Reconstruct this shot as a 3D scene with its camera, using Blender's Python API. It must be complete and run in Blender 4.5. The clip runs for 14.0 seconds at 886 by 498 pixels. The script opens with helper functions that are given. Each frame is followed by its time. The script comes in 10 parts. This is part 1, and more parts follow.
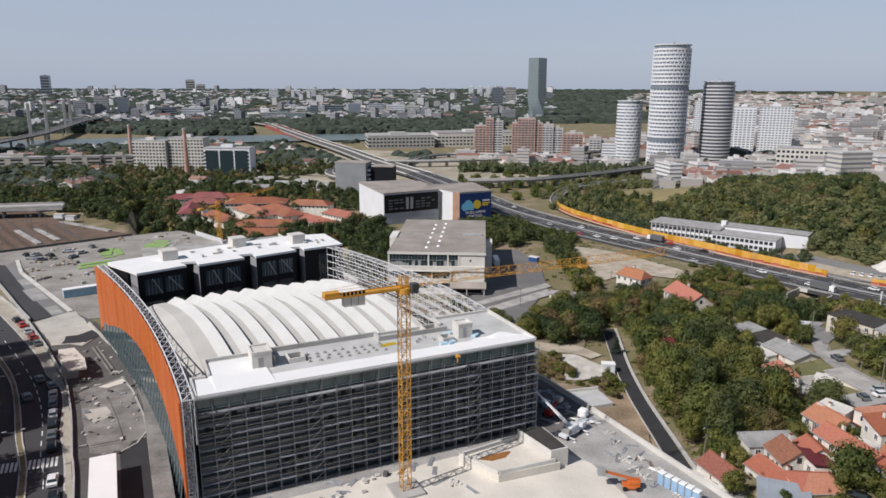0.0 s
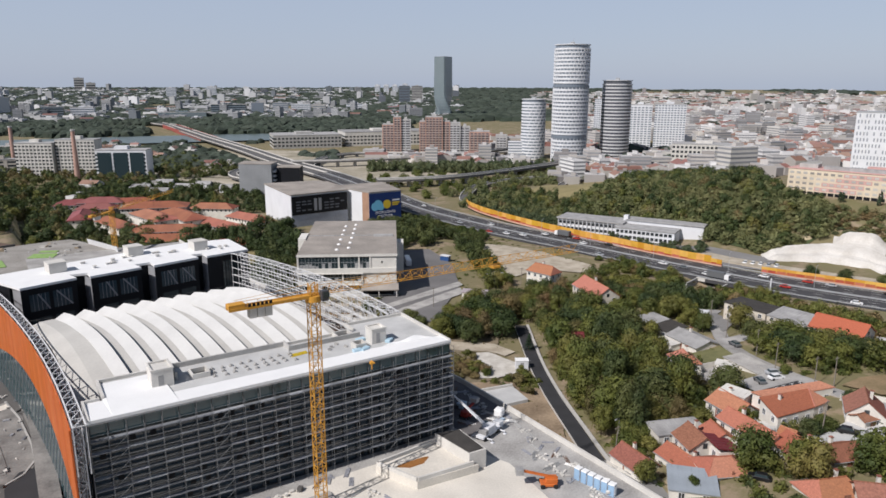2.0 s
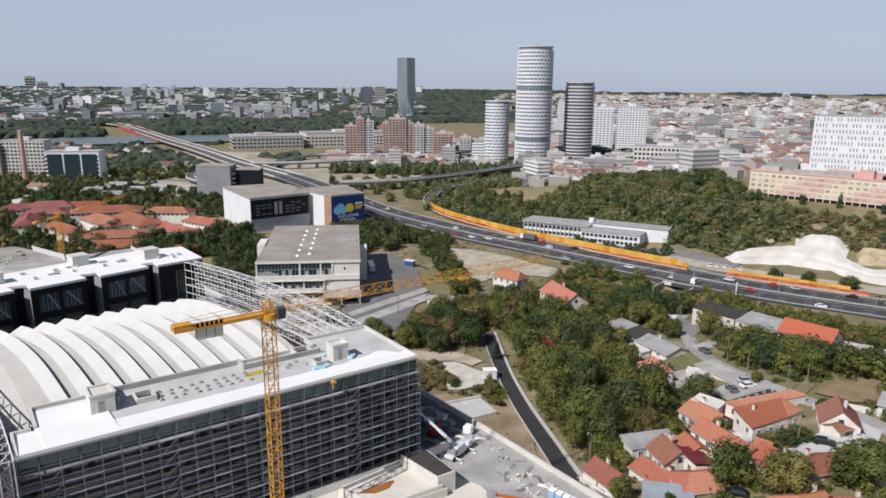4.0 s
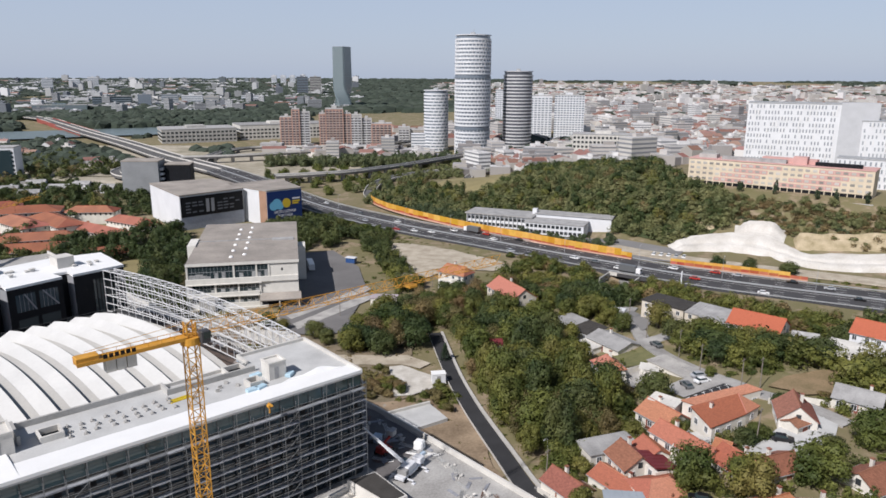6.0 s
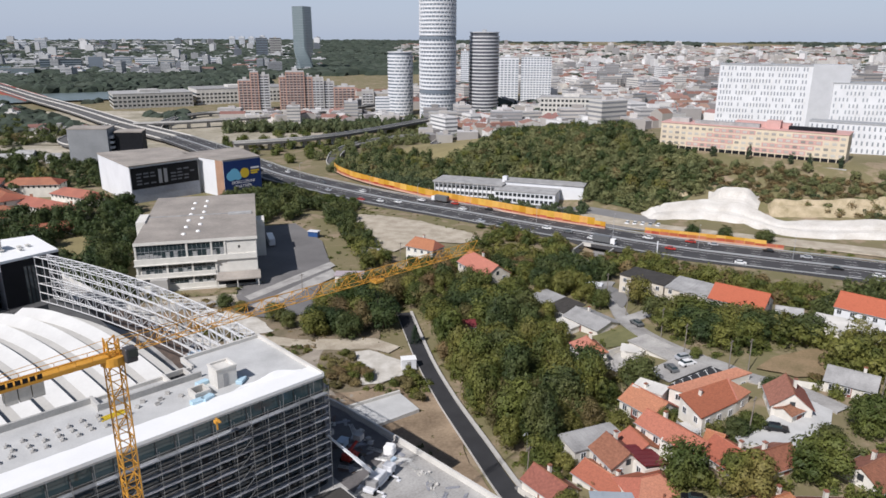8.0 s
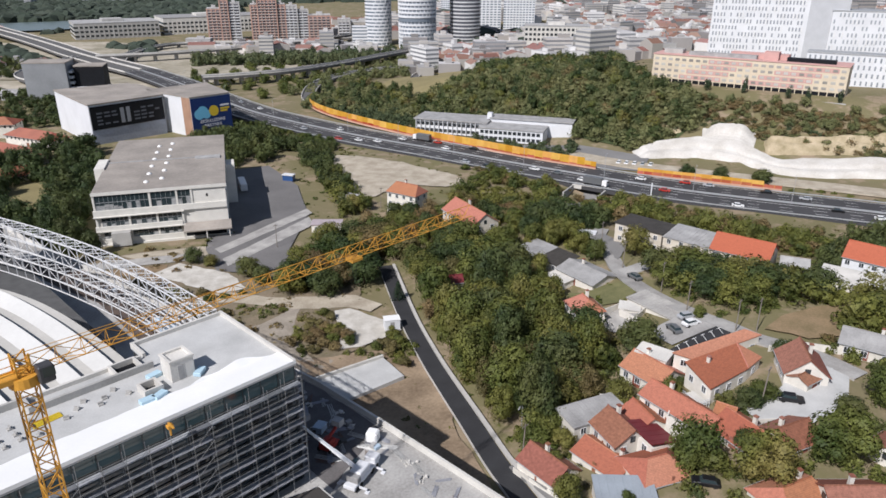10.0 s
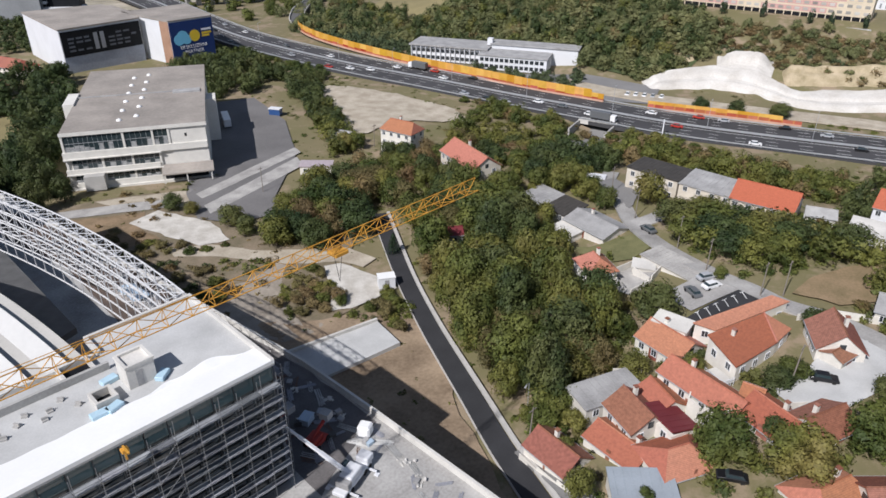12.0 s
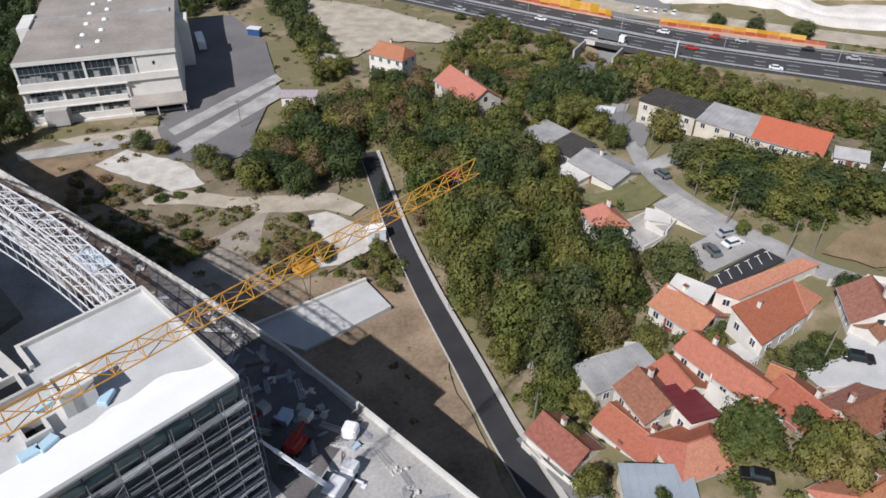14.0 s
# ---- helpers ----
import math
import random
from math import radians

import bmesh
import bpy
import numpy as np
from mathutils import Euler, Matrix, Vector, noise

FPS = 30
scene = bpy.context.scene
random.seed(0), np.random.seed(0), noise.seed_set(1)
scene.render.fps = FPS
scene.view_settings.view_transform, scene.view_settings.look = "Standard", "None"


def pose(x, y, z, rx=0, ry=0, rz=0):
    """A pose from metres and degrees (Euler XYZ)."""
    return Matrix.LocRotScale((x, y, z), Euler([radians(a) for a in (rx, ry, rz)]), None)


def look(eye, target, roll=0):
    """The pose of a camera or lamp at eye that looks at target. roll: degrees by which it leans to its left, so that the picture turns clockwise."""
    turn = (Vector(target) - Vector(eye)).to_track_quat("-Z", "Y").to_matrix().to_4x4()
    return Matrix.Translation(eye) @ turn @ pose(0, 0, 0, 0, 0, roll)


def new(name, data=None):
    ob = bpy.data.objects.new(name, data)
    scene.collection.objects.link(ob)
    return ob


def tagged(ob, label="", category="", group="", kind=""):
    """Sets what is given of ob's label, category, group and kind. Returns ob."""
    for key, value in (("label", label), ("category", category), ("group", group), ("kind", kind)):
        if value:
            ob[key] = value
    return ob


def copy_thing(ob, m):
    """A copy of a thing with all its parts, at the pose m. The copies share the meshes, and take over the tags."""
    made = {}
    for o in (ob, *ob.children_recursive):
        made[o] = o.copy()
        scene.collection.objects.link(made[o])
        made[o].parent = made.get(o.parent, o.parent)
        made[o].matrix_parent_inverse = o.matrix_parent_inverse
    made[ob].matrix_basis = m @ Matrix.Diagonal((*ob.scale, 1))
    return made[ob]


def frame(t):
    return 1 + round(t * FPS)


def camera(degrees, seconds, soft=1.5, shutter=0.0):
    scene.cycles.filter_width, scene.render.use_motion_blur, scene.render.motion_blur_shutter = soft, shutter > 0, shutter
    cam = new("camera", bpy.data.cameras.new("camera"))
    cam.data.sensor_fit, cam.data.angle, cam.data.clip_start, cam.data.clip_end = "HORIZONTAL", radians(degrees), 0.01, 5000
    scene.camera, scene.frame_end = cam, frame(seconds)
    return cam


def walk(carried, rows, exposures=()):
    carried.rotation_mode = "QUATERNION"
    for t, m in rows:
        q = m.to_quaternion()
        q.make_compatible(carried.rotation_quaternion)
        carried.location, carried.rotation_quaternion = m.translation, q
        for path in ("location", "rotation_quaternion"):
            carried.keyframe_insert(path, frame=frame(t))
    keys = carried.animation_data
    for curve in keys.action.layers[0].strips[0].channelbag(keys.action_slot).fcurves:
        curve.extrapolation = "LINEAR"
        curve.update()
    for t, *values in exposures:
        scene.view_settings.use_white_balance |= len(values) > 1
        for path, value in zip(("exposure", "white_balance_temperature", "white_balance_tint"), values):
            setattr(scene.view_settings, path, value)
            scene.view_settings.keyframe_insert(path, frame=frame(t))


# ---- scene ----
cam = camera(64.75, 14.0, 1.6)
# t, eye x, y, z, yaw, pitch, roll
PATH = [
    (0, -70.97, -108.35, 66.80, -25.22, -13.17, 0.18),
    (0.5, -70.74, -108.09, 66.85, -28.00, -13.19, 0.25),
    (1, -70.52, -107.61, 66.94, -30.27, -13.23, 0.22),
    (1.5, -70.20, -106.90, 66.97, -31.66, -13.25, 0.22),
    (2, -69.70, -105.94, 66.98, -32.69, -13.27, 0.19),
    (2.5, -68.95, -104.70, 67.05, -33.71, -13.30, 0.22),
    (2.7, -68.60, -104.15, 67.05, -34.08, -13.31, 0.22),
    (4.8, -64.16, -96.57, 66.87, -37.10, -13.64, 0.28),
    (4.9, -63.91, -96.18, 66.87, -37.36, -14.03, 0.28),
    (5, -63.66, -95.79, 66.86, -37.62, -14.37, 0.28),
    (5.1, -63.38, -95.36, 66.85, -37.94, -14.76, 0.27),
    (5.2, -63.10, -94.92, 66.84, -38.26, -15.06, 0.27),
    (5.3, -62.83, -94.49, 66.84, -38.57, -15.20, 0.26),
    (5.4, -62.55, -94.05, 66.83, -38.89, -15.20, 0.26),
    (5.5, -62.27, -93.62, 66.82, -39.21, -15.14, 0.25),
    (5.6, -61.92, -93.12, 66.85, -39.51, -15.20, 0.25),
    (5.7, -61.57, -92.63, 66.88, -39.80, -13.84, 0.25),
    (5.8, -61.21, -92.13, 66.91, -40.10, -13.73, 0.26),
    (5.9, -60.86, -91.64, 66.94, -40.39, -13.80, 0.26),
    (6, -60.51, -91.14, 66.97, -40.69, -13.95, 0.26),
    (6.5, -58.52, -88.51, 66.97, -41.74, -14.51, 0.26),
    (7, -56.37, -85.84, 66.96, -42.42, -15.06, 0.24),
    (7.5, -54.16, -83.09, 66.99, -43.00, -15.77, 0.24),
    (8, -51.91, -80.36, 67.05, -43.55, -16.91, 0.22),
    (8.2, -51.00, -79.26, 67.07, -43.75, -17.42, 0.22),
    (10.5, -39.48, -65.97, 67.31, -45.38, -23.96, 0.24),
    (11, -36.98, -63.18, 67.57, -45.45, -25.49, 0.31),
    (11.5, -34.30, -60.38, 67.80, -45.45, -27.02, 0.30),
    (12, -31.48, -57.57, 68.02, -45.57, -28.83, 0.35),
    (12.5, -28.56, -54.82, 68.32, -45.80, -30.72, 0.31),
    (13, -25.74, -52.05, 68.41, -45.85, -32.56, 0.35),
    (13.5, -22.93, -49.26, 68.53, -45.96, -34.42, 0.39),
    (14, -19.99, -46.52, 68.51, -46.05, -36.22, 0.37),
]


def aim(x, y, z, yaw, pitch, roll):
    way = Vector((-math.sin(radians(yaw)) * math.cos(radians(pitch)), math.cos(radians(yaw)) * math.cos(radians(pitch)), math.sin(radians(pitch))))
    return look((x, y, z), Vector((x, y, z)) + way * 10, roll)


walk(cam, [(r[0], aim(*r[1:])) for r in PATH], [(0, -0.16, 6450, 13), (3, -0.08, 6400, 13), (6, -0.02, 6350, 13), (14, 0.0, 6200, 13)])

# ---- daylight: clear, slightly hazy noon sky, sun from the west ----
SUN_FROM = Vector((-1.0, -0.16, 0.98)).normalized()
world = bpy.data.worlds.new("sky")
scene.world = world
world.use_nodes = True
wn = world.node_tree
sky = wn.nodes.new("ShaderNodeTexSky")
sky.sky_type = "NISHITA"
sky.sun_disc = False
sky.sun_elevation = math.asin(SUN_FROM.z)
sky.sun_rotation = math.atan2(SUN_FROM.x, SUN_FROM.y)
sky.air_density, sky.dust_density, sky.ozone_density = 1.0, 0.9, 1.0
wn.nodes["Background"].inputs["Strength"].default_value = 0.06
veil = wn.nodes.new("ShaderNodeMix")  # pale haze low in the sky that thins out towards the zenith
where = wn.nodes.new("ShaderNodeTexCoord")
split = wn.nodes.new("ShaderNodeSeparateXYZ")
thin = wn.nodes.new("ShaderNodeMapRange")
thin.interpolation_type = "SMOOTHSTEP"
thin.inputs["From Min"].default_value, thin.inputs["From Max"].default_value = 0.16, 0.48
thin.inputs["To Min"].default_value, thin.inputs["To Max"].default_value = 0.66, 0.03
wn.links.new(where.outputs["Generated"], split.inputs[0])
wn.links.new(split.outputs["Z"], thin.inputs["Value"])
wn.links.new(thin.outputs["Result"], veil.inputs[0])
veil.data_type = "RGBA"
veil.inputs[7].default_value = (9.4, 11.0, 13.8, 1)
wn.links.new(sky.outputs["Color"], veil.inputs[6])
wn.links.new(veil.outputs[2], wn.nodes["Background"].inputs["Color"])

sun_data = bpy.data.lights.new("sun", "SUN")
sun_data.energy, sun_data.angle, sun_data.color = 5.0, radians(0.53), (1.0, 0.965, 0.92)
sun = new("sun", sun_data)
sun.matrix_world = look(SUN_FROM * 100, (0, 0, 0))


# ---- materials ----
def smooth(a, b, v):
    s = min(1.0, max(0.0, (v - a) / (b - a)))
    return s * s * (3 - 2 * s)


MATS = {}


def mat(name, color, rough=0.85, vary=0.25, scale=0.6, fine=8.0, bump=0.15, metal=0.0, tint=None, random_tint=0.0, island=0.0, stretch=(1, 1, 1), spec=0.3):
    """A painted, stained or weathered surface: two scales of noise move the colour, a third gives relief."""
    m = bpy.data.materials.new(name)
    m.use_nodes = True
    nt = m.node_tree
    bs = nt.nodes["Principled BSDF"]
    bs.inputs["Roughness"].default_value, bs.inputs["Metallic"].default_value = rough, metal
    bs.inputs["Specular IOR Level"].default_value = spec
    co = nt.nodes.new("ShaderNodeTexCoord")
    mp = nt.nodes.new("ShaderNodeMapping")
    mp.inputs["Scale"].default_value = stretch
    nt.links.new(co.outputs["Object"], mp.inputs["Vector"])
    big = nt.nodes.new("ShaderNodeTexNoise")
    big.inputs["Scale"].default_value, big.inputs["Detail"].default_value = scale, 5
    small = nt.nodes.new("ShaderNodeTexNoise")
    small.inputs["Scale"].default_value, small.inputs["Detail"].default_value = fine, 4
    for n in (big, small):
        nt.links.new(mp.outputs["Vector"], n.inputs["Vector"])
    add = nt.nodes.new("ShaderNodeMath")
    add.operation = "MULTIPLY_ADD"
    add.inputs[1].default_value = 0.5
    nt.links.new(small.outputs["Fac"], add.inputs[0])
    nt.links.new(big.outputs["Fac"], add.inputs[2])
    ramp = nt.nodes.new("ShaderNodeMapRange")
    ramp.inputs["From Min"].default_value, ramp.inputs["From Max"].default_value = 0.45, 1.05
    nt.links.new(add.outputs[0], ramp.inputs["Value"])
    mix = nt.nodes.new("ShaderNodeMix")
    mix.data_type = "RGBA"
    other = tint or tuple(c * (1 - vary) for c in color)
    mix.inputs[6].default_value = (*other, 1)
    mix.inputs[7].default_value = (*tuple(min(1, c * (1 + vary * 0.5)) for c in color), 1)
    nt.links.new(ramp.outputs["Result"], mix.inputs[0])
    out = mix.outputs[2]
    if random_tint or island:
        src = nt.nodes.new("ShaderNodeObjectInfo") if random_tint else nt.nodes.new("ShaderNodeNewGeometry")
        rnd = src.outputs["Random"] if random_tint else src.outputs["Random Per Island"]
        hsv = nt.nodes.new("ShaderNodeHueSaturation")
        amount = random_tint or island
        for key, lo, hi in (("Value", 1 - amount, 1 + amount), ("Hue", 0.5 - amount * 0.06, 0.5 + amount * 0.06), ("Saturation", 1 + amount * 0.4, 1 - amount * 0.4)):
            mr = nt.nodes.new("ShaderNodeMapRange")
            mr.inputs["To Min"].default_value, mr.inputs["To Max"].default_value = lo, hi
            if key == "Hue":
                wob = nt.nodes.new("ShaderNodeMath")
                wob.operation = "FRACT"
                mul = nt.nodes.new("ShaderNodeMath")
                mul.operation, mul.inputs[1].default_value = "MULTIPLY", 7.31
                nt.links.new(rnd, mul.inputs[0])
                nt.links.new(mul.outputs[0], wob.inputs[0])
                nt.links.new(wob.outputs[0], mr.inputs["Value"])
            else:
                nt.links.new(rnd, mr.inputs["Value"])
            nt.links.new(mr.outputs["Result"], hsv.inputs[key])
        nt.links.new(out, hsv.inputs["Color"])
        out = hsv.outputs["Color"]
    nt.links.new(out, bs.inputs["Base Color"])
    if bump:
        bp = nt.nodes.new("ShaderNodeBump")
        bp.inputs["Strength"].default_value, bp.inputs["Distance"].default_value = bump, 0.08
        nt.links.new(add.outputs[0], bp.inputs["Height"])
        nt.links.new(bp.outputs["Normal"], bs.inputs["Normal"])
    MATS[name] = m
    return m


def glass_mat(name, color, rough=0.08, metal=0.0):
    m = bpy.data.materials.new(name)
    m.use_nodes = True
    nt = m.node_tree
    bs = nt.nodes["Principled BSDF"]
    bs.inputs["Base Color"].default_value = (*color, 1)
    bs.inputs["Roughness"].default_value = rough
    bs.inputs["Specular IOR Level"].default_value = 0.8
    bs.inputs["Metallic"].default_value = metal
    n = nt.nodes.new("ShaderNodeTexNoise")
    n.inputs["Scale"].default_value = 0.7
    co = nt.nodes.new("ShaderNodeTexCoord")
    nt.links.new(co.outputs["Object"], n.inputs["Vector"])
    bp = nt.nodes.new("ShaderNodeBump")
    bp.inputs["Strength"].default_value, bp.inputs["Distance"].default_value = 0.05, 0.05
    nt.links.new(n.outputs["Fac"], bp.inputs["Height"])
    nt.links.new(bp.outputs["Normal"], bs.inputs["Normal"])
    MATS[name] = m
    return m


M_MEMBRANE = mat("roof membrane", (0.80, 0.80, 0.79), 0.6, 0.06, 0.25, 3, 0.1)
M_RIB = mat("rib membrane", (0.50, 0.485, 0.45), 0.65, 0.14, 0.15, 2, 0.12)
M_SCREED = mat("screed", (0.50, 0.50, 0.49), 0.9, 0.22, 0.25, 5, 0.2)
M_CONCRETE = mat("concrete", (0.42, 0.41, 0.39), 0.9, 0.3, 0.2, 4, 0.3)
M_PALE_CONCRETE = mat("pale concrete", (0.60, 0.58, 0.54), 0.9, 0.25, 0.2, 4, 0.3)
M_DECK = mat("site deck", (0.42, 0.41, 0.39), 0.95, 0.35, 0.14, 2.5, 0.4, tint=(0.20, 0.19, 0.18))
M_WORKS = mat("works floor", (0.115, 0.11, 0.105), 0.95, 0.35, 0.12, 2, 0.35)
M_DUST = mat("site dust", (0.66, 0.62, 0.55), 0.95, 0.25, 0.12, 3, 0.4)
M_BLACK = mat("black cladding", (0.010, 0.011, 0.014), 0.6, 0.3, 0.4, 4, 0.05, spec=0.2)
M_DARK_PANEL = mat("dark panel", (0.035, 0.04, 0.045), 0.45, 0.3, 0.6, 5, 0.05, random_tint=0.3)
M_ORANGE = mat("orange panel", (0.52, 0.13, 0.03), 0.55, 0.18, 0.4, 3, 0.06, random_tint=0.08)
M_STEEL = mat("white steel", (0.68, 0.68, 0.68), 0.5, 0.12, 0.8, 6, 0.05)
M_GALV = mat("galvanised tube", (0.24, 0.25, 0.26), 0.45, 0.25, 1.5, 9, 0.05, metal=0.4)
M_PLANK = mat("scaffold board", (0.23, 0.24, 0.26), 0.8, 0.35, 0.8, 6, 0.1, random_tint=0.45)
M_CRANE = mat("crane yellow", (0.60, 0.30, 0.045), 0.5, 0.2, 0.8, 5, 0.05)
M_ASPHALT = mat("asphalt", (0.062, 0.061, 0.064), 0.9, 0.25, 0.05, 3, 0.15)
M_NEW_ASPHALT = mat("new asphalt", (0.04, 0.04, 0.043), 0.85, 0.3, 0.2, 4, 0.2)
M_OLD_ASPHALT = mat("old asphalt", (0.22, 0.215, 0.21), 0.92, 0.25, 0.06, 2, 0.2)
M_PAINT = mat("road paint", (0.72, 0.72, 0.70), 0.7, 0.2, 1.0, 6, 0.0)
M_KERB = mat("kerb stone", (0.50, 0.48, 0.45), 0.9, 0.2, 0.6, 4, 0.2)
M_PLASTER = mat("white render", (0.66, 0.63, 0.57), 0.9, 0.18, 0.4, 3, 0.12, random_tint=0.12)
M_TILE = mat("clay tiles", (0.42, 0.165, 0.098), 0.88, 0.35, 2.6, 9, 0.5, tint=(0.285, 0.118, 0.075), random_tint=0.2)
M_OLD_TILE = mat("old clay tiles", (0.285, 0.12, 0.08), 0.9, 0.4, 2.0, 8, 0.5, random_tint=0.2)


def tile_rows(m, pitch=0.22):
    """Adds the courses of roof tiles as relief and a slight darkening of the joints."""
    nt = m.node_tree
    bs = nt.nodes["Principled BSDF"]
    co = nt.nodes.new("ShaderNodeTexCoord")
    wave = nt.nodes.new("ShaderNodeTexWave")
    wave.bands_direction = "Y"
    wave.inputs["Scale"].default_value, wave.inputs["Distortion"].default_value = 0.314 / pitch, 0.6
    nt.links.new(co.outputs["Object"], wave.inputs["Vector"])
    old = bs.inputs["Base Color"].links[0].from_socket
    mix = nt.nodes.new("ShaderNodeMix")
    mix.data_type, mix.blend_type = "RGBA", "MULTIPLY"
    mix.inputs[7].default_value = (0.80, 0.78, 0.76, 1)
    dark = nt.nodes.new("ShaderNodeMapRange")
    dark.inputs["From Min"].default_value, dark.inputs["From Max"].default_value = 0.35, 0.0
    nt.links.new(wave.outputs["Fac"], dark.inputs["Value"])
    nt.links.new(dark.outputs["Result"], mix.inputs[0])
    nt.links.new(old, mix.inputs[6])
    nt.links.new(mix.outputs[2], bs.inputs["Base Color"])


tile_rows(M_TILE)
tile_rows(M_OLD_TILE)
M_NEW_TILE = mat("bright new tiles", (0.44, 0.125, 0.068), 0.8, 0.2, 2.0, 8, 0.3)
tile_rows(M_NEW_TILE)
M_RED_SHEET = mat("dark red sheet roof", (0.16, 0.03, 0.035), 0.5, 0.2, 0.5, 4, 0.15)
M_GREY_ROOF = mat("grey roofing", (0.36, 0.355, 0.35), 0.9, 0.35, 0.3, 3, 0.3, random_tint=0.15)
M_HALL_ROOF = mat("bitumen roof", (0.335, 0.30, 0.265), 0.92, 0.3, 0.1, 1.2, 0.25, tint=(0.215, 0.195, 0.175))
M_HALL_WALL = mat("hall render", (0.68, 0.66, 0.61), 0.9, 0.16, 0.3, 4, 0.15)
M_GLASS = glass_mat("dark glass", (0.03, 0.045, 0.05))
M_TEAL_GLASS = glass_mat("teal glass", (0.03, 0.062, 0.07))
M_WINDOW = glass_mat("window pane", (0.035, 0.04, 0.045), 0.12)
M_CURTAIN = mat("curtained window", (0.40, 0.38, 0.35), 0.5, 0.3, 0.5, 3, 0.0, random_tint=0.4)
M_HOSP_PANE = mat("grey blinds window", (0.27, 0.29, 0.32), 0.35, 0.2, 0.5, 3, 0.0, random_tint=0.3)
M_BARK = mat("bark", (0.11, 0.085, 0.06), 0.95, 0.3, 1.0, 8, 0.5)
M_BARRIER_Y = mat("yellow noise barrier", (0.60, 0.325, 0.055), 0.6, 0.2, 0.4, 4, 0.1, random_tint=0.15)
M_BARRIER_R = mat("red noise barrier", (0.40, 0.10, 0.05), 0.6, 0.2, 0.4, 4, 0.1, random_tint=0.2)
M_LIMESTONE = mat("cut limestone", (0.60, 0.58, 0.545), 0.95, 0.2, 0.12, 1.5, 0.6, tint=(0.44, 0.41, 0.365))
M_SCREE = mat("sandy scree", (0.44, 0.36, 0.25), 0.95, 0.3, 0.25, 2.5, 1.0, tint=(0.24, 0.20, 0.11))
M_PINK = mat("pink facade", (0.56, 0.34, 0.31), 0.9, 0.15, 0.2, 2, 0.1)
M_CREAM = mat("cream facade", (0.64, 0.55, 0.42), 0.9, 0.15, 0.2, 2, 0.1)
M_WHITE_WALL = mat("white facade", (0.66, 0.67, 0.69), 0.8, 0.12, 0.1, 2, 0.08)
M_BLUE_HOARD = mat("blue hoarding", (0.012, 0.035, 0.14), 0.6, 0.15, 0.3, 2, 0.05)


M_STEEL_GREY = mat("grey steel", (0.42, 0.43, 0.44), 0.5, 0.2, metal=0.3)


# ---- mesh helpers ----
def part(name, bm, material, parent=None, label="", smooth_faces=False):
    me = bpy.data.meshes.new(name)
    bm.to_mesh(me)
    bm.free()
    if material:
        me.materials.append(material)
    if smooth_faces:
        me.polygons.foreach_set("use_smooth", [True] * len(me.polygons))
    ob = new(name, me)
    if parent:
        ob.parent = parent
    if label:
        tagged(ob, label)
    return ob


def piece(name, me, parent, m=None):
    ob = new(name, me)
    ob.parent = parent
    if m is not None:
        ob.matrix_basis = m
    return ob


def group(name, label, category, m=None, grp="", kind=""):
    ob = new(name)
    if m is not None:
        ob.matrix_basis = m
    return tagged(ob, label, category, grp, kind)


def box(bm, x0, x1, y0, y1, z0, z1, m=None, bevel=0.0):
    vs = [bm.verts.new(Vector(p) if m is None else m @ Vector(p)) for p in ((x0, y0, z0), (x1, y0, z0), (x1, y1, z0), (x0, y1, z0), (x0, y0, z1), (x1, y0, z1), (x1, y1, z1), (x0, y1, z1))]
    fs = [bm.faces.new([vs[i] for i in f]) for f in ((3, 2, 1, 0), (4, 5, 6, 7), (0, 1, 5, 4), (1, 2, 6, 5), (2, 3, 7, 6), (3, 0, 4, 7))]
    if bevel:
        edges = list({e for f in fs for e in f.edges})
        bmesh.ops.bevel(bm, geom=edges, offset=bevel, segments=1, affect="EDGES", profile=0.5)
    return vs


def one_box(x0, x1, y0, y1, z0, z1, bevel=0.0):
    bm = bmesh.new()
    box(bm, x0, x1, y0, y1, z0, z1, None, bevel)
    return bm


def beam(bm, p, q, r, sides=4, r2=None):
    """A straight bar from p to q."""
    p, q = Vector(p), Vector(q)
    d = (q - p).normalized()
    up = Vector((0, 0, 1)) if abs(d.z) < 0.95 else Vector((1, 0, 0))
    a = d.cross(up).normalized()
    b = d.cross(a)
    r2 = r if r2 is None else r2
    rings = []
    for c, rr in ((p, r), (q, r2)):
        rings.append([bm.verts.new(c + (a * math.cos(t) + b * math.sin(t)) * rr) for t in [math.pi * (2 * i + 1) / sides for i in range(sides)]])
    for i in range(sides):
        j = (i + 1) % sides
        bm.faces.new((rings[0][i], rings[1][i], rings[1][j], rings[0][j]))
    bm.faces.new(rings[0])
    bm.faces.new(rings[1][::-1])


def prism(bm, pts, z0, z1, m=None):
    """An upright prism over a closed outline (counter-clockwise)."""
    f = (lambda v: Vector(v)) if m is None else (lambda v: m @ Vector(v))
    lo = [bm.verts.new(f((x, y, z0))) for x, y in pts]
    hi = [bm.verts.new(f((x, y, z1))) for x, y in pts]
    n = len(pts)
    for i in range(n):
        j = (i + 1) % n
        bm.faces.new((lo[i], lo[j], hi[j], hi[i]))
    bm.faces.new(hi)
    bm.faces.new(lo[::-1])


def quad_strip(bm, left, right):
    a = [bm.verts.new(p) for p in left]
    b = [bm.verts.new(p) for p in right]
    for i in range(len(a) - 1):
        bm.faces.new((a[i], b[i], b[i + 1], a[i + 1]))


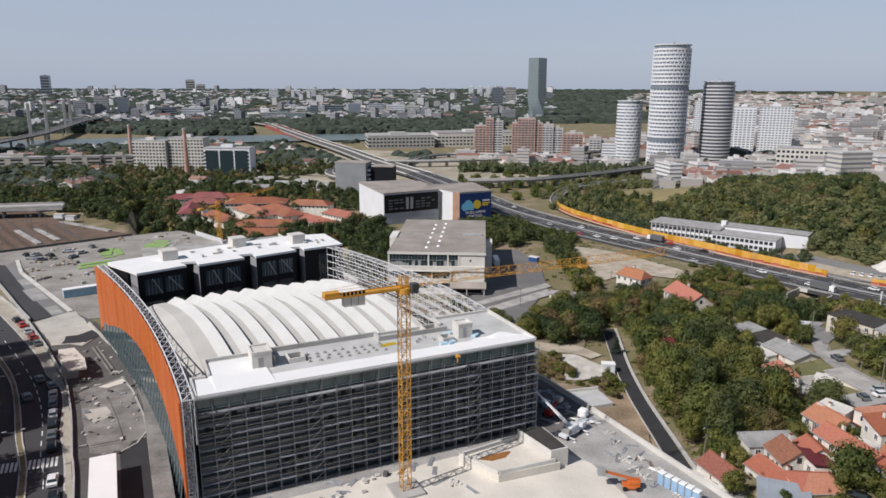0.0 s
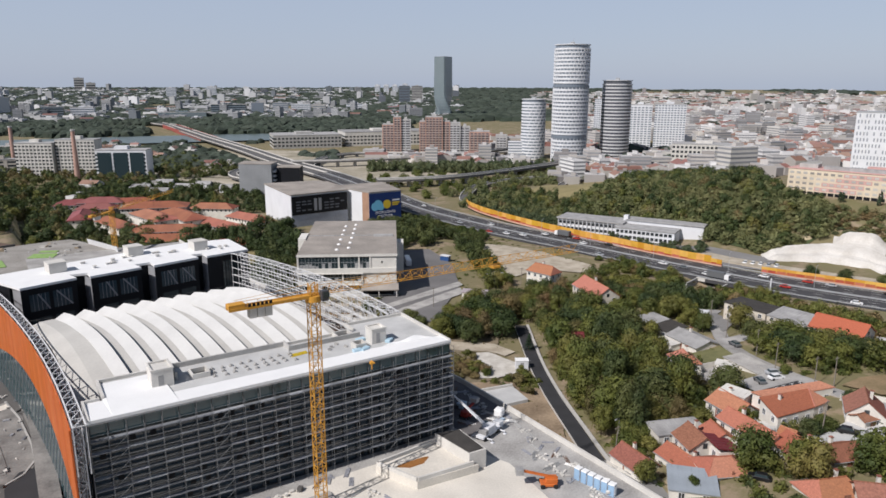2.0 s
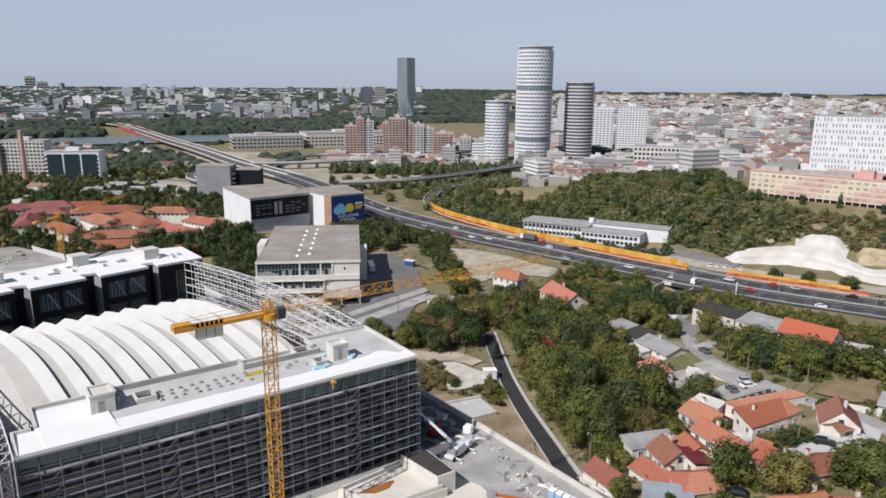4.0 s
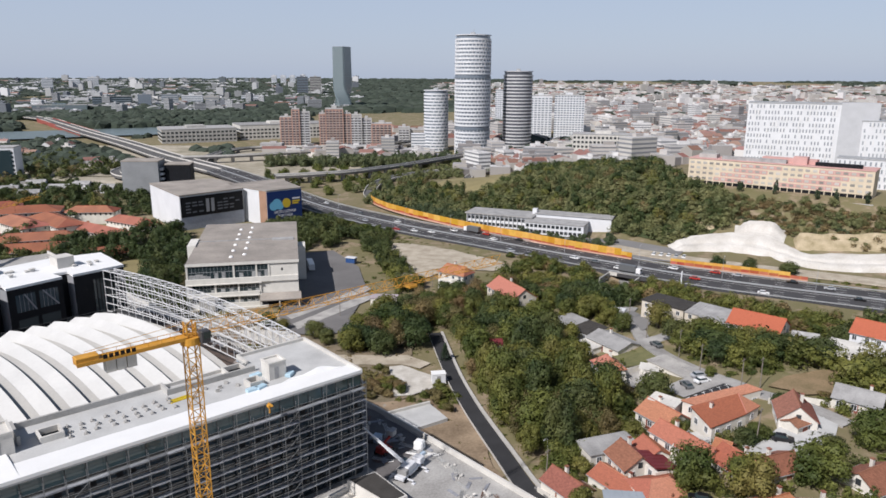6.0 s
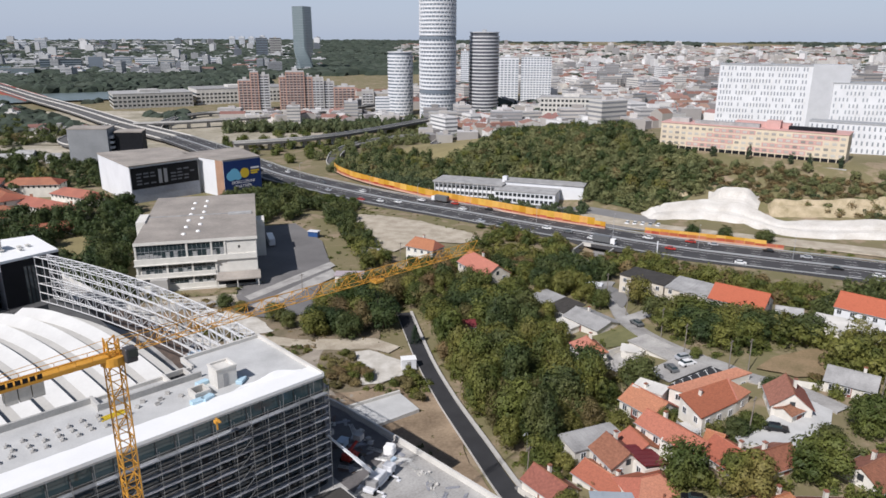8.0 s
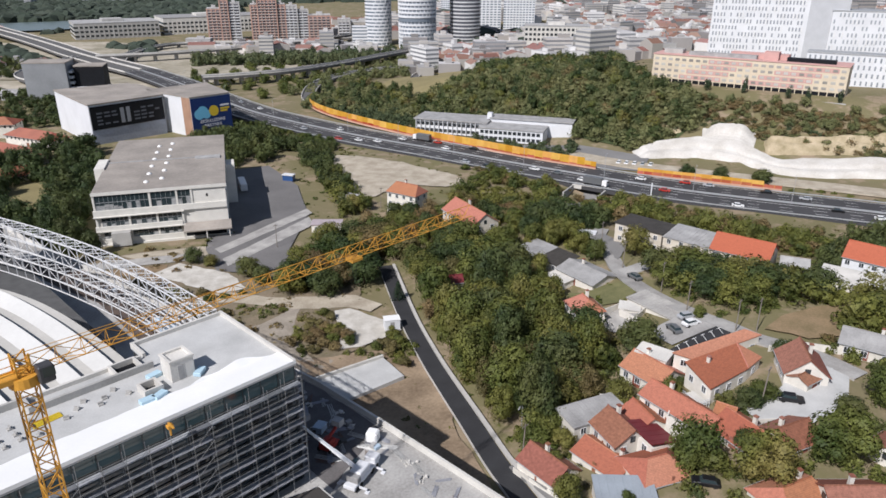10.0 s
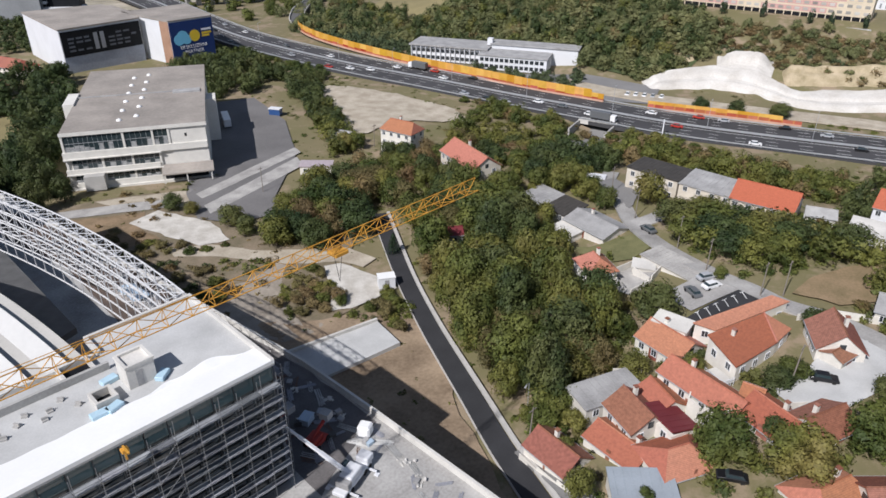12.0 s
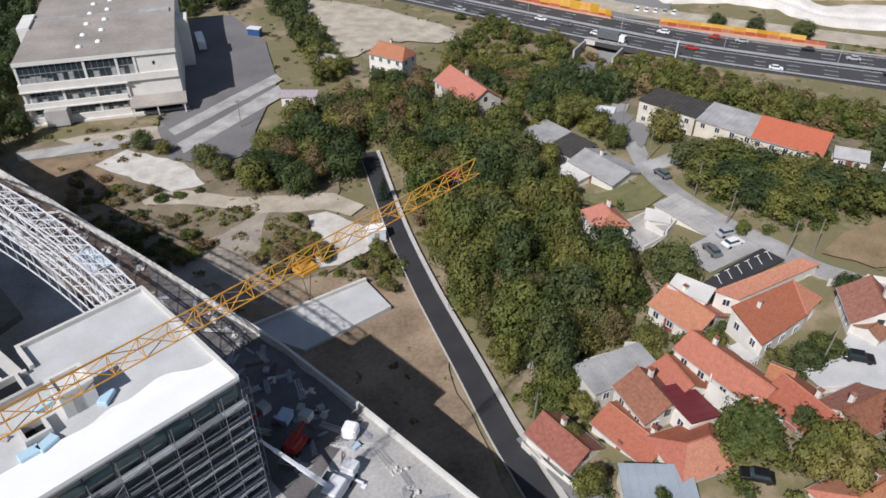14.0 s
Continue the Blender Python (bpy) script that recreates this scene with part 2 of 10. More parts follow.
def ribbon(line, width, lift=0.0, step=4.0, height=None):
    """Left and right edges of a band along a line of (x, y), laid on the ground."""
    pts = []
    for (x0, y0), (x1, y1) in zip(line, line[1:]):
        n = max(1, int(math.hypot(x1 - x0, y1 - y0) / step))
        pts += [(x0 + (x1 - x0) * i / n, y0 + (y1 - y0) * i / n) for i in range(n)]
    pts.append(line[-1])
    left, right = [], []
    for i, (x, y) in enumerate(pts):
        ax, ay = pts[max(0, i - 1)]
        bx, by = pts[min(len(pts) - 1, i + 1)]
        d = math.hypot(bx - ax, by - ay)
        nx, ny = -(by - ay) / d, (bx - ax) / d
        h = height or ground_z
        left.append(Vector((x + nx * width / 2, y + ny * width / 2, h(x, y) + lift)))
        right.append(Vector((x - nx * width / 2, y - ny * width / 2, h(x, y) + lift)))
    return left, right


def curve_points(pts, n):
    """n points along a smooth curve through pts of (x, y)."""
    out = []
    m = len(pts) - 1
    for i in range(n):
        s = i / (n - 1) * m
        k = min(m - 1, int(s))
        u = s - k
        p0, p1, p2, p3 = pts[max(0, k - 1)], pts[k], pts[k + 1], pts[min(m, k + 2)]
        out.append(tuple(0.5 * (2 * b + (c - a) * u + (2 * a - 5 * b + 4 * c - d) * u * u + (3 * b - a - 3 * c + d) * u ** 3) for a, b, c, d in zip(p0, p1, p2, p3)))
    return out


# ---- the lie of the land ----
HIGHWAY_EAST = [(256, -40), (249, -10), (236, 22), (216, 72), (206, 110), (200, 144), (195, 178), (193, 224), (190, 290), (186, 380), (183, 460)]


def edge_x(y, line):
    for (xa, ya), (xb, yb) in zip(line, line[1:]):
        if y <= yb:
            return xa + (xb - xa) * (y - ya) / (yb - ya)
    return line[-1][0]


def ground_z(x, y):
    """Height of the open ground: street level in the west, a valley, the houses' slope, the motorway and the hospital hill."""
    w = -17.2 + 0.11 * x - 0.164 * y
    slope = -16.0 + 12.5 * smooth(-17.0, -0.5, w)
    slope = -16.0 + (slope + 16.0) * (1 - smooth(112, 188, x)) + 5.5 * math.exp(-((x - 112) ** 2 + (y - 62) ** 2) / 600)
    r = math.hypot(x + 70, y + 108)
    far = -16.0 - 6.0 * smooth(350, 800, r) + 57.0 * smooth(1800, 4700, r) ** 1.2
    e = x - edge_x(y, HIGHWAY_EAST)
    hill = 23.0 * smooth(30, 108, e) * (1 - smooth(130, 420, y))
    hill += 10 * smooth(300, 900, x - 0.2 * y) * (1 - smooth(1500, 2500, r))
    z = slope + (far + 16.0) + hill - 5.2 * math.exp(-((x - 179) / 13) ** 2 - ((y - 74.5) / 8) ** 2)
    west = 1 - smooth(-66, -62, x)
    yard = smooth(196, 204, y)
    z = z * (1 - west) + west * ((-0.4) * (1 - yard) + yard * (-8.5 + (far + 8.5) * smooth(420, 560, y)))
    return z


def axis_steps(lo, hi, fine, end_lo, end_hi, grow=1.22):
    mid = [lo + fine * i for i in range(int((hi - lo) / fine) + 1)]
    up, s = [], fine
    v = mid[-1]
    while v < end_hi:
        s *= grow
        v += min(s, 160)
        up.append(v)
    dn, s = [], fine
    v = lo
    while v > end_lo:
        s *= grow
        v -= min(s, 160)
        dn.append(v)
    return dn[::-1] + mid + up


def build_ground():
    xs = axis_steps(-130, 350, 4.0, -4700, 4700)
    ys = axis_steps(-80, 320, 4.0, -1500, 4700)
    verts = [(x, y, ground_z(x, y) + 0.5 * noise.noise((x * 0.03, y * 0.03, 0)) * smooth(16, 30, x)) for y in ys for x in xs]
    n = len(xs)
    faces = [(j * n + i, j * n + i + 1, (j + 1) * n + i + 1, (j + 1) * n + i) for j in range(len(ys) - 1) for i in range(n - 1)]
    me = bpy.data.meshes.new("ground")
    me.from_pydata(verts, [], faces)
    me.polygons.foreach_set("use_smooth", [True] * len(faces))
    me.materials.append(M_EARTH)
    return tagged(new("ground", me), "dry grass and bare earth over gently sloping ground", "ground", kind="structure")


def earth_material():
    """Dry grass, greener grass and bare brown earth in patches of several sizes."""
    m = mat("grass and earth", (0.125, 0.118, 0.052), 0.95, 0.35, 0.05, 1.1, 0.8, tint=(0.205, 0.17, 0.10))
    nt = m.node_tree
    bs = nt.nodes["Principled BSDF"]
    old = bs.inputs["Base Color"].links[0].from_socket
    co = nt.nodes.new("ShaderNodeTexCoord")
    n = nt.nodes.new("ShaderNodeTexNoise")
    n.inputs["Scale"].default_value, n.inputs["Detail"].default_value, n.inputs["Roughness"].default_value = 0.09, 8, 0.7
    nt.links.new(co.outputs["Object"], n.inputs["Vector"])
    mr = nt.nodes.new("ShaderNodeMapRange")
    mr.inputs["From Min"].default_value, mr.inputs["From Max"].default_value = 0.50, 0.60
    nt.links.new(n.outputs["Fac"], mr.inputs["Value"])
    mix = nt.nodes.new("ShaderNodeMix")
    mix.data_type = "RGBA"
    mix.inputs[7].default_value = (0.275, 0.215, 0.145, 1)
    nt.links.new(mr.outputs["Result"], mix.inputs[0])
    nt.links.new(old, mix.inputs[6])
    nt.links.new(mix.outputs[2], bs.inputs["Base Color"])
    return m


M_EARTH = earth_material()
build_ground()


# ---- the raised site deck over the railway ----
DECK_EAST = [(16.4, -70), (15.8, -13), (15.6, 2), (15.1, 18), (13.9, 28), (12.7, 38), (11.1, 51), (9.4, 64), (7.6, 79), (5.1, 96.6), (1, 125), (-6, 205)]


def build_deck():
    outline = DECK_EAST + [(-64, 205), (-64, -70)]
    bm = bmesh.new()
    prism(bm, outline, -22, 0.0)
    deck = tagged(part("deck", bm, M_DECK), "grey concrete construction deck over the railway, dusty and stained", "deck", kind="structure")
    bm = bmesh.new()
    for (xa, ya), (xb, yb) in zip(DECK_EAST, DECK_EAST[1:]):
        d = Vector((xb - xa, yb - ya, 0)).normalized()
        nrm = Vector((d.y, -d.x, 0))
        ln = math.hypot(xb - xa, yb - ya)
        m = Matrix.Translation((xa, ya, 0)) @ Matrix(((d.x, nrm.x, 0, 0), (d.y, nrm.y, 0, 0), (0, 0, 1, 0), (0, 0, 0, 1)))
        box(bm, 0, ln, -0.35, 0.05, -1.2, 1.0, m)
    tagged(part("parapet", bm, M_PALE_CONCRETE), "pale concrete parapet along the deck's edge", "parapet", kind="structure")
    return deck


build_deck()


# ---- the station building: office block, ribbed hall roof, black block, orange wall ----
ROOF_Z = 19.3


def office_block():
    """The long front block with its flat roof, facade of glass bands and roof structures."""
    g = group("office_block", "long dark glass office block under scaffolding with a flat white roof", "building")
    bm = bmesh.new()
    prism(bm, [(-62.8, 0.45), (-0.3, 0.45), (-0.3, 19), (-13.2, 19), (-13.2, 15), (-59.8, 15), (-59.8, 7.4), (-62.8, 7.4)], 0, ROOF_Z - 0.9)
    part("wall", bm, M_DARK_PANEL, g, "dark unfinished core wall")
    bm = bmesh.new()
    prism(bm, [(-63, -0.1), (0.1, -0.1), (0.1, 19.2), (-13.4, 19.2), (-13.4, 15.2), (-60, 15.2), (-60, 7.6), (-63, 7.6)], ROOF_Z - 0.9, ROOF_Z - 0.55)
    part("roof", bm, M_SCREED, g, "grey screed flat roof")
    # raised kerb round the roof
    rim = [(-63, -0.1), (0.1, -0.1), (0.1, 19.2), (-13.4, 19.2), (-13.4, 15.2), (-60, 15.2), (-60, 7.6), (-63, 7.6)]
    bm = bmesh.new()
    for (xa, ya), (xb, yb) in zip(rim, rim[1:] + rim[:1]):
        x0, x1, y0, y1 = min(xa, xb), max(xa, xb), min(ya, yb), max(ya, yb)
        if xa == xb:
            inn = -0.4 if xa in (0.1,) else 0.4
            box(bm, min(xa, xa + inn), max(xa, xa + inn), y0, y1, ROOF_Z - 0.55, ROOF_Z)
        elif ya != -0.1:
            box(bm, x0 + 0.4, x1 - 0.4, ya - 0.4, ya, ROOF_Z - 0.55, ROOF_Z - 0.003)
    part("roof_kerb", bm, M_PALE_CONCRETE, g, "pale concrete roof kerb")
    # the bright membrane strip along the front edge, a little uneven at its inner edge
    bm = bmesh.new()
    top, low = [], []
    for i in range(127):
        x = -63.02 + 63.1 * i / 126
        y = 4.6 + 0.25 * noise.noise((x * 0.35, 3, 0)) + (9.5 * (1 - smooth(-50.2, -50.0, x))) - 0.9 * smooth(-8, 0, x)
        y = min(y, 7.2) if x < -59.6 else y
        low.append(Vector((x, -0.15, ROOF_Z - 0.1)))
        top.append(Vector((x, y, ROOF_Z - 0.42)))
    quad_strip(bm, top, low)
    fr = [v + Vector((0, 0, -0.5)) for v in low]
    quad_strip(bm, low, fr)
    part("roof_membrane", bm, M_MEMBRANE, g, "bright white roofing membrane strip")
    # the loose end of the membrane curls up near the corner
    bm = bmesh.new()
    rim, lift = [], []
    for i in range(25):
        x = -13.0 + 11.4 * i / 24
        y = 4.45 + 0.25 * noise.noise((x * 0.35, 3, 0)) - 0.9 * smooth(-8, 0, x)
        curl = math.exp(-((x + 5.5) / 2.6) ** 2) + 0.35 * math.exp(-((x + 10.5) / 1.4) ** 2)
        rim.append(Vector((x, y - 0.5 * curl, ROOF_Z - 0.39 + 0.02 * curl)))
        lift.append(Vector((x, y + 0.35 * curl, ROOF_Z - 0.39 + 0.75 * curl)))
    quad_strip(bm, lift, rim)
    part("membrane_flap", bm, M_MEMBRANE, g, "loose curled edge of the white membrane")
    return g


BLOCK = office_block()


def rib_height(y):
    return 20.2 - (0.0074 if y < 41 else 0.0056) * (y - 41) ** 2


def hall_roof():
    """Vaulted white roof of saw-tooth ribs that run from the front block to the black block."""
    g = group("hall_roof", "vaulted white membrane hall roof with saw-tooth ribs", "roof")
    n, steps = 10, [i / 32 for i in range(33)]

    def edge(i, y):
        u = (y - 21) / 39.5
        return (-56.4 + 4.24 * i) * (1 - u) + (-63.3 + 4.13 * i) * u

    def height(i, y):
        return rib_height(y) - 0.65 + 0.5 * max(0, 1 - i / 6) * math.exp(-((y - 34) / 12) ** 2)

    for i in range(n):
        lines = [[], [], [], []]
        for y in (17.5 + u * (42.0 + 0.5 * i) for u in steps):
            a, w, h = edge(i, y), edge(i + 1, y) - edge(i, y), height(i, y)
            back = smooth(36, 56, y)
            for k, (u, dz) in enumerate(((0.0, -0.12 - 0.25 * back), (0.52, 0.62 + 0.35 * back), (0.532, -0.34 - 0.3 * back), (1.0, -0.14 - 0.3 * back))):
                lines[k].append(Vector((a + u * w, y, h + dz)))
        bm = bmesh.new()
        quad_strip(bm, lines[1], lines[0])
        base = [v - Vector((0, 0, 0.9)) for v in lines[0]]
        quad_strip(bm, lines[0], base)
        for k in (0, -1):
            vs = [bm.verts.new(v) for v in (lines[0][k], lines[1][k], lines[2][k])]
            bm.faces.new(vs)
        rib = part("rib", bm, M_RIB_SUNLIT, g, "raised rib with its sun-facing slope coloured paler")
        bm = bmesh.new()
        quad_strip(bm, lines[2], lines[1])
        part("glazing_strip", bm, M_GLASS, rib, "dark glazing strip in the step")
        bm = bmesh.new()
        quad_strip(bm, lines[3], lines[2])
        part("valley", bm, M_RIB, g, "beige membrane valley between ribs")
        # dark strip on the valley paints the shade below the step
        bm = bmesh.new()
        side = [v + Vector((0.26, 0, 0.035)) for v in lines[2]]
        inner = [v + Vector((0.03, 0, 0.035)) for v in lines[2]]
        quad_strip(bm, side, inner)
        part("gutter", bm, M_DARK_GREY, g, "dark strip painting the shade at the foot of the step")
    bm = bmesh.new()
    prism(bm, [(-64, 20), (-9, 40), (-9, 97), (-71, 88), (-67.5, 60)], 7.0, 8.0)
    part("rear_gutter_roof", bm, M_DARK_GREY, g, "dark flat roof strip behind the ribs")
    bm = bmesh.new()
    quad_strip(bm, [Vector((-66 + 4.6 * i, 60.6 + 0.47 * i, 16.7)) for i in range(11)], [Vector((-66 + 4.6 * i, 60.6 + 0.47 * i, 8.0)) for i in range(11)])
    part("rear_wall", bm, M_DARK_GREY, g, "dark wall below the open end of the ribs")
    for i in range(21):
        bm = bmesh.new()
        x, y = -68.4 + 2.2 * i, 60.8 + 0.225 * i
        beam(bm, (x, y, 15.2), (x, y + 0.1, 17.5), 0.04)
        beam(bm, (x, y, 17.4), (x + 2.2, y + 0.225, 17.4), 0.04)
        part("rail_post", bm, M_DARK_GREY, g, "thin grey guard rail at the roof's end")
    # smooth side bay in the west
    bm = bmesh.new()
    ys = [17.5 + u * 43.0 for u in steps]
    left = [Vector((-64.8 - 0.00115 * (y + 10) ** 2 + 2.5, y, rib_height(y) - 1.9)) for y in ys]
    right = [Vector((edge(0, y) + 0.1, y, height(0, y) - 0.2)) for y in ys]
    mid = [(p + q) / 2 + Vector((0, 0, 0.35)) for p, q in zip(left, right)]
    quad_strip(bm, right, mid)
    quad_strip(bm, mid, left)
    part("side_bay", bm, M_RIB, g, "smooth pale side bay of the hall roof")
    return g


# paler copy of the rib membrane puts sunlight on the slopes into the colour
M_RIB_SUNLIT = mat("sunlit rib membrane", (0.60, 0.595, 0.575), 0.65, 0.1, 0.2, 2, 0.1)
M_DARK_GREY = mat("plain dark grey", (0.10, 0.10, 0.10), 0.7, 0.3)
M_LIGHT_GREY = mat("light grey panel", (0.30, 0.305, 0.32), 0.5, 0.15, 0.4, 4, 0.05)
M_SKY_GLASS = glass_mat("teal grey glass", (0.045, 0.07, 0.085), 0.12)
hall_roof()


def black_block():
    g = group("black_block", "black clad rear block with protruding boxes and a white roof", "building")
    fronts = [((-68.2, 82.9), (-55.9, 86.6)), ((-52.6, 86.2), (-40.2, 89.0)), ((-36.7, 89.4), (-24.6, 92.3)), ((-22.0, 92.5), (-9.7, 94.6))]
    back = [(-10.5, 111.6), (-23.3, 113.1), (-43.1, 108.4), (-61.8, 102.9), (-75, 99)]
    bm = bmesh.new()
    prism(bm, [(-75, 97.4), (-70.4, 88.2), (-9.8, 98.0)] + back, 0, ROOF_Z - 0.6)
    part("core", bm, M_BLACK, g)
    outline = [(-75.1, 97.3), (-70.2, 87.0)]
    for k, ((xa, ya), (xb, yb)) in enumerate(fronts):
        d = Vector((xb - xa, yb - ya, 0))
        w = d.length
        m = Matrix.Translation((xa, ya, 0)) @ Euler((0, 0, math.atan2(d.y, d.x))).to_matrix().to_4x4()
        bm = bmesh.new()
        box(bm, 0, w, 0, 9, 0, ROOF_Z - 0.62, m)
        unit = part("box_unit", bm, M_BLACK, g)
        # thin grey panel colours the west side as the sun lights it
        bm = bmesh.new()
        box(bm, -0.06, 0.0, 0.05, 5.2, 1, ROOF_Z - 0.7, m)
        part("side_cladding", bm, M_LIGHT_GREY, unit, "side wall coloured light grey as its sunlit look")
        for j in range(2 if k < 3 else 0):
            a = w * (0.13 + 0.42 * j)
            for z0, z1 in ((ROOF_Z - 6.4, ROOF_Z - 2.2), (ROOF_Z - 10.4, ROOF_Z - 8.2)):
                bm = bmesh.new()
                box(bm, a, a + w * 0.35, -0.06, 0.05, z0, z1, m)
                win = part("window", bm, M_SKY_GLASS if z1 > ROOF_Z - 5 else M_GLASS, unit)
                if z1 > ROOF_Z - 5:
                    bm = bmesh.new()
                    beam(bm, m @ Vector((a + (0.2 if j else 0.45) * w * 0.35, -0.12, z1)), m @ Vector((a + w * 0.34, -0.12, z0)), 0.22, 4)
                    part("brace", bm, M_LIGHT_GREY, win)
                    for q in range(1, 5):
                        bm = bmesh.new()
                        xx = a + w * 0.35 * q / 5
                        box(bm, xx - 0.04, xx + 0.04, -0.11, -0.062, z0, z1, m)
                        part("glazing_bar", bm, M_LIGHT_GREY, win)
        if k == 3:
            for q in range(9):
                bm = bmesh.new()
                box(bm, 4.6 + q * 0.85, 5.2 + q * 0.85, -0.06, 0.03, 7.0, 17.0, m)
                part("window_strip", bm, M_GLASS, unit)
        gap = m @ Vector((w, 4.2, 0))
        outline += [(xa - 0.1, ya - 0.15), (xb + 0.1, yb - 0.1)]
        if k < 3:
            nx = fronts[k + 1][0]
            outline += [(gap.x, gap.y), (nx[0] - 0.4, nx[1] + 3.8)]
    bm = bmesh.new()
    prism(bm, outline + back, ROOF_Z - 0.6, ROOF_Z)
    part("roof", bm, M_MEMBRANE, g, "white membrane roof")
    return g


black_block()


def roof_unit(x, y, w, d, h, name, label, cat, material):
    g = group(name, label, cat, pose(x, y, ROOF_Z, 0, 0, 12), cat + "s on the rear roof")
    part("housing", one_box(-w / 2, w / 2, -d / 2, d / 2, 0, h, 0.04), material, g)
    part("cap", one_box(-w / 2 - 0.1, w / 2 + 0.1, -d / 2 - 0.1, d / 2 + 0.1, h, h + 0.12), M_PALE_CONCRETE, g)


for x, y in ((-59.6, 96.0), (-39.4, 105.0), (-22.0, 102.5)):
    roof_unit(x, y, 4.2, 4.0, 2.6, "lift_house", "pale concrete lift house on the white roof", "lift house", M_PALE_CONCRETE)
ru = random.Random(8)
for k in range(20):
    u = ru.random()
    x, y = -52 + 38 * u + ru.uniform(-2, 2), 94 + 5 * u + ru.choice((0, 2.4, 4.8, 7))
    roof_unit(x, y, ru.uniform(0.6, 1.3), ru.uniform(0.5, 1.0), ru.uniform(0.3, 0.7), "roof_vent", "small grey vent on the white roof", "vent", M_SCREED)


def orange_x(y):
    return -65.4 - 0.00115 * (y + 10) ** 2


def orange_wall():
    g = group("orange_wall", "curved orange-clad screen wall along the street side", "wall")
    ys = [-2 + 98 * i / 70 for i in range(71)]

    def bottom(y):
        u = (y + 2) / 98
        return 1.2 + 9.3 * math.sin(math.pi * min(1, max(0, u))) ** 0.7

    for ya, yb in zip(ys, ys[1:]):
        bm = bmesh.new()
        a, b = orange_x(ya + 0.04), orange_x(yb - 0.04)
        vs = [bm.verts.new(p) for p in ((a, ya + 0.04, bottom(ya)), (b, yb - 0.04, bottom(yb)), (b, yb - 0.04, ROOF_Z), (a, ya + 0.04, ROOF_Z), (a + 0.25, ya + 0.04, bottom(ya)), (b + 0.25, yb - 0.04, bottom(yb)), (b + 0.25, yb - 0.04, ROOF_Z), (a + 0.25, ya + 0.04, ROOF_Z))]
        for f in ((0, 3, 2, 1), (4, 5, 6, 7), (0, 1, 5, 4), (3, 7, 6, 2), (0, 4, 7, 3), (1, 2, 6, 5)):
            bm.faces.new([vs[k] for k in f])
        part("panel", bm, M_ORANGE, g)
    return g


orange_wall()


def truss_east_x(y):
    return -0.5 - 0.00247 * max(0, y - 20) ** 2


def sweep(bm, pts, r):
    """One continuous square bar along a line of points."""
    rings = [[bm.verts.new((x + dx * r, y, z + dz * r)) for dx, dz in ((-1, -1), (1, -1), (1, 1), (-1, 1))] for x, y, z in pts]
    for a, b in zip(rings, rings[1:]):
        for k in range(4):
            bm.faces.new((a[k], a[(k + 1) % 4], b[(k + 1) % 4], b[k]))
    bm.faces.new(rings[0][::-1])
    bm.faces.new(rings[-1])


def lattice(name, label, xf, y0, y1, n, z0, z1, depth, levels, r):
    """A white lattice wall of two layers that follows a curve in plan."""
    g = group(name, label, "truss")
    ys = [y0 + (y1 - y0) * i / n for i in range(n + 1)]
    zs = [z0 + (z1 - z0) * k / levels for k in range(levels + 1)]
    for off in (0, depth):
        for k, z in enumerate(zs):
            bm = bmesh.new()
            sweep(bm, [(xf(y) + off, y, z) for y in ys], r)
            part("chord", bm, M_STEEL, g)
        for i, y in enumerate(ys):
            bm = bmesh.new()
            beam(bm, (xf(y) + off, y, z0), (xf(y) + off, y, z1), r)
            part("upright", bm, M_STEEL, g)
    for i, (ya, yb) in enumerate(zip(ys, ys[1:])):
        for k in range(levels):
            bm = bmesh.new()
            za, zb = (zs[k], zs[k + 1]) if (i + k) % 2 else (zs[k + 1], zs[k])
            beam(bm, (xf(ya), ya, za), (xf(yb), yb, zb), r * 0.8)
            part("diagonal", bm, M_STEEL, g)
        for p, q in (((xf(ya), ya, zs[-1]), (xf(yb) + depth, yb, zs[-1])), ((xf(ya), ya, zs[-1]), (xf(ya) + depth, ya, zs[-1])), ((xf(ya), ya, zs[levels // 2]), (xf(yb) + depth, yb, zs[levels // 2]))):
            bm = bmesh.new()
            beam(bm, p, q, r * 0.8)
            part("tie", bm, M_STEEL, g)
    return g


lattice("east_truss", "white steel lattice screen frame without cladding", truss_east_x, 19.5, 91, 26, 9.0, 19.5, -2.6, 5, 0.08)
lattice("west_truss", "white steel lattice frame behind the orange cladding", lambda y: orange_x(y) + 0.5, -2, 95, 34, 12.0, 19.6, 1.7, 3, 0.09)


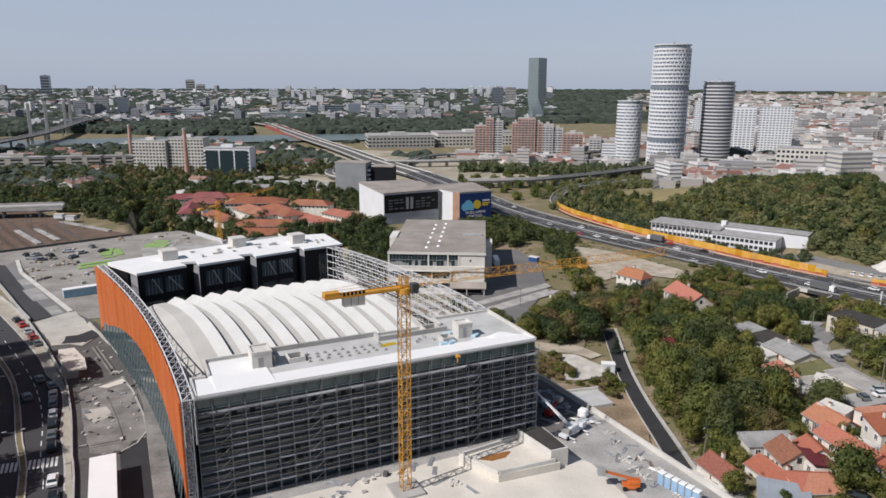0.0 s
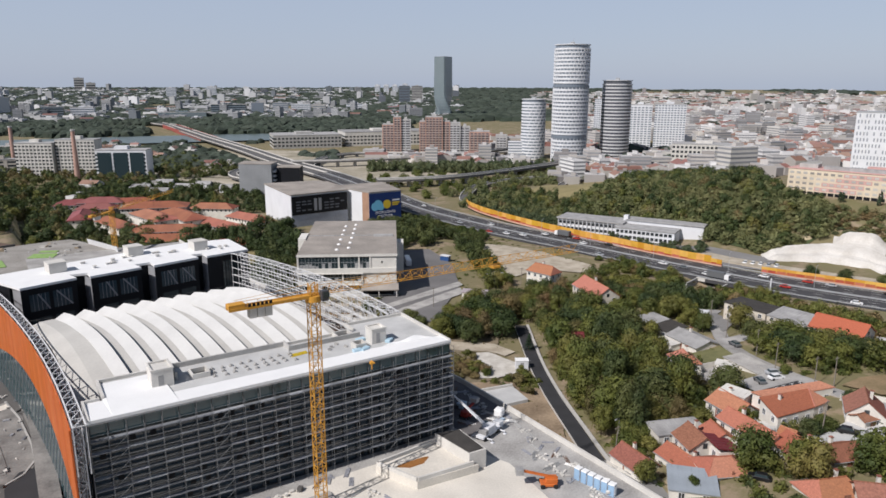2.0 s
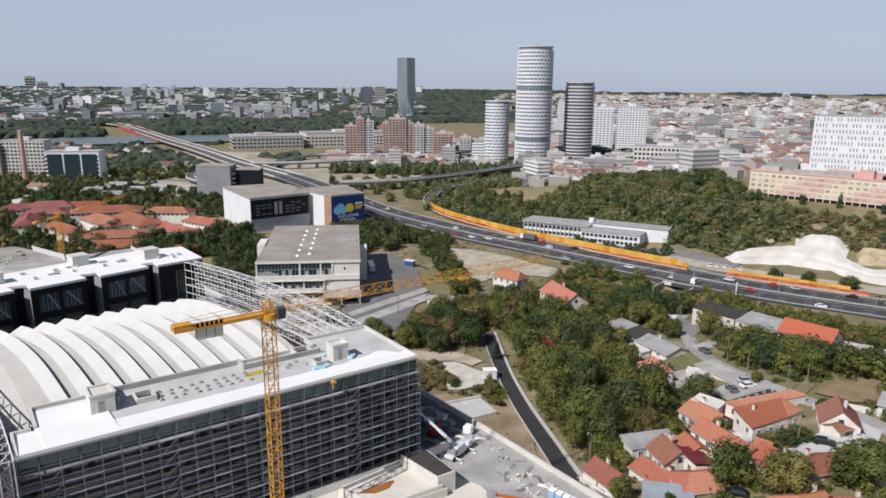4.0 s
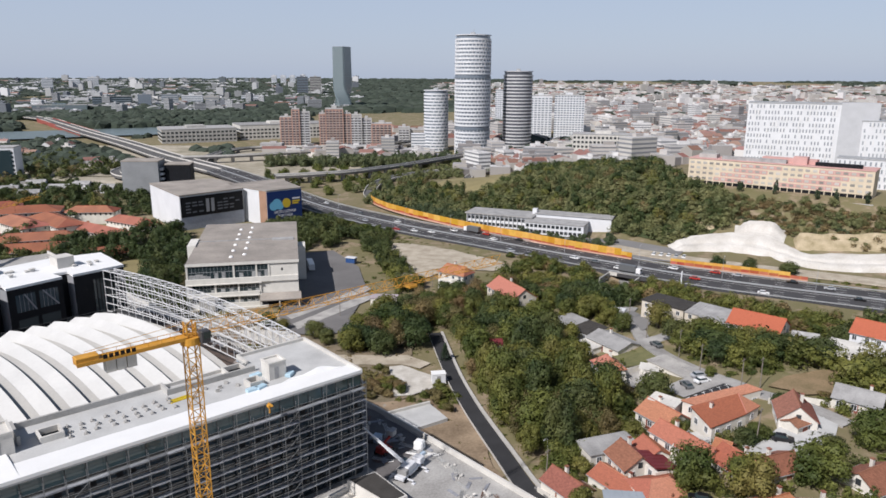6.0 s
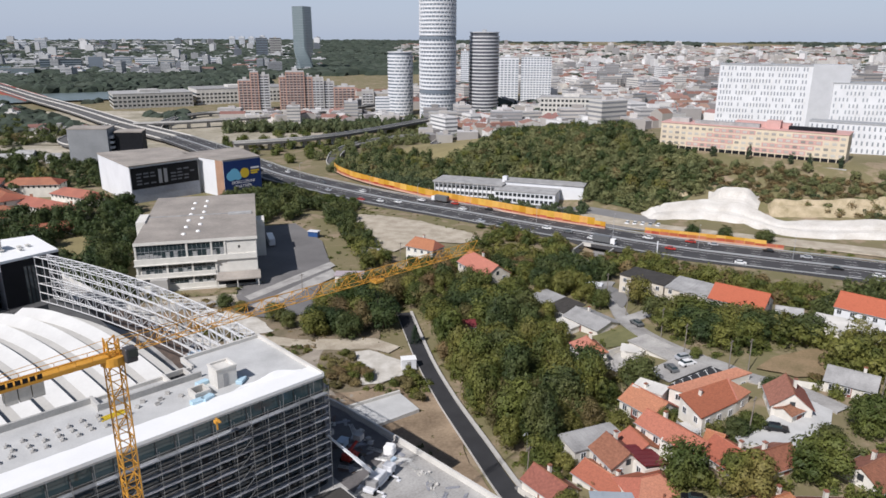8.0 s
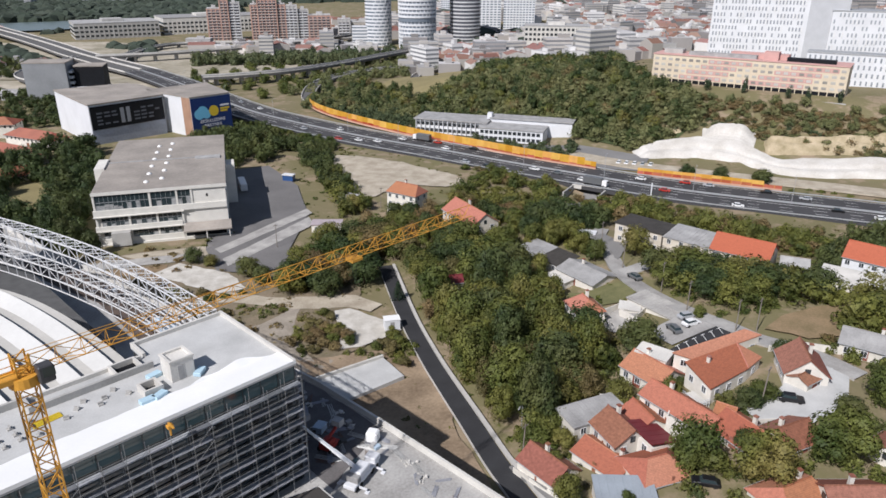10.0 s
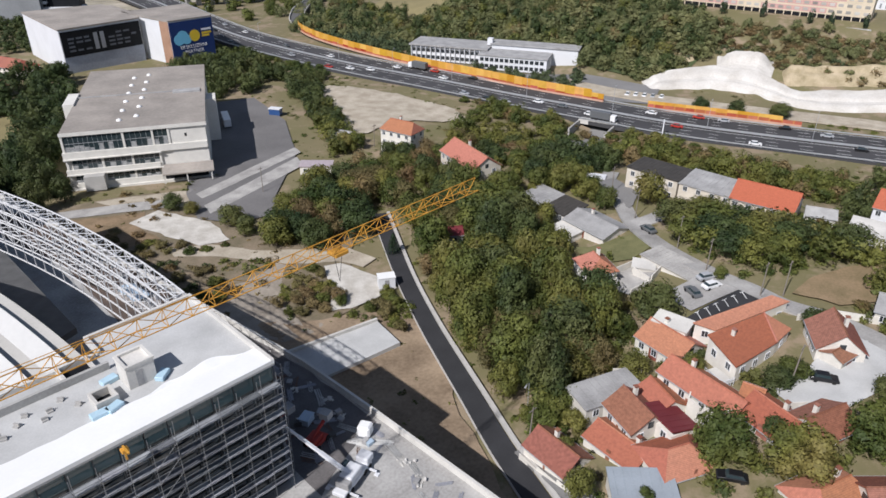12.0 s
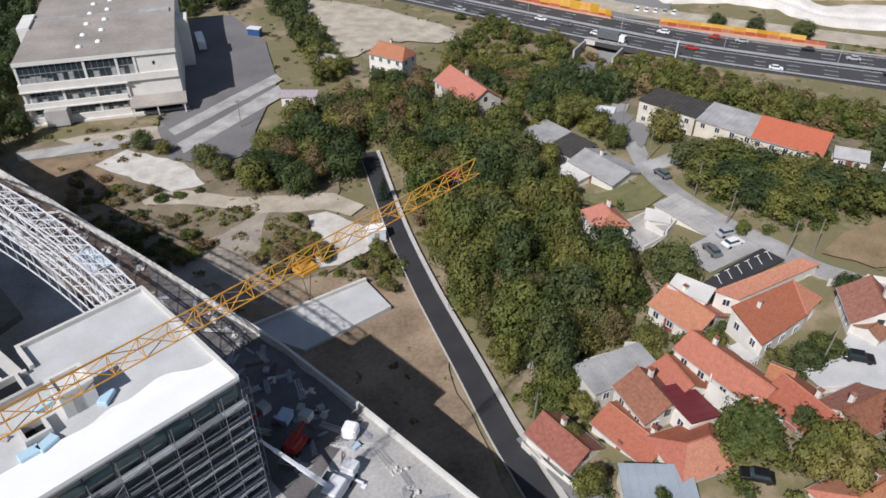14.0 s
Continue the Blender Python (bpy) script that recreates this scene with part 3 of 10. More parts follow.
# ---- facade and scaffolding of the office block ----
def facade():
    bays, lift, n_lift = 25, 2.02, 8
    w = 62.6 / bays
    bm = one_box(0.05, w - 0.05, -0.06, 0.06, 0.08, lift - 0.08)
    glass_me = bpy.data.meshes.new("pane")
    bm.to_mesh(glass_me)
    bm.free()
    glass_me.materials.append(M_FACADE_GLASS)
    rnd = random.Random(4)
    for i in range(bays):
        for k in range(n_lift):
            piece("pane", glass_me, BLOCK, pose(-62.8 + i * w, 0.4 + rnd.uniform(-0.03, 0.02), 0.15 + k * lift, rnd.uniform(-0.8, 0.8), 0, rnd.uniform(-0.5, 0.5)))
    bm = one_box(0.06, w - 0.06, -0.05, 0.05, 0, 2.0)
    top_me = bpy.data.meshes.new("top_pane")
    bm.to_mesh(top_me)
    bm.free()
    top_me.materials.append(M_TEAL_GLASS)
    for i in range(bays):
        piece("top_pane", top_me, BLOCK, pose(-62.8 + i * w, 0.1, 16.45, rnd.uniform(-0.6, 0.6), 0, 0))
    for k in range(n_lift + 1):
        part("spandrel", one_box(-62.9, -0.2, 0.2, 0.5, 0.02 + k * lift, 0.16 + k * lift), M_DARK_PANEL, BLOCK)
    for i in range(bays + 1):
        part("mullion", one_box(-62.85 + i * w, -62.73 + i * w, 0.02, 0.32, 0.3, 18.3), M_DARK_PANEL, BLOCK)
    # flat black plates over some panes, painting the inner dark of openings
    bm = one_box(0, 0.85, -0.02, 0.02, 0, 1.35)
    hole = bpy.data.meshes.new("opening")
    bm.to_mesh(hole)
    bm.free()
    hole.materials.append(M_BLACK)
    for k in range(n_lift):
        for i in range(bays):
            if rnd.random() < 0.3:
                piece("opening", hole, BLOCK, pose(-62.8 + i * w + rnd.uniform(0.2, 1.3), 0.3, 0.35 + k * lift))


def scaffold():
    g = group("scaffolding", "grey tube scaffolding with boards on every lift", "scaffolding")
    bays, lift, n_lift = 25, 2.02, 8
    w = 62.9 / bays
    rnd = random.Random(9)

    def shared(name, bm, m):
        me = bpy.data.meshes.new(name)
        bm.to_mesh(me)
        bm.free()
        me.materials.append(m)
        return me

    bm = bmesh.new()
    beam(bm, (0, 0, 0), (0, 0, 17.6), 0.04, 5)
    post = shared("post", bm, M_GALV)
    bm = bmesh.new()
    beam(bm, (0, 0, 0), (w, 0, 0), 0.035, 4)
    rail = shared("guard_rail", bm, M_GALV)
    board = shared("board", one_box(0.02, w - 0.02, -0.9, 0.0, -0.03, 0.05), M_PLANK)
    bm = bmesh.new()
    beam(bm, (0, 0, 0), (w, 0, lift), 0.035, 4)
    brace = shared("brace", bm, M_GALV)
    for i in range(bays + 1):
        for y in (-1.35, -0.4):
            piece("post", post, g, pose(-63 + i * w, y, 0, rnd.uniform(-0.1, 0.1), rnd.uniform(-0.12, 0.12), 0))
    for i in range(bays):
        for k in range(1, n_lift + 1):
            z = k * lift + 0.1
            piece("board", board, g, pose(-63 + i * w, -0.42 + rnd.uniform(-0.03, 0.03), z, rnd.uniform(-0.8, 0.8), rnd.uniform(-0.3, 0.3), 0))
            piece("guard_rail", rail, g, pose(-63 + i * w, -1.36, z + 1.0, 0, rnd.uniform(-0.3, 0.3), 0))
            if k == n_lift:
                piece("guard_rail", rail, g, pose(-63 + i * w, -1.36, z + 0.5))
        if i % 6 == 1:
            for k in range(n_lift):
                piece("brace", brace, g, pose(-63 + i * w, -1.42, k * lift + 0.1))
    # raised end posts above the top lift
    bm = bmesh.new()
    beam(bm, (0, 0, 0), (0, 0, 1.6), 0.045, 4)
    stub = shared("end_post", bm, M_GALV)
    for i in range(bays + 1):
        if i % 2 == 0:
            piece("end_post", stub, g, pose(-63 + i * w, -1.36, 17.5))
    # short return round the east corner
    for y in (0.6, 3.0, 5.4, 7.8, 10.2, 12.6, 15.0, 17.4):
        for x in (0.35, 1.25):
            piece("post", post, g, pose(x, y, 0))
    bm = bmesh.new()
    beam(bm, (0, 0, 0), (0, 2.4, 0), 0.035, 4)
    rail_y = shared("guard_rail", bm, M_GALV)
    board_y = shared("board", one_box(0.0, 0.85, 0.02, 2.38, -0.05, 0.06), M_PLANK)
    for k in range(1, n_lift + 1):
        for j in range(7):
            piece("board", board_y, g, pose(0.38, 0.6 + 2.4 * j, k * lift + 0.1))
            piece("guard_rail", rail_y, g, pose(1.27, 0.6 + 2.4 * j, k * lift + 1.1))
    return g


M_FACADE_GLASS = glass_mat("facade glass", (0.028, 0.042, 0.055), 0.1)
facade()
scaffold()


# ---- things on the roof ----
def stair_head(x0, x1, y0, y1, h, name="stair_head", label="pale concrete stair head on the roof"):
    g = group(name, label, "stair head")
    z = ROOF_Z - 0.55
    part("wall", one_box(x0, x1, y0, y1, z, z + h), M_PALE_CONCRETE, g)
    bm = bmesh.new()
    for a, b, c, d in ((x0 - 0.1, x1 + 0.1, y0 - 0.1, y0 + 0.25), (x0 - 0.1, x1 + 0.1, y1 - 0.25, y1 + 0.1), (x0 - 0.1, x0 + 0.25, y0 + 0.25, y1 - 0.25), (x1 - 0.25, x1 + 0.1, y0 + 0.25, y1 - 0.25)):
        box(bm, a, b, c, d, z + h, z + h + 0.3)
    part("coping", bm, M_PALE_CONCRETE, g)
    part("door", one_box(x0 + (x1 - x0) * 0.3, x0 + (x1 - x0) * 0.55, y0 - 0.04, y0 + 0.02, z + 0.1, z + 2.1), M_GREY_ROOF, g)
    return g


stair_head(-52.6, -49.2, 7.6, 11.6, 2.9)
stair_head(-13.4, -10.4, 6.6, 9.4, 2.7)


def upstand(name, label, x0, x1, y0, y1, h, t=0.3):
    """A low concrete ring round a roof opening, with a black plate inside that paints the hole's shade."""
    g = group(name, label, "roof opening")
    z = ROOF_Z - 0.55
    for a, b, c, d in ((x0, x1, y0, y0 + t), (x0, x1, y1 - t, y1), (x0, x0 + t, y0 + t, y1 - t), (x1 - t, x1, y0 + t, y1 - t)):
        part("kerb", one_box(a, b, c, d, z, z + h), M_PALE_CONCRETE, g)
    part("pit", one_box(x0 + t, x1 - t, y0 + t, y1 - t, z + 0.01, z + 0.04), M_BLACK, g, "flat black plate painting the shaft's inner shade")
    return g


upstand("roof_shaft", "open concrete roof shaft with a raised kerb", -46.2, -43.2, 8.0, 11.0, 0.9)
upstand("roof_shaft", "open concrete roof shaft beside the stair head", -18.0, -14.6, 12.0, 15.0, 0.8)
upstand("roof_shaft", "small timber-covered roof shaft with a raised kerb", -17.2, -14.9, 5.6, 8.0, 1.0)


def roof_wall(x0, x1, y0, y1, h):
    tagged(part("roof_upstand", one_box(x0, x1, y0, y1, ROOF_Z - 0.55, ROOF_Z - 0.55 + h), M_CONCRETE), "low grey concrete upstand wall on the roof", "wall")


roof_wall(-48.6, -48.2, 9.5, 15.0, 1.3)
roof_wall(-48.2, -28.0, 14.6, 15.0, 0.9)
roof_wall(-28.0, -27.6, 11.8, 15.0, 1.0)
roof_wall(-27.6, -13.4, 11.8, 12.2, 0.9)

rnd_roof = random.Random(21)
foot = None
for i in range(9):
    for j in range(3):
        x, y = -42.5 + i * 1.75 + rnd_roof.uniform(-0.3, 0.3), 7.3 + j * 1.6 + rnd_roof.uniform(-0.3, 0.3)
        if foot is None:
            bm = bmesh.new()
            box(bm, -0.3, 0.3, -0.3, 0.3, 0, 0.18)
            box(bm, -0.08, 0.08, -0.3, 0.3, 0.18, 0.45)
            foot = tagged(part("plant_footing", bm, M_CONCRETE), "small grey concrete plant footing on the roof", "footing", "roof footings")
            foot.matrix_basis = pose(x, y, ROOF_Z - 0.55)
        else:
            copy_thing(foot, pose(x, y, ROOF_Z - 0.55, 0, 0, rnd_roof.uniform(-8, 8)))
for i in range(7):
    copy_thing(foot, pose(-25 + i * 1.1 + rnd_roof.uniform(-0.3, 0.3), 8.2 + (i % 3) * 1.0, ROOF_Z - 0.55, 0, 0, rnd_roof.uniform(0, 90)))

M_YELLOW = mat("yellow board", (0.65, 0.47, 0.03), 0.6, 0.2)
M_BLUE_FILM = mat("pale blue film", (0.45, 0.62, 0.72), 0.5, 0.2)
bm = bmesh.new()
for k in range(4):
    box(bm, -1.6, 1.6, -0.5 + k * 0.26, -0.28 + k * 0.26, 0.02 * k, 0.1 + 0.03 * k)
yb = tagged(part("formwork_beams", bm, M_YELLOW), "stack of yellow formwork beams on the roof", "formwork")
yb.matrix_basis = pose(-27.0, 9.3, ROOF_Z - 0.54, 0, 0, 6)
for x, y, r in ((-14.4, 9.6, 10), (-9.9, 6.4, 40), (-15.8, 4.9, 20), (-17.3, 4.9, 0)):
    bm = one_box(-0.9, 0.9, -0.5, 0.5, 0, 0.55, 0.06)
    ib = tagged(part("insulation_pack", bm, M_BLUE_FILM), "film-wrapped pale blue insulation pack on the roof", "insulation", "insulation packs")
    ib.matrix_basis = pose(x, y, ROOF_Z - 0.55, 0, 0, r)

hoist = group("scaffold_hoist", "small yellow hoist arm clamped to the scaffolding", "hoist", pose(-17.6, -1.5, 17.6))
part("hoist_post", one_box(-0.08, 0.08, -0.08, 0.08, 0, 1.6), M_CRANE, hoist)
part("hoist_arm", one_box(-0.1, 0.1, -1.1, 0.3, 1.45, 1.62), M_CRANE, hoist)
part("hoist_motor", one_box(-0.35, 0.35, -0.3, 0.3, 1.0, 1.45, 0.05), M_CRANE, hoist)


# ---- tower crane ----
def lattice_box(bm, p, q, w, h, step, r, tri=False):
    """Lattice of four (or three) chords from p to q."""
    p, q = Vector(p), Vector(q)
    d = (q - p)
    ln = d.length
    d.normalize()
    up = Vector((0, 0, 1)) if abs(d.z) < 0.9 else Vector((0, 1, 0))
    a = d.cross(up).normalized()
    b = a.cross(d).normalized()
    corners = [(-w / 2, 0), (w / 2, 0), (0, h)] if tri else [(-w / 2, -h / 2), (w / 2, -h / 2), (w / 2, h / 2), (-w / 2, h / 2)]
    n = max(1, round(ln / step))
    at = lambda i, k: p + d * (ln * i / n) + a * corners[k][0] + b * corners[k][1]
    m = len(corners)
    for k in range(m):
        beam(bm, at(0, k), at(n, k), r * 1.4)
    for i in range(n):
        for k in range(m):
            j = (k + 1) % m
            x, y = (k, j) if i % 2 else (j, k)
            beam(bm, at(i, x), at(i + 1, y), r)
            beam(bm, at(i, k), at(i, j), r * 0.9)


M_BITUMEN_CAB = mat("dark cab paint", (0.06, 0.06, 0.065), 0.4, 0.2)


def tower_crane(x, y, z, height, yaw, jib, counter, name="tower_crane", label="yellow tower crane with a lattice mast and long jib", mw=1.5, jh=1.5):
    g = group(name, label, "crane", pose(x, y, z, 0, 0, yaw))
    part("base", one_box(-2.6, 2.6, -2.6, 2.6, -0.5, 0.5, 0.08), M_CONCRETE, g, "concrete foundation block")
    bm = bmesh.new()
    lattice_box(bm, (0, 0, 0.5), (0, 0, height), mw, mw, 1.7, 0.06)
    part("mast", bm, M_CRANE, g)
    bm = bmesh.new()
    bmesh.ops.create_cone(bm, cap_ends=True, segments=20, radius1=1.25, radius2=1.25, depth=0.9, matrix=Matrix.Translation((0, 0, height + 0.4)))
    part("slewing_ring", bm, M_CRANE, g)
    part("cab", one_box(0.7, 1.9, -1.7, -0.65, height + 0.1, height + 1.7, 0.1), M_BITUMEN_CAB, g)
    part("cab_window", one_box(1.0, 1.93, -1.73, -0.75, height + 0.7, height + 1.5), M_GLASS, g)
    bm = bmesh.new()
    lattice_box(bm, (0, 0, height + 0.9), (0, 0, height + 2.7), 1.1, 1.1, 0.9, 0.07)
    part("tower_head", bm, M_CRANE, g)
    bm = bmesh.new()
    lattice_box(bm, (0.6, 0, height + 0.9), (jib, 0, height + 0.5), 1.15, jh * 0.93, 2.1, 0.036, True)
    part("jib", bm, M_CRANE, g)
    bm = bmesh.new()
    box(bm, -counter, -0.6, -0.7, 0.7, height + 0.75, height + 0.95)
    for s in (-0.7, 0.7):
        beam(bm, (-counter, s, height + 1.5), (-0.6, s, height + 1.5), 0.04)
        box(bm, -counter, -0.6, s - 0.08, s + 0.08, height + 0.6, height + 1.05)
        for i in range(9):
            xx = -counter + (counter - 0.6) * i / 8
            beam(bm, (xx, s, height + 0.9), (xx, s, height + 1.5), 0.03)
    part("counter_jib", bm, M_CRANE, g)
    part("winch_box", one_box(-counter, -counter + 2.4, -0.7, 0.7, height + 0.75, height + 1.6, 0.08), M_CRANE, g)
    for i in range(3):
        part("counterweight", one_box(-counter + 3.0 + i * 1.15, -counter + 4.05 + i * 1.15, -0.62, 0.62, height - 0.9, height + 0.6), M_PALE_CONCRETE, g)
    # plain bars where the maker's board stands
    for i in range(6):
        part("board_mark", one_box(-counter + 2.7 + i * 0.62, -counter + 3.15 + i * 0.62, -0.98, -0.92, height + 1.0, height + 1.5), M_BLACK, g)
    bm = bmesh.new()
    beam(bm, (-counter + 1, 0, height + 2.0), (0, 0, height + 2.7), 0.03)
    beam(bm, (jib * 0.45, 0, height + 2.1), (0, 0, height + 2.7), 0.03)
    part("tie_bar", bm, M_CRANE, g)
    tr = part("trolley", one_box(jib * 0.62, jib * 0.62 + 1.6, -0.7, 0.7, height + 0.1, height + 0.5, 0.05), M_CRANE, g)
    bm = bmesh.new()
    for s in (0.3, 1.3):
        beam(bm, (jib * 0.62 + s, 0, height + 0.2), (jib * 0.62 + 0.8, 0, height - 3.0), 0.025)
    part("hoist_rope", bm, M_BLACK, tr)
    return g


tower_crane(-31.5, -10.0, 0.0, 35.0, 1.3, 55.0, 13.0)
tower_crane(-32.0, 203.0, 0.0, 15.5, 52, 54, 15, label="second yellow tower crane behind the black block")


def corner_truss():
    """Upright white lattice that carries the street screen down to the ground at the block's corner."""
    g = group("corner_truss", "upright white steel lattice at the corner of the block", "truss")
    for x, y in ((-64.4, -0.9), (-64.6, 1.4), (-64.8, 4.2)):
        bm = bmesh.new()
        lattice_box(bm, (x, y, 0), (x, y, ROOF_Z - 0.3), 1.3, 1.3, 1.5, 0.055)
        part("upright", bm, M_STEEL, g)
    for z in (4, 8, 12, 16):
        bm = bmesh.new()
        beam(bm, (-64.4, -1.5, z), (-64.8, 5.0, z), 0.09, 5)
        part("tie", bm, M_STEEL, g)


corner_truss()


# ---- the old exhibition hall with its yard, and the advertising blocks ----
M_BOARDED = mat("dusty boarded glass", (0.40, 0.40, 0.39), 0.6, 0.35, 0.5, 3, 0.1, tint=(0.16, 0.17, 0.18))


def old_hall():
    g = group("old_hall", "pale rendered three-storey hall with a flat bitumen roof and broken windows", "building", pose(26.3, 150.2, -15.8, 0, 0, -28.5))
    W, D, H = 39.0, 70.0, 17.0
    part("wall", one_box(0.4, W, 0.5, D, -1, H - 0.8), M_HALL_WALL, g)
    part("roof", one_box(-0.2, W + 0.4, -0.1, D + 0.3, H - 0.8, H), M_HALL_ROOF, g, "grey bitumen flat roof")
    part("roof_edge", one_box(-0.3, W + 0.5, -0.25, -0.1, H - 0.9, H + 0.12), M_HALL_WALL, g)
    part("roof_step", one_box(0, W * 0.86, D * 0.5, D * 0.5 + 0.5, H, H + 0.35), M_GREY_ROOF, g)
    # floor bands that stand proud of the windows
    for z0, z1, x1, out in ((9.4, 11.3, W, 0.35), (4.7, 6.0, W * 0.64, 0.35), (0.2, 1.9, W * 0.64, 0.3), (-0.5, 0.3, W, 0.9)):
        part("floor_band", one_box(-0.5, x1 + (0.9 if x1 == W and z0 < 0 else 0), -out, 0.5, z0, z1), M_HALL_WALL, g)
    part("ledge", one_box(-0.6, W * 0.66, -0.75, 0.5, 9.1, 9.4), M_HALL_WALL, g)
    part("ledge", one_box(-0.6, W * 0.66, -0.75, 0.5, 4.4, 4.7), M_HALL_WALL, g)
    rows = ((11.3, 16.05, [(0.5, 15.9), (16.6, 24.0), (24.4, 28.3)]), (6.0, 9.1, [(1.5, 9.2), (9.9, 17.4), (17.9, 25.0)]), (1.9, 4.4, [(1.5, 9.2), (9.9, 17.4), (17.9, 24.4)]))
    for z0, z1, spans in rows:
        for a, b in spans:
            win = part("window", one_box(a, b, 0.3, 0.47, z0, z1), M_GLASS, g)
            n = max(2, int((b - a) / 1.25))
            for i in range(n + 1):
                x = a + (b - a) * i / n
                part("mullion", one_box(x - 0.03, x + 0.03, 0.2, 0.34, z0, z1), M_STEEL_GREY, win)
            part("transom", one_box(a, b, 0.2, 0.3, z0 + (z1 - z0) * 0.5, z0 + (z1 - z0) * 0.525), M_STEEL_GREY, win)
            r = random.Random(int(a * 10 + z0))
            for i in range(n):
                if r.random() < 0.55:
                    x = a + (b - a) * i / n
                    part("boarded_pane", one_box(x + 0.1, x + (b - a) / n - 0.1, 0.18, 0.3, z0 + 0.05, z0 + (z1 - z0) * r.uniform(0.15, 0.5)), M_BOARDED, win)
    for x, z0, z1 in ((0.1, 0.3, 16.05), (16.25, 11.3, 16.05), (24.2, 11.3, 16.05), (28.6, 11.3, 16.05), (9.55, 1.9, 9.1), (17.65, 1.9, 9.1), (25.3, 0.3, 9.4)):
        part("column", one_box(x - 0.3, x + 0.3, 0.0, 0.5, z0, z1), M_HALL_WALL, g)
    part("wall_panel", one_box(28.9, W + 0.05, 0.25, 0.5, 4.9, 16.15), M_HALL_WALL, g)
    for x, z in ((33.0, 13.2), (34.6, 10.4)):
        part("vent_hole", one_box(x, x + 0.6, 0.2, 0.3, z, z + 0.9), M_BLACK, g)
    bm = bmesh.new()
    prof = [(0.3, 4.9), (0.3, 4.5), (-3.9, 3.0), (-3.9, 3.4)]
    pa, pb = [[bm.verts.new((x, y, z)) for y, z in prof] for x in (25.2, W + 0.8)]
    for i in range(4):
        bm.faces.new((pa[i], pb[i], pb[(i + 1) % 4], pa[(i + 1) % 4]))
    bm.faces.new(pa[::-1])
    bm.faces.new(pb)
    part("awning", bm, M_HALL_ROOF, g, "sloping grey-brown awning")
    for x in (25.6, 32.0, W):
        part("awning_post", one_box(x - 0.15, x + 0.15, -3.6, -3.3, 0.3, 3.1), M_HALL_WALL, g)
    # black box paints the shade under the awning
    part("awning_wall", one_box(25.0, W - 1, 0.1, 0.4, 0.4, 4.4), M_BLACK, g)
    part("porch", one_box(4.0, 9.5, -3.2, 0.2, 0.3, 4.6), M_CONCRETE, g)
    part("side_tower", one_box(-3.0, 0.2, D * 0.38, D * 0.56, -1, H + 0.6), M_HALL_WALL, g)
    part("side_stair", one_box(W, W + 3.4, D * 0.46, D * 0.56, -1, H - 2.5), M_HALL_WALL, g)
    part("roof_hatch", one_box(W * 0.75, W * 0.97, D * 0.47, D * 0.52, H, H + 0.5), M_GREY_ROOF, g)
    dome = None
    for i in range(6):
        for j in range(2):
            m = pose(15.0 + j * 4.6 + 0.15 * i, 8 + i * 9.6 + j * 3, H)
            if dome is None:
                bm = bmesh.new()
                bmesh.ops.create_uvsphere(bm, u_segments=10, v_segments=6, radius=0.85)
                bmesh.ops.scale(bm, vec=(1, 1, 0.75), verts=bm.verts)
                dome = part("skylight", bm, M_MEMBRANE, g, "white dome skylight", True)
                dome.matrix_basis = m
            else:
                piece("skylight", dome.data, g, m)
    return g


old_hall()


def sheet(name, label, pts, material, lift=0.06, cat="paving", z=None, cell=3.0):
    """A thin surface laid over the ground inside an outline."""
    xs, ys = [p[0] for p in pts], [p[1] for p in pts]
    bm = bmesh.new()
    bm.faces.new([bm.verts.new((x, y, 0)) for x, y in pts])
    bmesh.ops.triangulate(bm, faces=bm.faces)
    for axis, lo, hi in ((0, min(xs), max(xs)), (1, min(ys), max(ys))):
        v = lo + cell
        while v < hi:
            co, no = ((v, 0, 0), (1, 0, 0)) if axis == 0 else ((0, v, 0), (0, 1, 0))
            bmesh.ops.bisect_plane(bm, geom=bm.verts[:] + bm.edges[:] + bm.faces[:], plane_co=co, plane_no=no)
            v += cell
    for v in bm.verts:
        v.co.z = (ground_z(v.co.x, v.co.y) + 0.5 * noise.noise((v.co.x * 0.03, v.co.y * 0.03, 0)) * smooth(16, 30, v.co.x) if z is None else z) + lift
    bmesh.ops.recalc_face_normals(bm, faces=bm.faces)
    if bm.faces and sum(f.normal.z for f in bm.faces) < 0:
        bmesh.ops.reverse_faces(bm, faces=bm.faces)
    return tagged(part(name, bm, material, None, "", True), label, cat, kind="structure")


def wobble(pts, amount=1.2, step=2.5, seed=0):
    """A closed outline with an uneven edge."""
    out = []
    for (xa, ya), (xb, yb) in zip(pts, pts[1:] + pts[:1]):
        n = max(1, int(math.hypot(xb - xa, yb - ya) / step))
        for i in range(n):
            x, y = xa + (xb - xa) * i / n, ya + (yb - ya) * i / n
            out.append((x + amount * noise.noise((x * 0.3, y * 0.3, seed)), y + amount * noise.noise((x * 0.3, y * 0.3, seed + 9))))
    return out


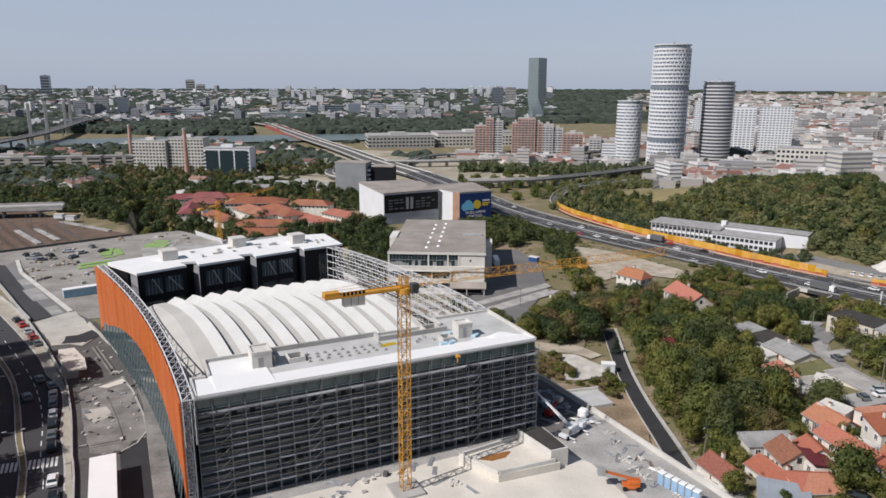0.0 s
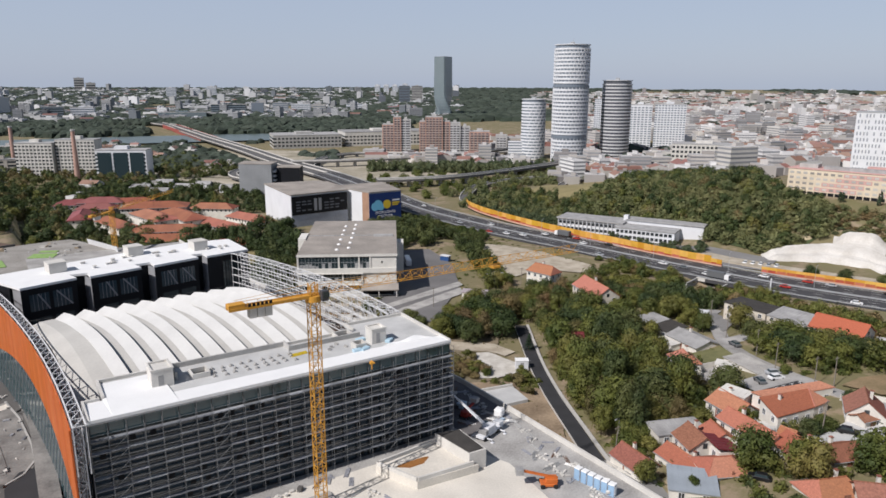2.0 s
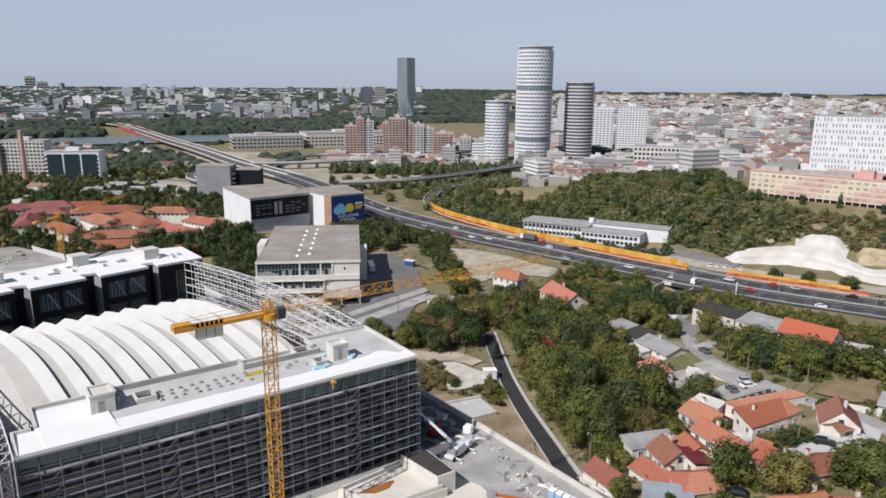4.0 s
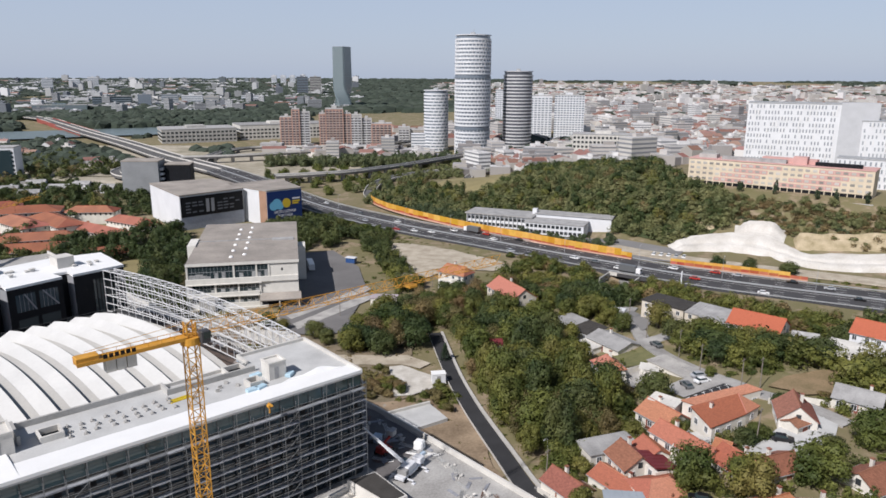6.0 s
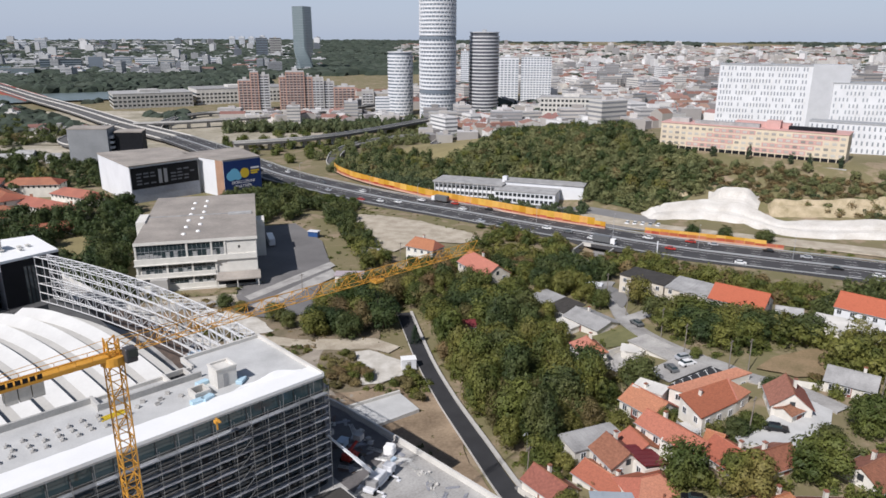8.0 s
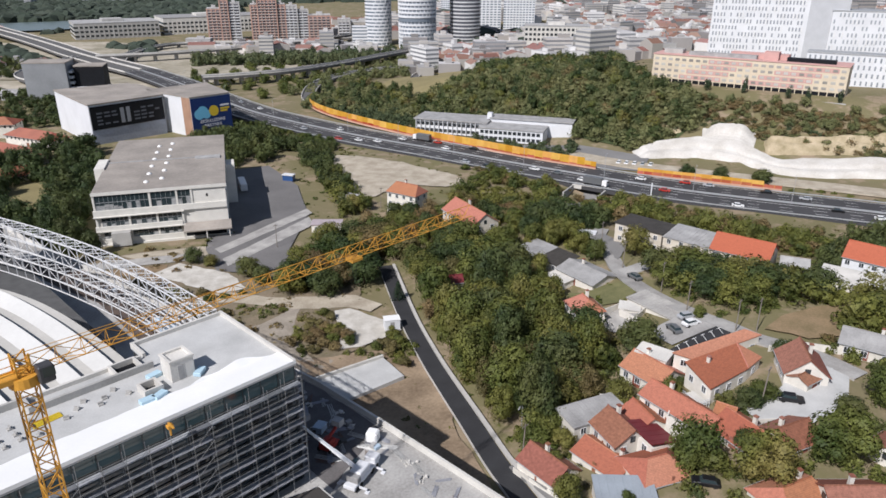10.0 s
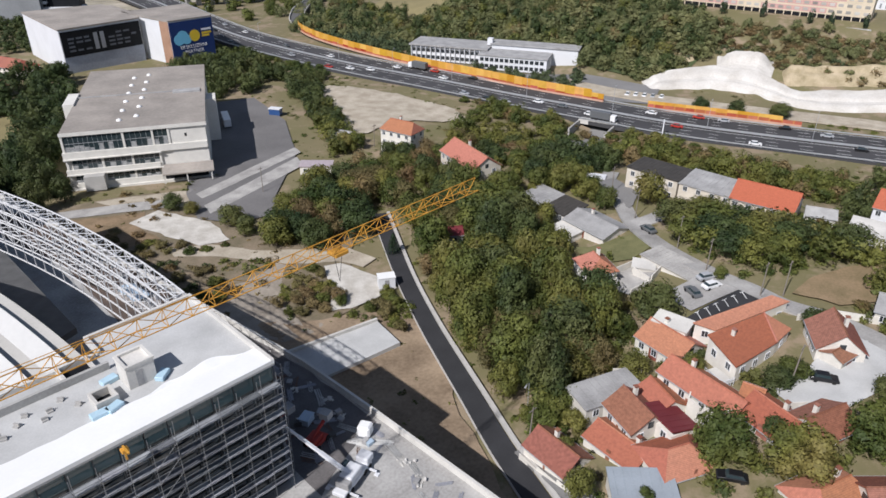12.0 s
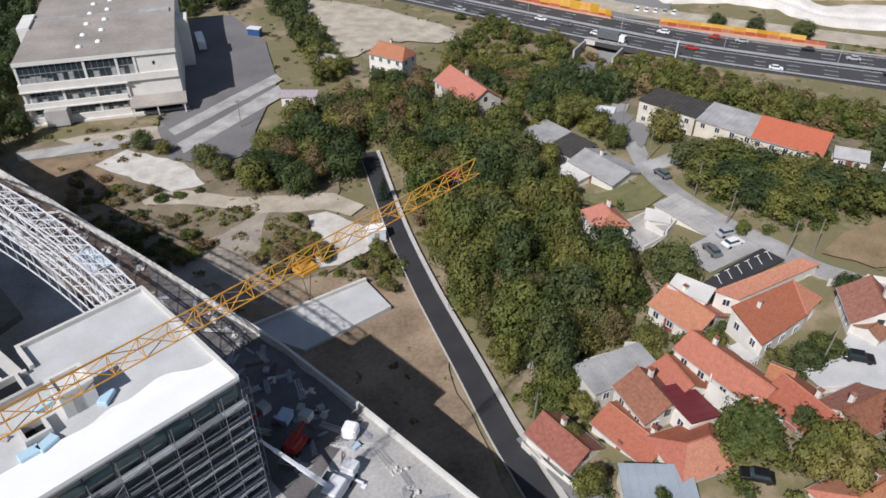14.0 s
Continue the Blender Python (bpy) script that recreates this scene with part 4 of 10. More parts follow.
sheet("yard_asphalt", "worn grey asphalt yard beside the hall", [(104.8, 195.6), (92, 200), (62, 128), (48.1, 124.4), (42.3, 107), (49, 97.5), (58.5, 95.5), (66, 105.5), (88.9, 128.1), (106.1, 159.8), (113.4, 192.7)], M_YARD := mat("yard asphalt", (0.175, 0.168, 0.165), 0.92, 0.3, 0.08, 2, 0.2), 0.45)
sheet("yard_strip", "pale concrete strip across the yard", wobble([(50, 122.6), (49.6, 118.3), (90.6, 128.0), (92, 133.4)], 0.3), M_LANE_STRIP := mat("pale worn strip", (0.42, 0.405, 0.38), 0.92, 0.3, 0.25, 2.5, 0.3, tint=(0.24, 0.23, 0.22)), 0.49)
sheet("yard_strip", "pale concrete strip beside the yard gate", wobble([(47.8, 113.6), (46.4, 107.6), (84.6, 118.4), (87.4, 125.6)], 0.3), M_LANE_STRIP, 0.49)
M_GRAVEL = mat("white gravel", (0.58, 0.555, 0.51), 0.95, 0.25, 0.35, 3, 0.7, tint=(0.38, 0.35, 0.30))
M_DIRT = mat("bare dirt", (0.41, 0.335, 0.24), 0.95, 0.3, 0.16, 1.6, 0.7, tint=(0.22, 0.165, 0.105))
M_PALE_DIRT = mat("pale dirt track", (0.47, 0.42, 0.34), 0.95, 0.25, 0.2, 2, 0.6, tint=(0.28, 0.235, 0.175))
M_WASTE = mat("dry waste ground", (0.225, 0.175, 0.125), 0.95, 0.4, 0.2, 1.6, 0.5, tint=(0.13, 0.115, 0.07))
sheet("gravel_patch", "white crushed stone heap spread on the ground", wobble([(28, 117), (37, 119), (44, 103), (42, 90), (35, 93), (31, 106)]), M_GRAVEL, 0.5)
sheet("gravel_pad", "white crushed stone pad beside the shed", wobble([(50.8, 62.6), (54.8, 60.8), (57.0, 50), (56.9, 43.4), (50, 43.6), (44.7, 44.4), (40, 46.5), (46, 53)], 0.7), M_GRAVEL, 0.55)
sheet("dirt_track", "pale dirt track that leads to the gravel pad", wobble([(29, 96.5), (37.6, 91.5), (44.5, 79), (49.4, 75), (60.6, 66), (62, 57), (57.4, 56), (55, 62), (50, 65.4), (44.1, 70.4), (40.4, 77), (36.2, 83.4), (28, 92)], 0.6), M_PALE_DIRT, 0.42)
sheet("dirt_track", "worn track that bends down between shrubs", wobble([(47, 70.6), (43, 67.4), (38.4, 62), (35.6, 58), (33.4, 46), (38, 44.4), (34, 42.4), (27, 44), (21, 56), (19, 68), (26.4, 71), (34, 69.6), (40, 70.4), (44.1, 72)], 0.6), M_WORN_TRACK := mat("worn grey track", (0.33, 0.29, 0.24), 0.95, 0.35, 0.2, 2, 0.4, tint=(0.21, 0.18, 0.145)), 0.40)
sheet("dry_ground", "grey-brown trodden earth with dry grass below the hall", wobble([(12, 62), (13.5, 100), (12.5, 141), (28, 137.5), (40, 133), (52, 124), (47, 118), (43.5, 108), (48, 92), (60, 88), (66, 70), (58, 62), (46, 44), (34, 44), (26, 56)], 0.8), M_WASTE, 0.34)
sheet("pale_rubble", "strip of pale rubble and dust along the hall's foot", wobble([(27, 137), (39, 132), (50, 126.5), (52, 121), (45, 116), (36, 122), (30, 129)], 0.9), M_PALE_DIRT, 0.42)
sheet("hall_apron", "broken concrete apron in front of the hall", wobble([(17, 137), (38, 127), (44, 123), (41, 119), (35, 121.5), (16, 132)], 0.3), M_LANE_STRIP, 0.5)
sheet("bare_soil", "brown disturbed soil with dry weeds below the hall", wobble([(15, 131), (34, 120.5), (29, 112), (30, 103), (20, 104), (14, 110)], 0.8), M_SOIL := mat("brown soil", (0.27, 0.19, 0.12), 0.95, 0.3, 0.25, 2, 0.7, tint=(0.14, 0.105, 0.06)), 0.46)
sheet("bare_ground", "bare sandy ground below the deck", wobble([(15.5, 60), (26, 56), (33, 48), (47, 40), (52, 30), (44, 16), (36, 4), (30, -8), (16.6, -30)], 1.0), M_BARE := mat("brown bare soil", (0.31, 0.235, 0.16), 0.95, 0.4, 0.14, 1.4, 0.7, tint=(0.14, 0.10, 0.065)), 0.4)
sheet("dirt_lot", "bare levelled dirt lot beside the motorway", wobble([(111, 128), (125, 156), (141, 190), (150, 182), (158, 155), (162, 128), (154, 110), (137, 130), (122, 128)], 2.0), M_PALE_DIRT, 0.45)


def ramp_slab():
    g = group("ramp_slab", "sloping concrete slab with a low wall on bare ground", "slab")
    bm = bmesh.new()
    prism(bm, [(21, 40), (44.4, 35.6), (42.8, 27.0), (25, 29)], -17.5, -14.9)
    part("slab", bm, M_SCREED, g, "pale grey slab")
    bm = bmesh.new()
    d = Vector((23.4, -4.4, 0)).normalized()
    m = Matrix.Translation((21, 40, 0)) @ Matrix(((d.x, -d.y, 0, 0), (d.y, d.x, 0, 0), (0, 0, 1, 0), (0, 0, 0, 1)))
    box(bm, 0, 23.8, 0.003, 0.5, -17.5, -14.2, m)
    part("kerb_wall", bm, M_PALE_CONCRETE, g)
    return g


ramp_slab()


M_SHADED_WALL = mat("shaded wall grey-blue", (0.36, 0.39, 0.46), 0.85, 0.3, 0.12, 1.2, 0.2, tint=(0.26, 0.28, 0.33))
M_TAN_WALL = mat("tan brick wall", (0.36, 0.22, 0.15), 0.9, 0.25, 0.2, 2, 0.2)


def advert_block(name, label, corners, z0, h, wall, front=None):
    """A tall box on four ground corners, with an optional hoarding on its near side."""
    g = group(name, label, "building")
    bm = bmesh.new()
    prism(bm, corners, z0, z0 + h)
    part("wall", bm, wall, g)
    bm = bmesh.new()
    cx, cy = sum(p[0] for p in corners) / 4, sum(p[1] for p in corners) / 4
    prism(bm, [(cx + (x - cx) * 1.02, cy + (y - cy) * 1.02) for x, y in corners], z0 + h, z0 + h + 0.6)
    part("roof", bm, M_HALL_ROOF, g, "weathered bitumen roof")
    if front:
        (xa, ya), (xb, yb) = corners[0], corners[1]
        d = Vector((xb - xa, yb - ya, 0))
        ln = d.length
        d.normalize()
        m = Matrix.Translation((xa, ya, z0)) @ Matrix(((d.x, -d.y, 0, 0), (d.y, d.x, 0, 0), (0, 0, 1, 0), (0, 0, 0, 1)))
        u0, u1, v0, v1, material, words = front
        bm = bmesh.new()
        box(bm, ln * u0, ln * u1, -0.35, -0.05, h * v0, h * v1, m)
        board = part("hoarding", bm, material, g, "large printed hoarding")
        words(board, m, ln, h)
        bm = bmesh.new()
        if v0 > 0.3:
            # the front's shade is put into a grey-blue panel colour
            box(bm, 0.02, ln - 0.02, -0.045, 0.0, 0, h * v0, m)
            part("lower_wall", bm, M_SHADED_WALL, g, "lower wall with its shade coloured grey-blue")
        else:
            box(bm, -0.12, 0.0, 0.1, 7.0, 0, h, m @ Euler((0, 0, math.atan2(corners[3][1] - ya, corners[3][0] - xa) - math.atan2(d.y, d.x) - math.pi / 2)).to_matrix().to_4x4())
            part("corner_strip", bm, M_TAN_WALL, g, "tan brick corner strip")
    return g


def text_part(board, m, words, size, x, z, material, lift=0.42):
    cu = bpy.data.curves.new("lettering", "FONT")
    cu.body, cu.size, cu.extrude, cu.align_x = words, size, 0.03, "CENTER"
    tmp = bpy.data.objects.new("lettering", cu)
    scene.collection.objects.link(tmp)
    me = bpy.data.meshes.new_from_object(tmp.evaluated_get(bpy.context.evaluated_depsgraph_get()))
    bpy.data.objects.remove(tmp)
    me.materials.append(material)
    ob = new("lettering", me)
    ob.parent = board
    ob.matrix_basis = m @ pose(x, -lift, z, 90)
    return ob


M_WHITE_INK = mat("white ink", (0.75, 0.76, 0.78), 0.7, 0.05, bump=0)
M_CYAN_INK = mat("light blue ink", (0.18, 0.5, 0.7), 0.7, 0.05, bump=0)
M_YELLOW_INK = mat("yellow ink", (0.7, 0.5, 0.04), 0.7, 0.05, bump=0)
M_FAINT_INK = mat("pale grey ink", (0.30, 0.31, 0.33), 0.7, 0.1, bump=0)
M_GREY_INK = mat("grey ink", (0.12, 0.13, 0.15), 0.7, 0.1, bump=0)


def blue_board(board, m, ln, h):
    text_part(board, m, "EKSKLUZIVNI\nPARTNER", 2.3, ln * 0.5, h * 0.36, M_WHITE_INK)
    for k, (x, z, r) in enumerate(((0.18, 0.58, 2.6), (0.27, 0.63, 3.0), (0.36, 0.57, 2.3))):
        bm = bmesh.new()
        bmesh.ops.create_cone(bm, cap_ends=True, segments=20, radius1=r, radius2=r, depth=0.06, matrix=m @ pose(ln * x, -0.40 - 0.01 * k, h * z, 90))
        part("cloud_shape", bm, M_CYAN_INK, board)
    bm = bmesh.new()
    bmesh.ops.create_cone(bm, cap_ends=True, segments=24, radius1=2.7, radius2=2.7, depth=0.06, matrix=m @ pose(ln * 0.55, -0.42, h * 0.63, 90))
    part("sun_shape", bm, M_YELLOW_INK, board)
    for z, mt in ((0.72, M_WHITE_INK), (0.64, M_YELLOW_INK), (0.58, M_YELLOW_INK)):
        bm = bmesh.new()
        box(bm, ln * 0.72, ln * (0.95 if z > 0.6 else 0.9), -0.42, -0.36, h * z, h * (z + 0.045), m)
        part("text_bar", bm, mt, board)


def dark_board(board, m, ln, h):
    r = random.Random(3)
    for i in range(9):
        for k in range(4):
            if r.random() < 0.75 and not 3 <= i <= 4:
                bm = bmesh.new()
                box(bm, ln * (0.08 + i * 0.098), ln * (0.14 + i * 0.098 + r.uniform(0, 0.02)), -0.42, -0.36, h * (0.52 + k * 0.085), h * (0.56 + k * 0.085), m)
                part("text_bar", bm, M_GREY_INK, board)
    for x in (0.39, 0.47):
        bm = bmesh.new()
        box(bm, ln * x, ln * (x + 0.05), -0.42, -0.36, h * 0.5, h * 0.86, m)
        part("figure_bar", bm, M_FAINT_INK, board)


advert_block("advert_building", "pale warehouse with a large dark hoarding and bitumen roof", [(74.2, 283.8), (112.1, 287.1), (114.0, 334), (77.2, 339.2)], -17.5, 20.5, M_WHITE_WALL, (0.01, 0.99, 0.42, 0.96, M_BLACK, dark_board))
advert_block("advert_building", "warehouse block with a blue printed hoarding", [(117.6, 268.7), (139.6, 268.9), (146, 306), (112, 306)], -17.5, 20.5, M_WHITE_WALL, (0.0, 1.0, 0.02, 0.98, M_BLUE_HOARD, blue_board))
advert_block("warehouse_link", "grey weathered link between two warehouses", [(113.0, 292), (117.2, 290), (117.8, 330), (114.5, 332)], -17.5, 20.0, M_CONCRETE)
advert_block("grey_tower_block", "plain grey sheet-clad tower block", [(92.6, 447), (113.2, 430), (124, 446), (103, 464)], -19, 24.0, M_GREY_CLAD := mat("grey cladding", (0.25, 0.26, 0.27), 0.6, 0.2, 0.1, 1, 0.05))
advert_block("black_tower_block", "black office block with white floor bands", [(119.0, 433.1), (133.5, 421.6), (142, 436), (126, 448)], -19, 21.0, M_BLACK)
black_bands = group("white_stair_block", "white stair block with dark floor gaps beside the black block", "building", pose(113.6, 436.2, -19, 0, 0, -38))
part("wall", one_box(0, 5.2, 0.5, 10, -1, 18.5), M_BLACK, black_bands)
for k in range(6):
    part("floor_band", one_box(-0.4, 5.6 if k != 2 else 26, -1.6, 9, k * 3.5 - 0.2, k * 3.5 + 1.3), M_WHITE_WALL, black_bands)


# ---- motorway, barriers, roads and vehicles ----
MOTORWAY = curve_points([(262, -90), (244, -45), (231, -10), (216, 25), (205, 55), (197, 90), (190, 125), (184, 160), (178, 190), (173, 225), (169, 290), (175, 350), (187, 430), (196, 520)], 90)


def motorway_z(x, y):
    return -15.3 - 0.8 * smooth(300, 520, y)


def road(name, label, line, width, material, lift=0.3, height=None, thick=0.5, cat="road"):
    """A road bed with thickness along a line."""
    left, right = ribbon(line, width, lift, 4.0, height)
    bm = bmesh.new()
    quad_strip(bm, left, right)
    down = Vector((0, 0, -thick))
    quad_strip(bm, [v + down for v in left], left)
    quad_strip(bm, right, [v + down for v in right])
    return tagged(part(name, bm, material, None, "", True), label, cat, kind="structure")


def offset(line, d):
    out = []
    for i, (x, y) in enumerate(line):
        ax, ay = line[max(0, i - 1)]
        bx, by = line[min(len(line) - 1, i + 1)]
        ln = math.hypot(bx - ax, by - ay)
        out.append((x - (by - ay) / ln * d, y + (bx - ax) / ln * d))
    return out


road("motorway", "dark grey multi-lane motorway with white lane lines", MOTORWAY, 27, M_ASPHALT, 0.0, motorway_z, 1.5)
for d in (-12.6, -1.6, 1.6, 12.6):
    left, right = ribbon(offset(MOTORWAY, d), 0.28, 0.02, 6, motorway_z)
    bm = bmesh.new()
    quad_strip(bm, left, right)
    tagged(part("lane_line", bm, M_PAINT), "white painted edge line on the motorway", "road marking", kind="structure")
for d in (-9.1, -5.4, 5.4, 9.1):
    line = offset(MOTORWAY, d)
    bm = bmesh.new()
    for i in range(0, len(line) - 1, 2):
        (xa, ya), (xb, yb) = line[i], line[i + 1]
        q = 0.75
        quad_strip(bm, *ribbon([(xa, ya), (xa + (xb - xa) * q, ya + (yb - ya) * q)], 0.22, 0.02, 9, motorway_z))
    tagged(part("lane_dashes", bm, M_PAINT), "broken white lane line on the motorway", "road marking", kind="stuff")


def crash_rail(d):
    g = group("guard_rail", "grey steel guard rail along the motorway", "guard rail")
    line = offset(MOTORWAY, d)
    left, right = ribbon(line, 0.35, 0.75, 6, motorway_z)
    bm = bmesh.new()
    quad_strip(bm, left, right)
    quad_strip(bm, [v - Vector((0, 0, 0.35)) for v in left], left)
    quad_strip(bm, right, [v - Vector((0, 0, 0.35)) for v in right])
    part("beam", bm, M_STEEL_GREY, g)
    post_bm = one_box(-0.08, 0.08, -0.08, 0.08, 0, 0.75)
    me = bpy.data.meshes.new("post")
    post_bm.to_mesh(me)
    post_bm.free()
    me.materials.append(M_STEEL_GREY)
    for x, y in line[::3]:
        piece("post", me, g, pose(x, y, motorway_z(x, y)))


for d in (-13.2, -0.5, 0.5, 13.2):
    crash_rail(d)

BARRIER_A = curve_points([(214, 303), (203, 288), (196, 262), (193.6, 225), (195, 185), (199.5, 150), (203.5, 118), (209.5, 89)], 58)
BARRIER_B = curve_points([(214.5, 72), (219.5, 60), (225, 47), (230, 34), (235, 21)], 16)


M_SALMON = mat("salmon concrete", (0.55, 0.34, 0.25), 0.9, 0.2, 0.3, 3, 0.1)


def noise_barrier(line, height, label):
    g = group("noise_barrier", label, "noise barrier")
    r = random.Random(len(line))
    red = 1.0
    for i, ((xa, ya), (xb, yb)) in enumerate(zip(line, line[1:])):
        z = motorway_z(xa, ya) - 0.2
        d = Vector((xb - xa, yb - ya, 0))
        ln = d.length
        d.normalize()
        m = Matrix.Translation((xa, ya, z)) @ Matrix(((d.x, -d.y, 0, 0), (d.y, d.x, 0, 0), (0, 0, 1, 0), (0, 0, 0, 1)))
        red = min(1.3, max(0.45, red + r.choice((-0.35, 0, 0.35, 0.35, -0.35))))
        h = height - (1.2 if i > len(line) - 4 else 0)
        bm = bmesh.new()
        box(bm, 0.1, ln - 0.02, -0.1, 0.1, 0.9, 0.9 + red, m)
        part("red_panel", bm, M_BARRIER_R, g)
        bm = bmesh.new()
        box(bm, 0.1, ln - 0.02, -0.1, 0.1, 0.9 + red, h, m)
        part("yellow_panel", bm, M_BARRIER_Y, g)
        bm = bmesh.new()
        box(bm, 0, ln, -0.25, 0.25, 0, 0.9, m)
        part("plinth", bm, M_SALMON, g)
        bm = bmesh.new()
        box(bm, -0.08, 0.1, -0.15, 0.15, 0.9, h + 0.05, m)
        part("post", bm, M_BARRIER_Y, g)
    return g


noise_barrier(BARRIER_A, 4.6, "long curved yellow noise barrier with red lower panels")
noise_barrier(BARRIER_B, 3.4, "short yellow noise barrier with red lower panels")


def street_lamp(x, y, z, h, yaw, label="slim grey street lamp on a tall pole", arm=1.6):
    g = group("street_lamp", label, "street lamp", pose(x, y, z, 0, 0, yaw), "street lamps")
    bm = bmesh.new()
    beam(bm, (0, 0, 0), (0, 0, h), 0.11, 6, 0.06)
    part("pole", bm, M_STEEL_GREY, g)
    bm = bmesh.new()
    beam(bm, (0, 0, h), (arm, 0, h + 0.3), 0.05)
    part("arm", bm, M_STEEL_GREY, g)
    part("lamp_head", one_box(arm - 0.1, arm + 0.7, -0.14, 0.14, h + 0.22, h + 0.38, 0.03), M_STEEL_GREY, g)
    return g


for x, y in offset(MOTORWAY, 0.0)[4::7]:
    street_lamp(x, y, motorway_z(x, y), 10, 20)
street_lamp(44.2, -3.8, ground_z(44.2, -3.8), 5.4, 200, "slim concrete street lamp beside the wood")


def sign_pylon():
    g = group("sign_pylon", "tall white double-post sign pylon beside the motorway", "sign")
    m = pose(190.0, 52.0, -16.6, 0, 0, 25)
    for s in (-0.7, 0.4):
        bm = bmesh.new()
        box(bm, s, s + 0.35, -0.2, 0.2, 0, 7.2, m)
        part("post", bm, M_WHITE_WALL, g)
    bm = bmesh.new()
    box(bm, -0.62, 0.66, -0.12, 0.12, 0.8, 7.0, m)
    part("panel", bm, M_STEEL_GREY, g)


sign_pylon()


def underpass():
    g = group("underpass", "concrete underpass portal below the motorway", "underpass")
    m = pose(186.2, 76.6, -21.4, 0, 0, -75)
    for x in (-7.0, 6.4):
        bm = bmesh.new()
        box(bm, x, x + 0.6, -11, 1.5, 0, 5.9, m)
        part("wing_wall", bm, M_CONCRETE, g)
    bm = bmesh.new()
    box(bm, -7.0, 7.0, 0.0, 3.0, 4.6, 6.2, m)
    part("lintel", bm, M_PALE_CONCRETE, g)
    # black panel across the portal paints the shade inside
    bm = bmesh.new()
    box(bm, -6.4, 6.4, 1.4, 1.6, 0, 4.6, m)
    part("shade", bm, M_BLACK, g, "black panel painting the shade in the underpass mouth")


road("underpass_road", "grey slip road that runs into the underpass", [(142, 57), (154, 64), (164, 69), (172, 72), (180, 74.5), (188, 76.6)], 10, M_OLD_ASPHALT, 0.5)
underpass()

NEW_ROAD = curve_points([(78, 74), (69.5, 60), (60, 44), (51.5, 28), (46.5, 18), (40.5, 6), (34, -6.5), (30.5, -14), (24, -28), (14, -50)], 40)
road("new_road", "freshly laid black asphalt road", NEW_ROAD, 3.8, M_NEW_ASPHALT, 0.55)
road("pavement", "narrow pale pavement beside the new road", offset(NEW_ROAD, 2.45), 0.8, M_KERB, 0.68)
road("kerb", "pale stone kerb of the new road", offset(NEW_ROAD, -2.0), 0.14, M_KERB, 0.66)
road("side_street", "worn grey side street between the houses", [(20, -50), (33, -22), (36.5, -10)], 5.0, M_OLD_ASPHALT, 0.3)
LANE = curve_points([(138, 40), (125, 33.5), (118.5, 25), (110, 16.5), (103.3, 6.5), (99, -2), (95.6, -11), (93.6, -19.5), (91.5, -27), (92, -36), (90, -46)], 34)
road("lane", "narrow pale grey village lane of patched concrete", LANE, 4.4, M_LANE := mat("patched lane", (0.36, 0.35, 0.335), 0.92, 0.3, 0.2, 2.5, 0.3, tint=(0.23, 0.22, 0.21)), 0.45)
road("lane_branch", "pale lane in front of the beige row", curve_points([(108.8, 15.2), (114, 12.6), (121, 10.2), (125, 2), (126, -8)], 12), 4.2, M_LANE, 0.44)
sheet("lane_yard", "grey asphalt yard at the lane's end", wobble([(127, 38), (133, 36), (126, 24), (116, 21), (119, 30)], 0.5), M_OLD_ASPHALT, 0.42)
sheet("house_yard", "pale concrete yard between the houses", [(67.1, -33.8), (69, -36.5), (80, -36.8), (89.8, -38), (90.9, -43.8), (78, -47.4), (67.1, -43.8), (65.1, -38.1)], M_SCREED, 0.4)
sheet("car_park_yard", "pale grey parking yard", [(81.0, -13.6), (91.7, -17.6), (91.0, -22.0), (93.0, -22.4), (96.8, -13), (97.4, -9), (90.8, -8.0), (84, -6)], M_LANE, 0.45)
sheet("lawn", "short green lawn between the low house and the lane", wobble([(93, 23.5), (95.5, 18.4), (103, 14.5), (105, 11.8), (101.4, 6.2), (94.4, 6.8), (91.6, 10), (91.5, 16)], 0.5), mat("lawn grass", (0.17, 0.16, 0.075), 0.95, 0.35, 0.3, 3, 0.4, tint=(0.10, 0.105, 0.045)), 0.4, "lawn")
sheet("car_park", "dark asphalt car park with white bay lines", [(77.3, -13.9), (82.5, -14.9), (91.5, -17.8), (90.2, -22.2), (82, -19.2), (76.6, -16.9)], M_NEW_ASPHALT, 0.64)
bm = bmesh.new()
for i in range(6):
    x, y = 78.6 + i * 2.05, -16.7 - i * 0.76
    quad_strip(bm, *ribbon([(x, y), (x + 1.8, y + 1.75)], 0.16, 1.06, 4))
    quad_strip(bm, *ribbon([(x + 1.3, y + 1.95), (x + 2.3, y + 1.55)], 0.14, 1.06, 4))
tagged(part("bay_line", bm, M_PAINT), "white painted parking bay lines", "road marking", kind="stuff")


CAR_PAINTS = [mat("car paint " + n, c, 0.3, 0.05, bump=0, spec=0.5) for n, c in (("white", (0.75, 0.75, 0.75)), ("silver", (0.38, 0.39, 0.41)), ("black", (0.012, 0.012, 0.014)), ("red", (0.4, 0.03, 0.02)), ("blue", (0.03, 0.08, 0.22)), ("grey", (0.12, 0.125, 0.13)))]
CAR_NAMES = ("white", "silver", "black", "red", "blue", "dark grey")
M_TYRE = mat("tyre", (0.02, 0.02, 0.02), 0.9)
CARS = {}


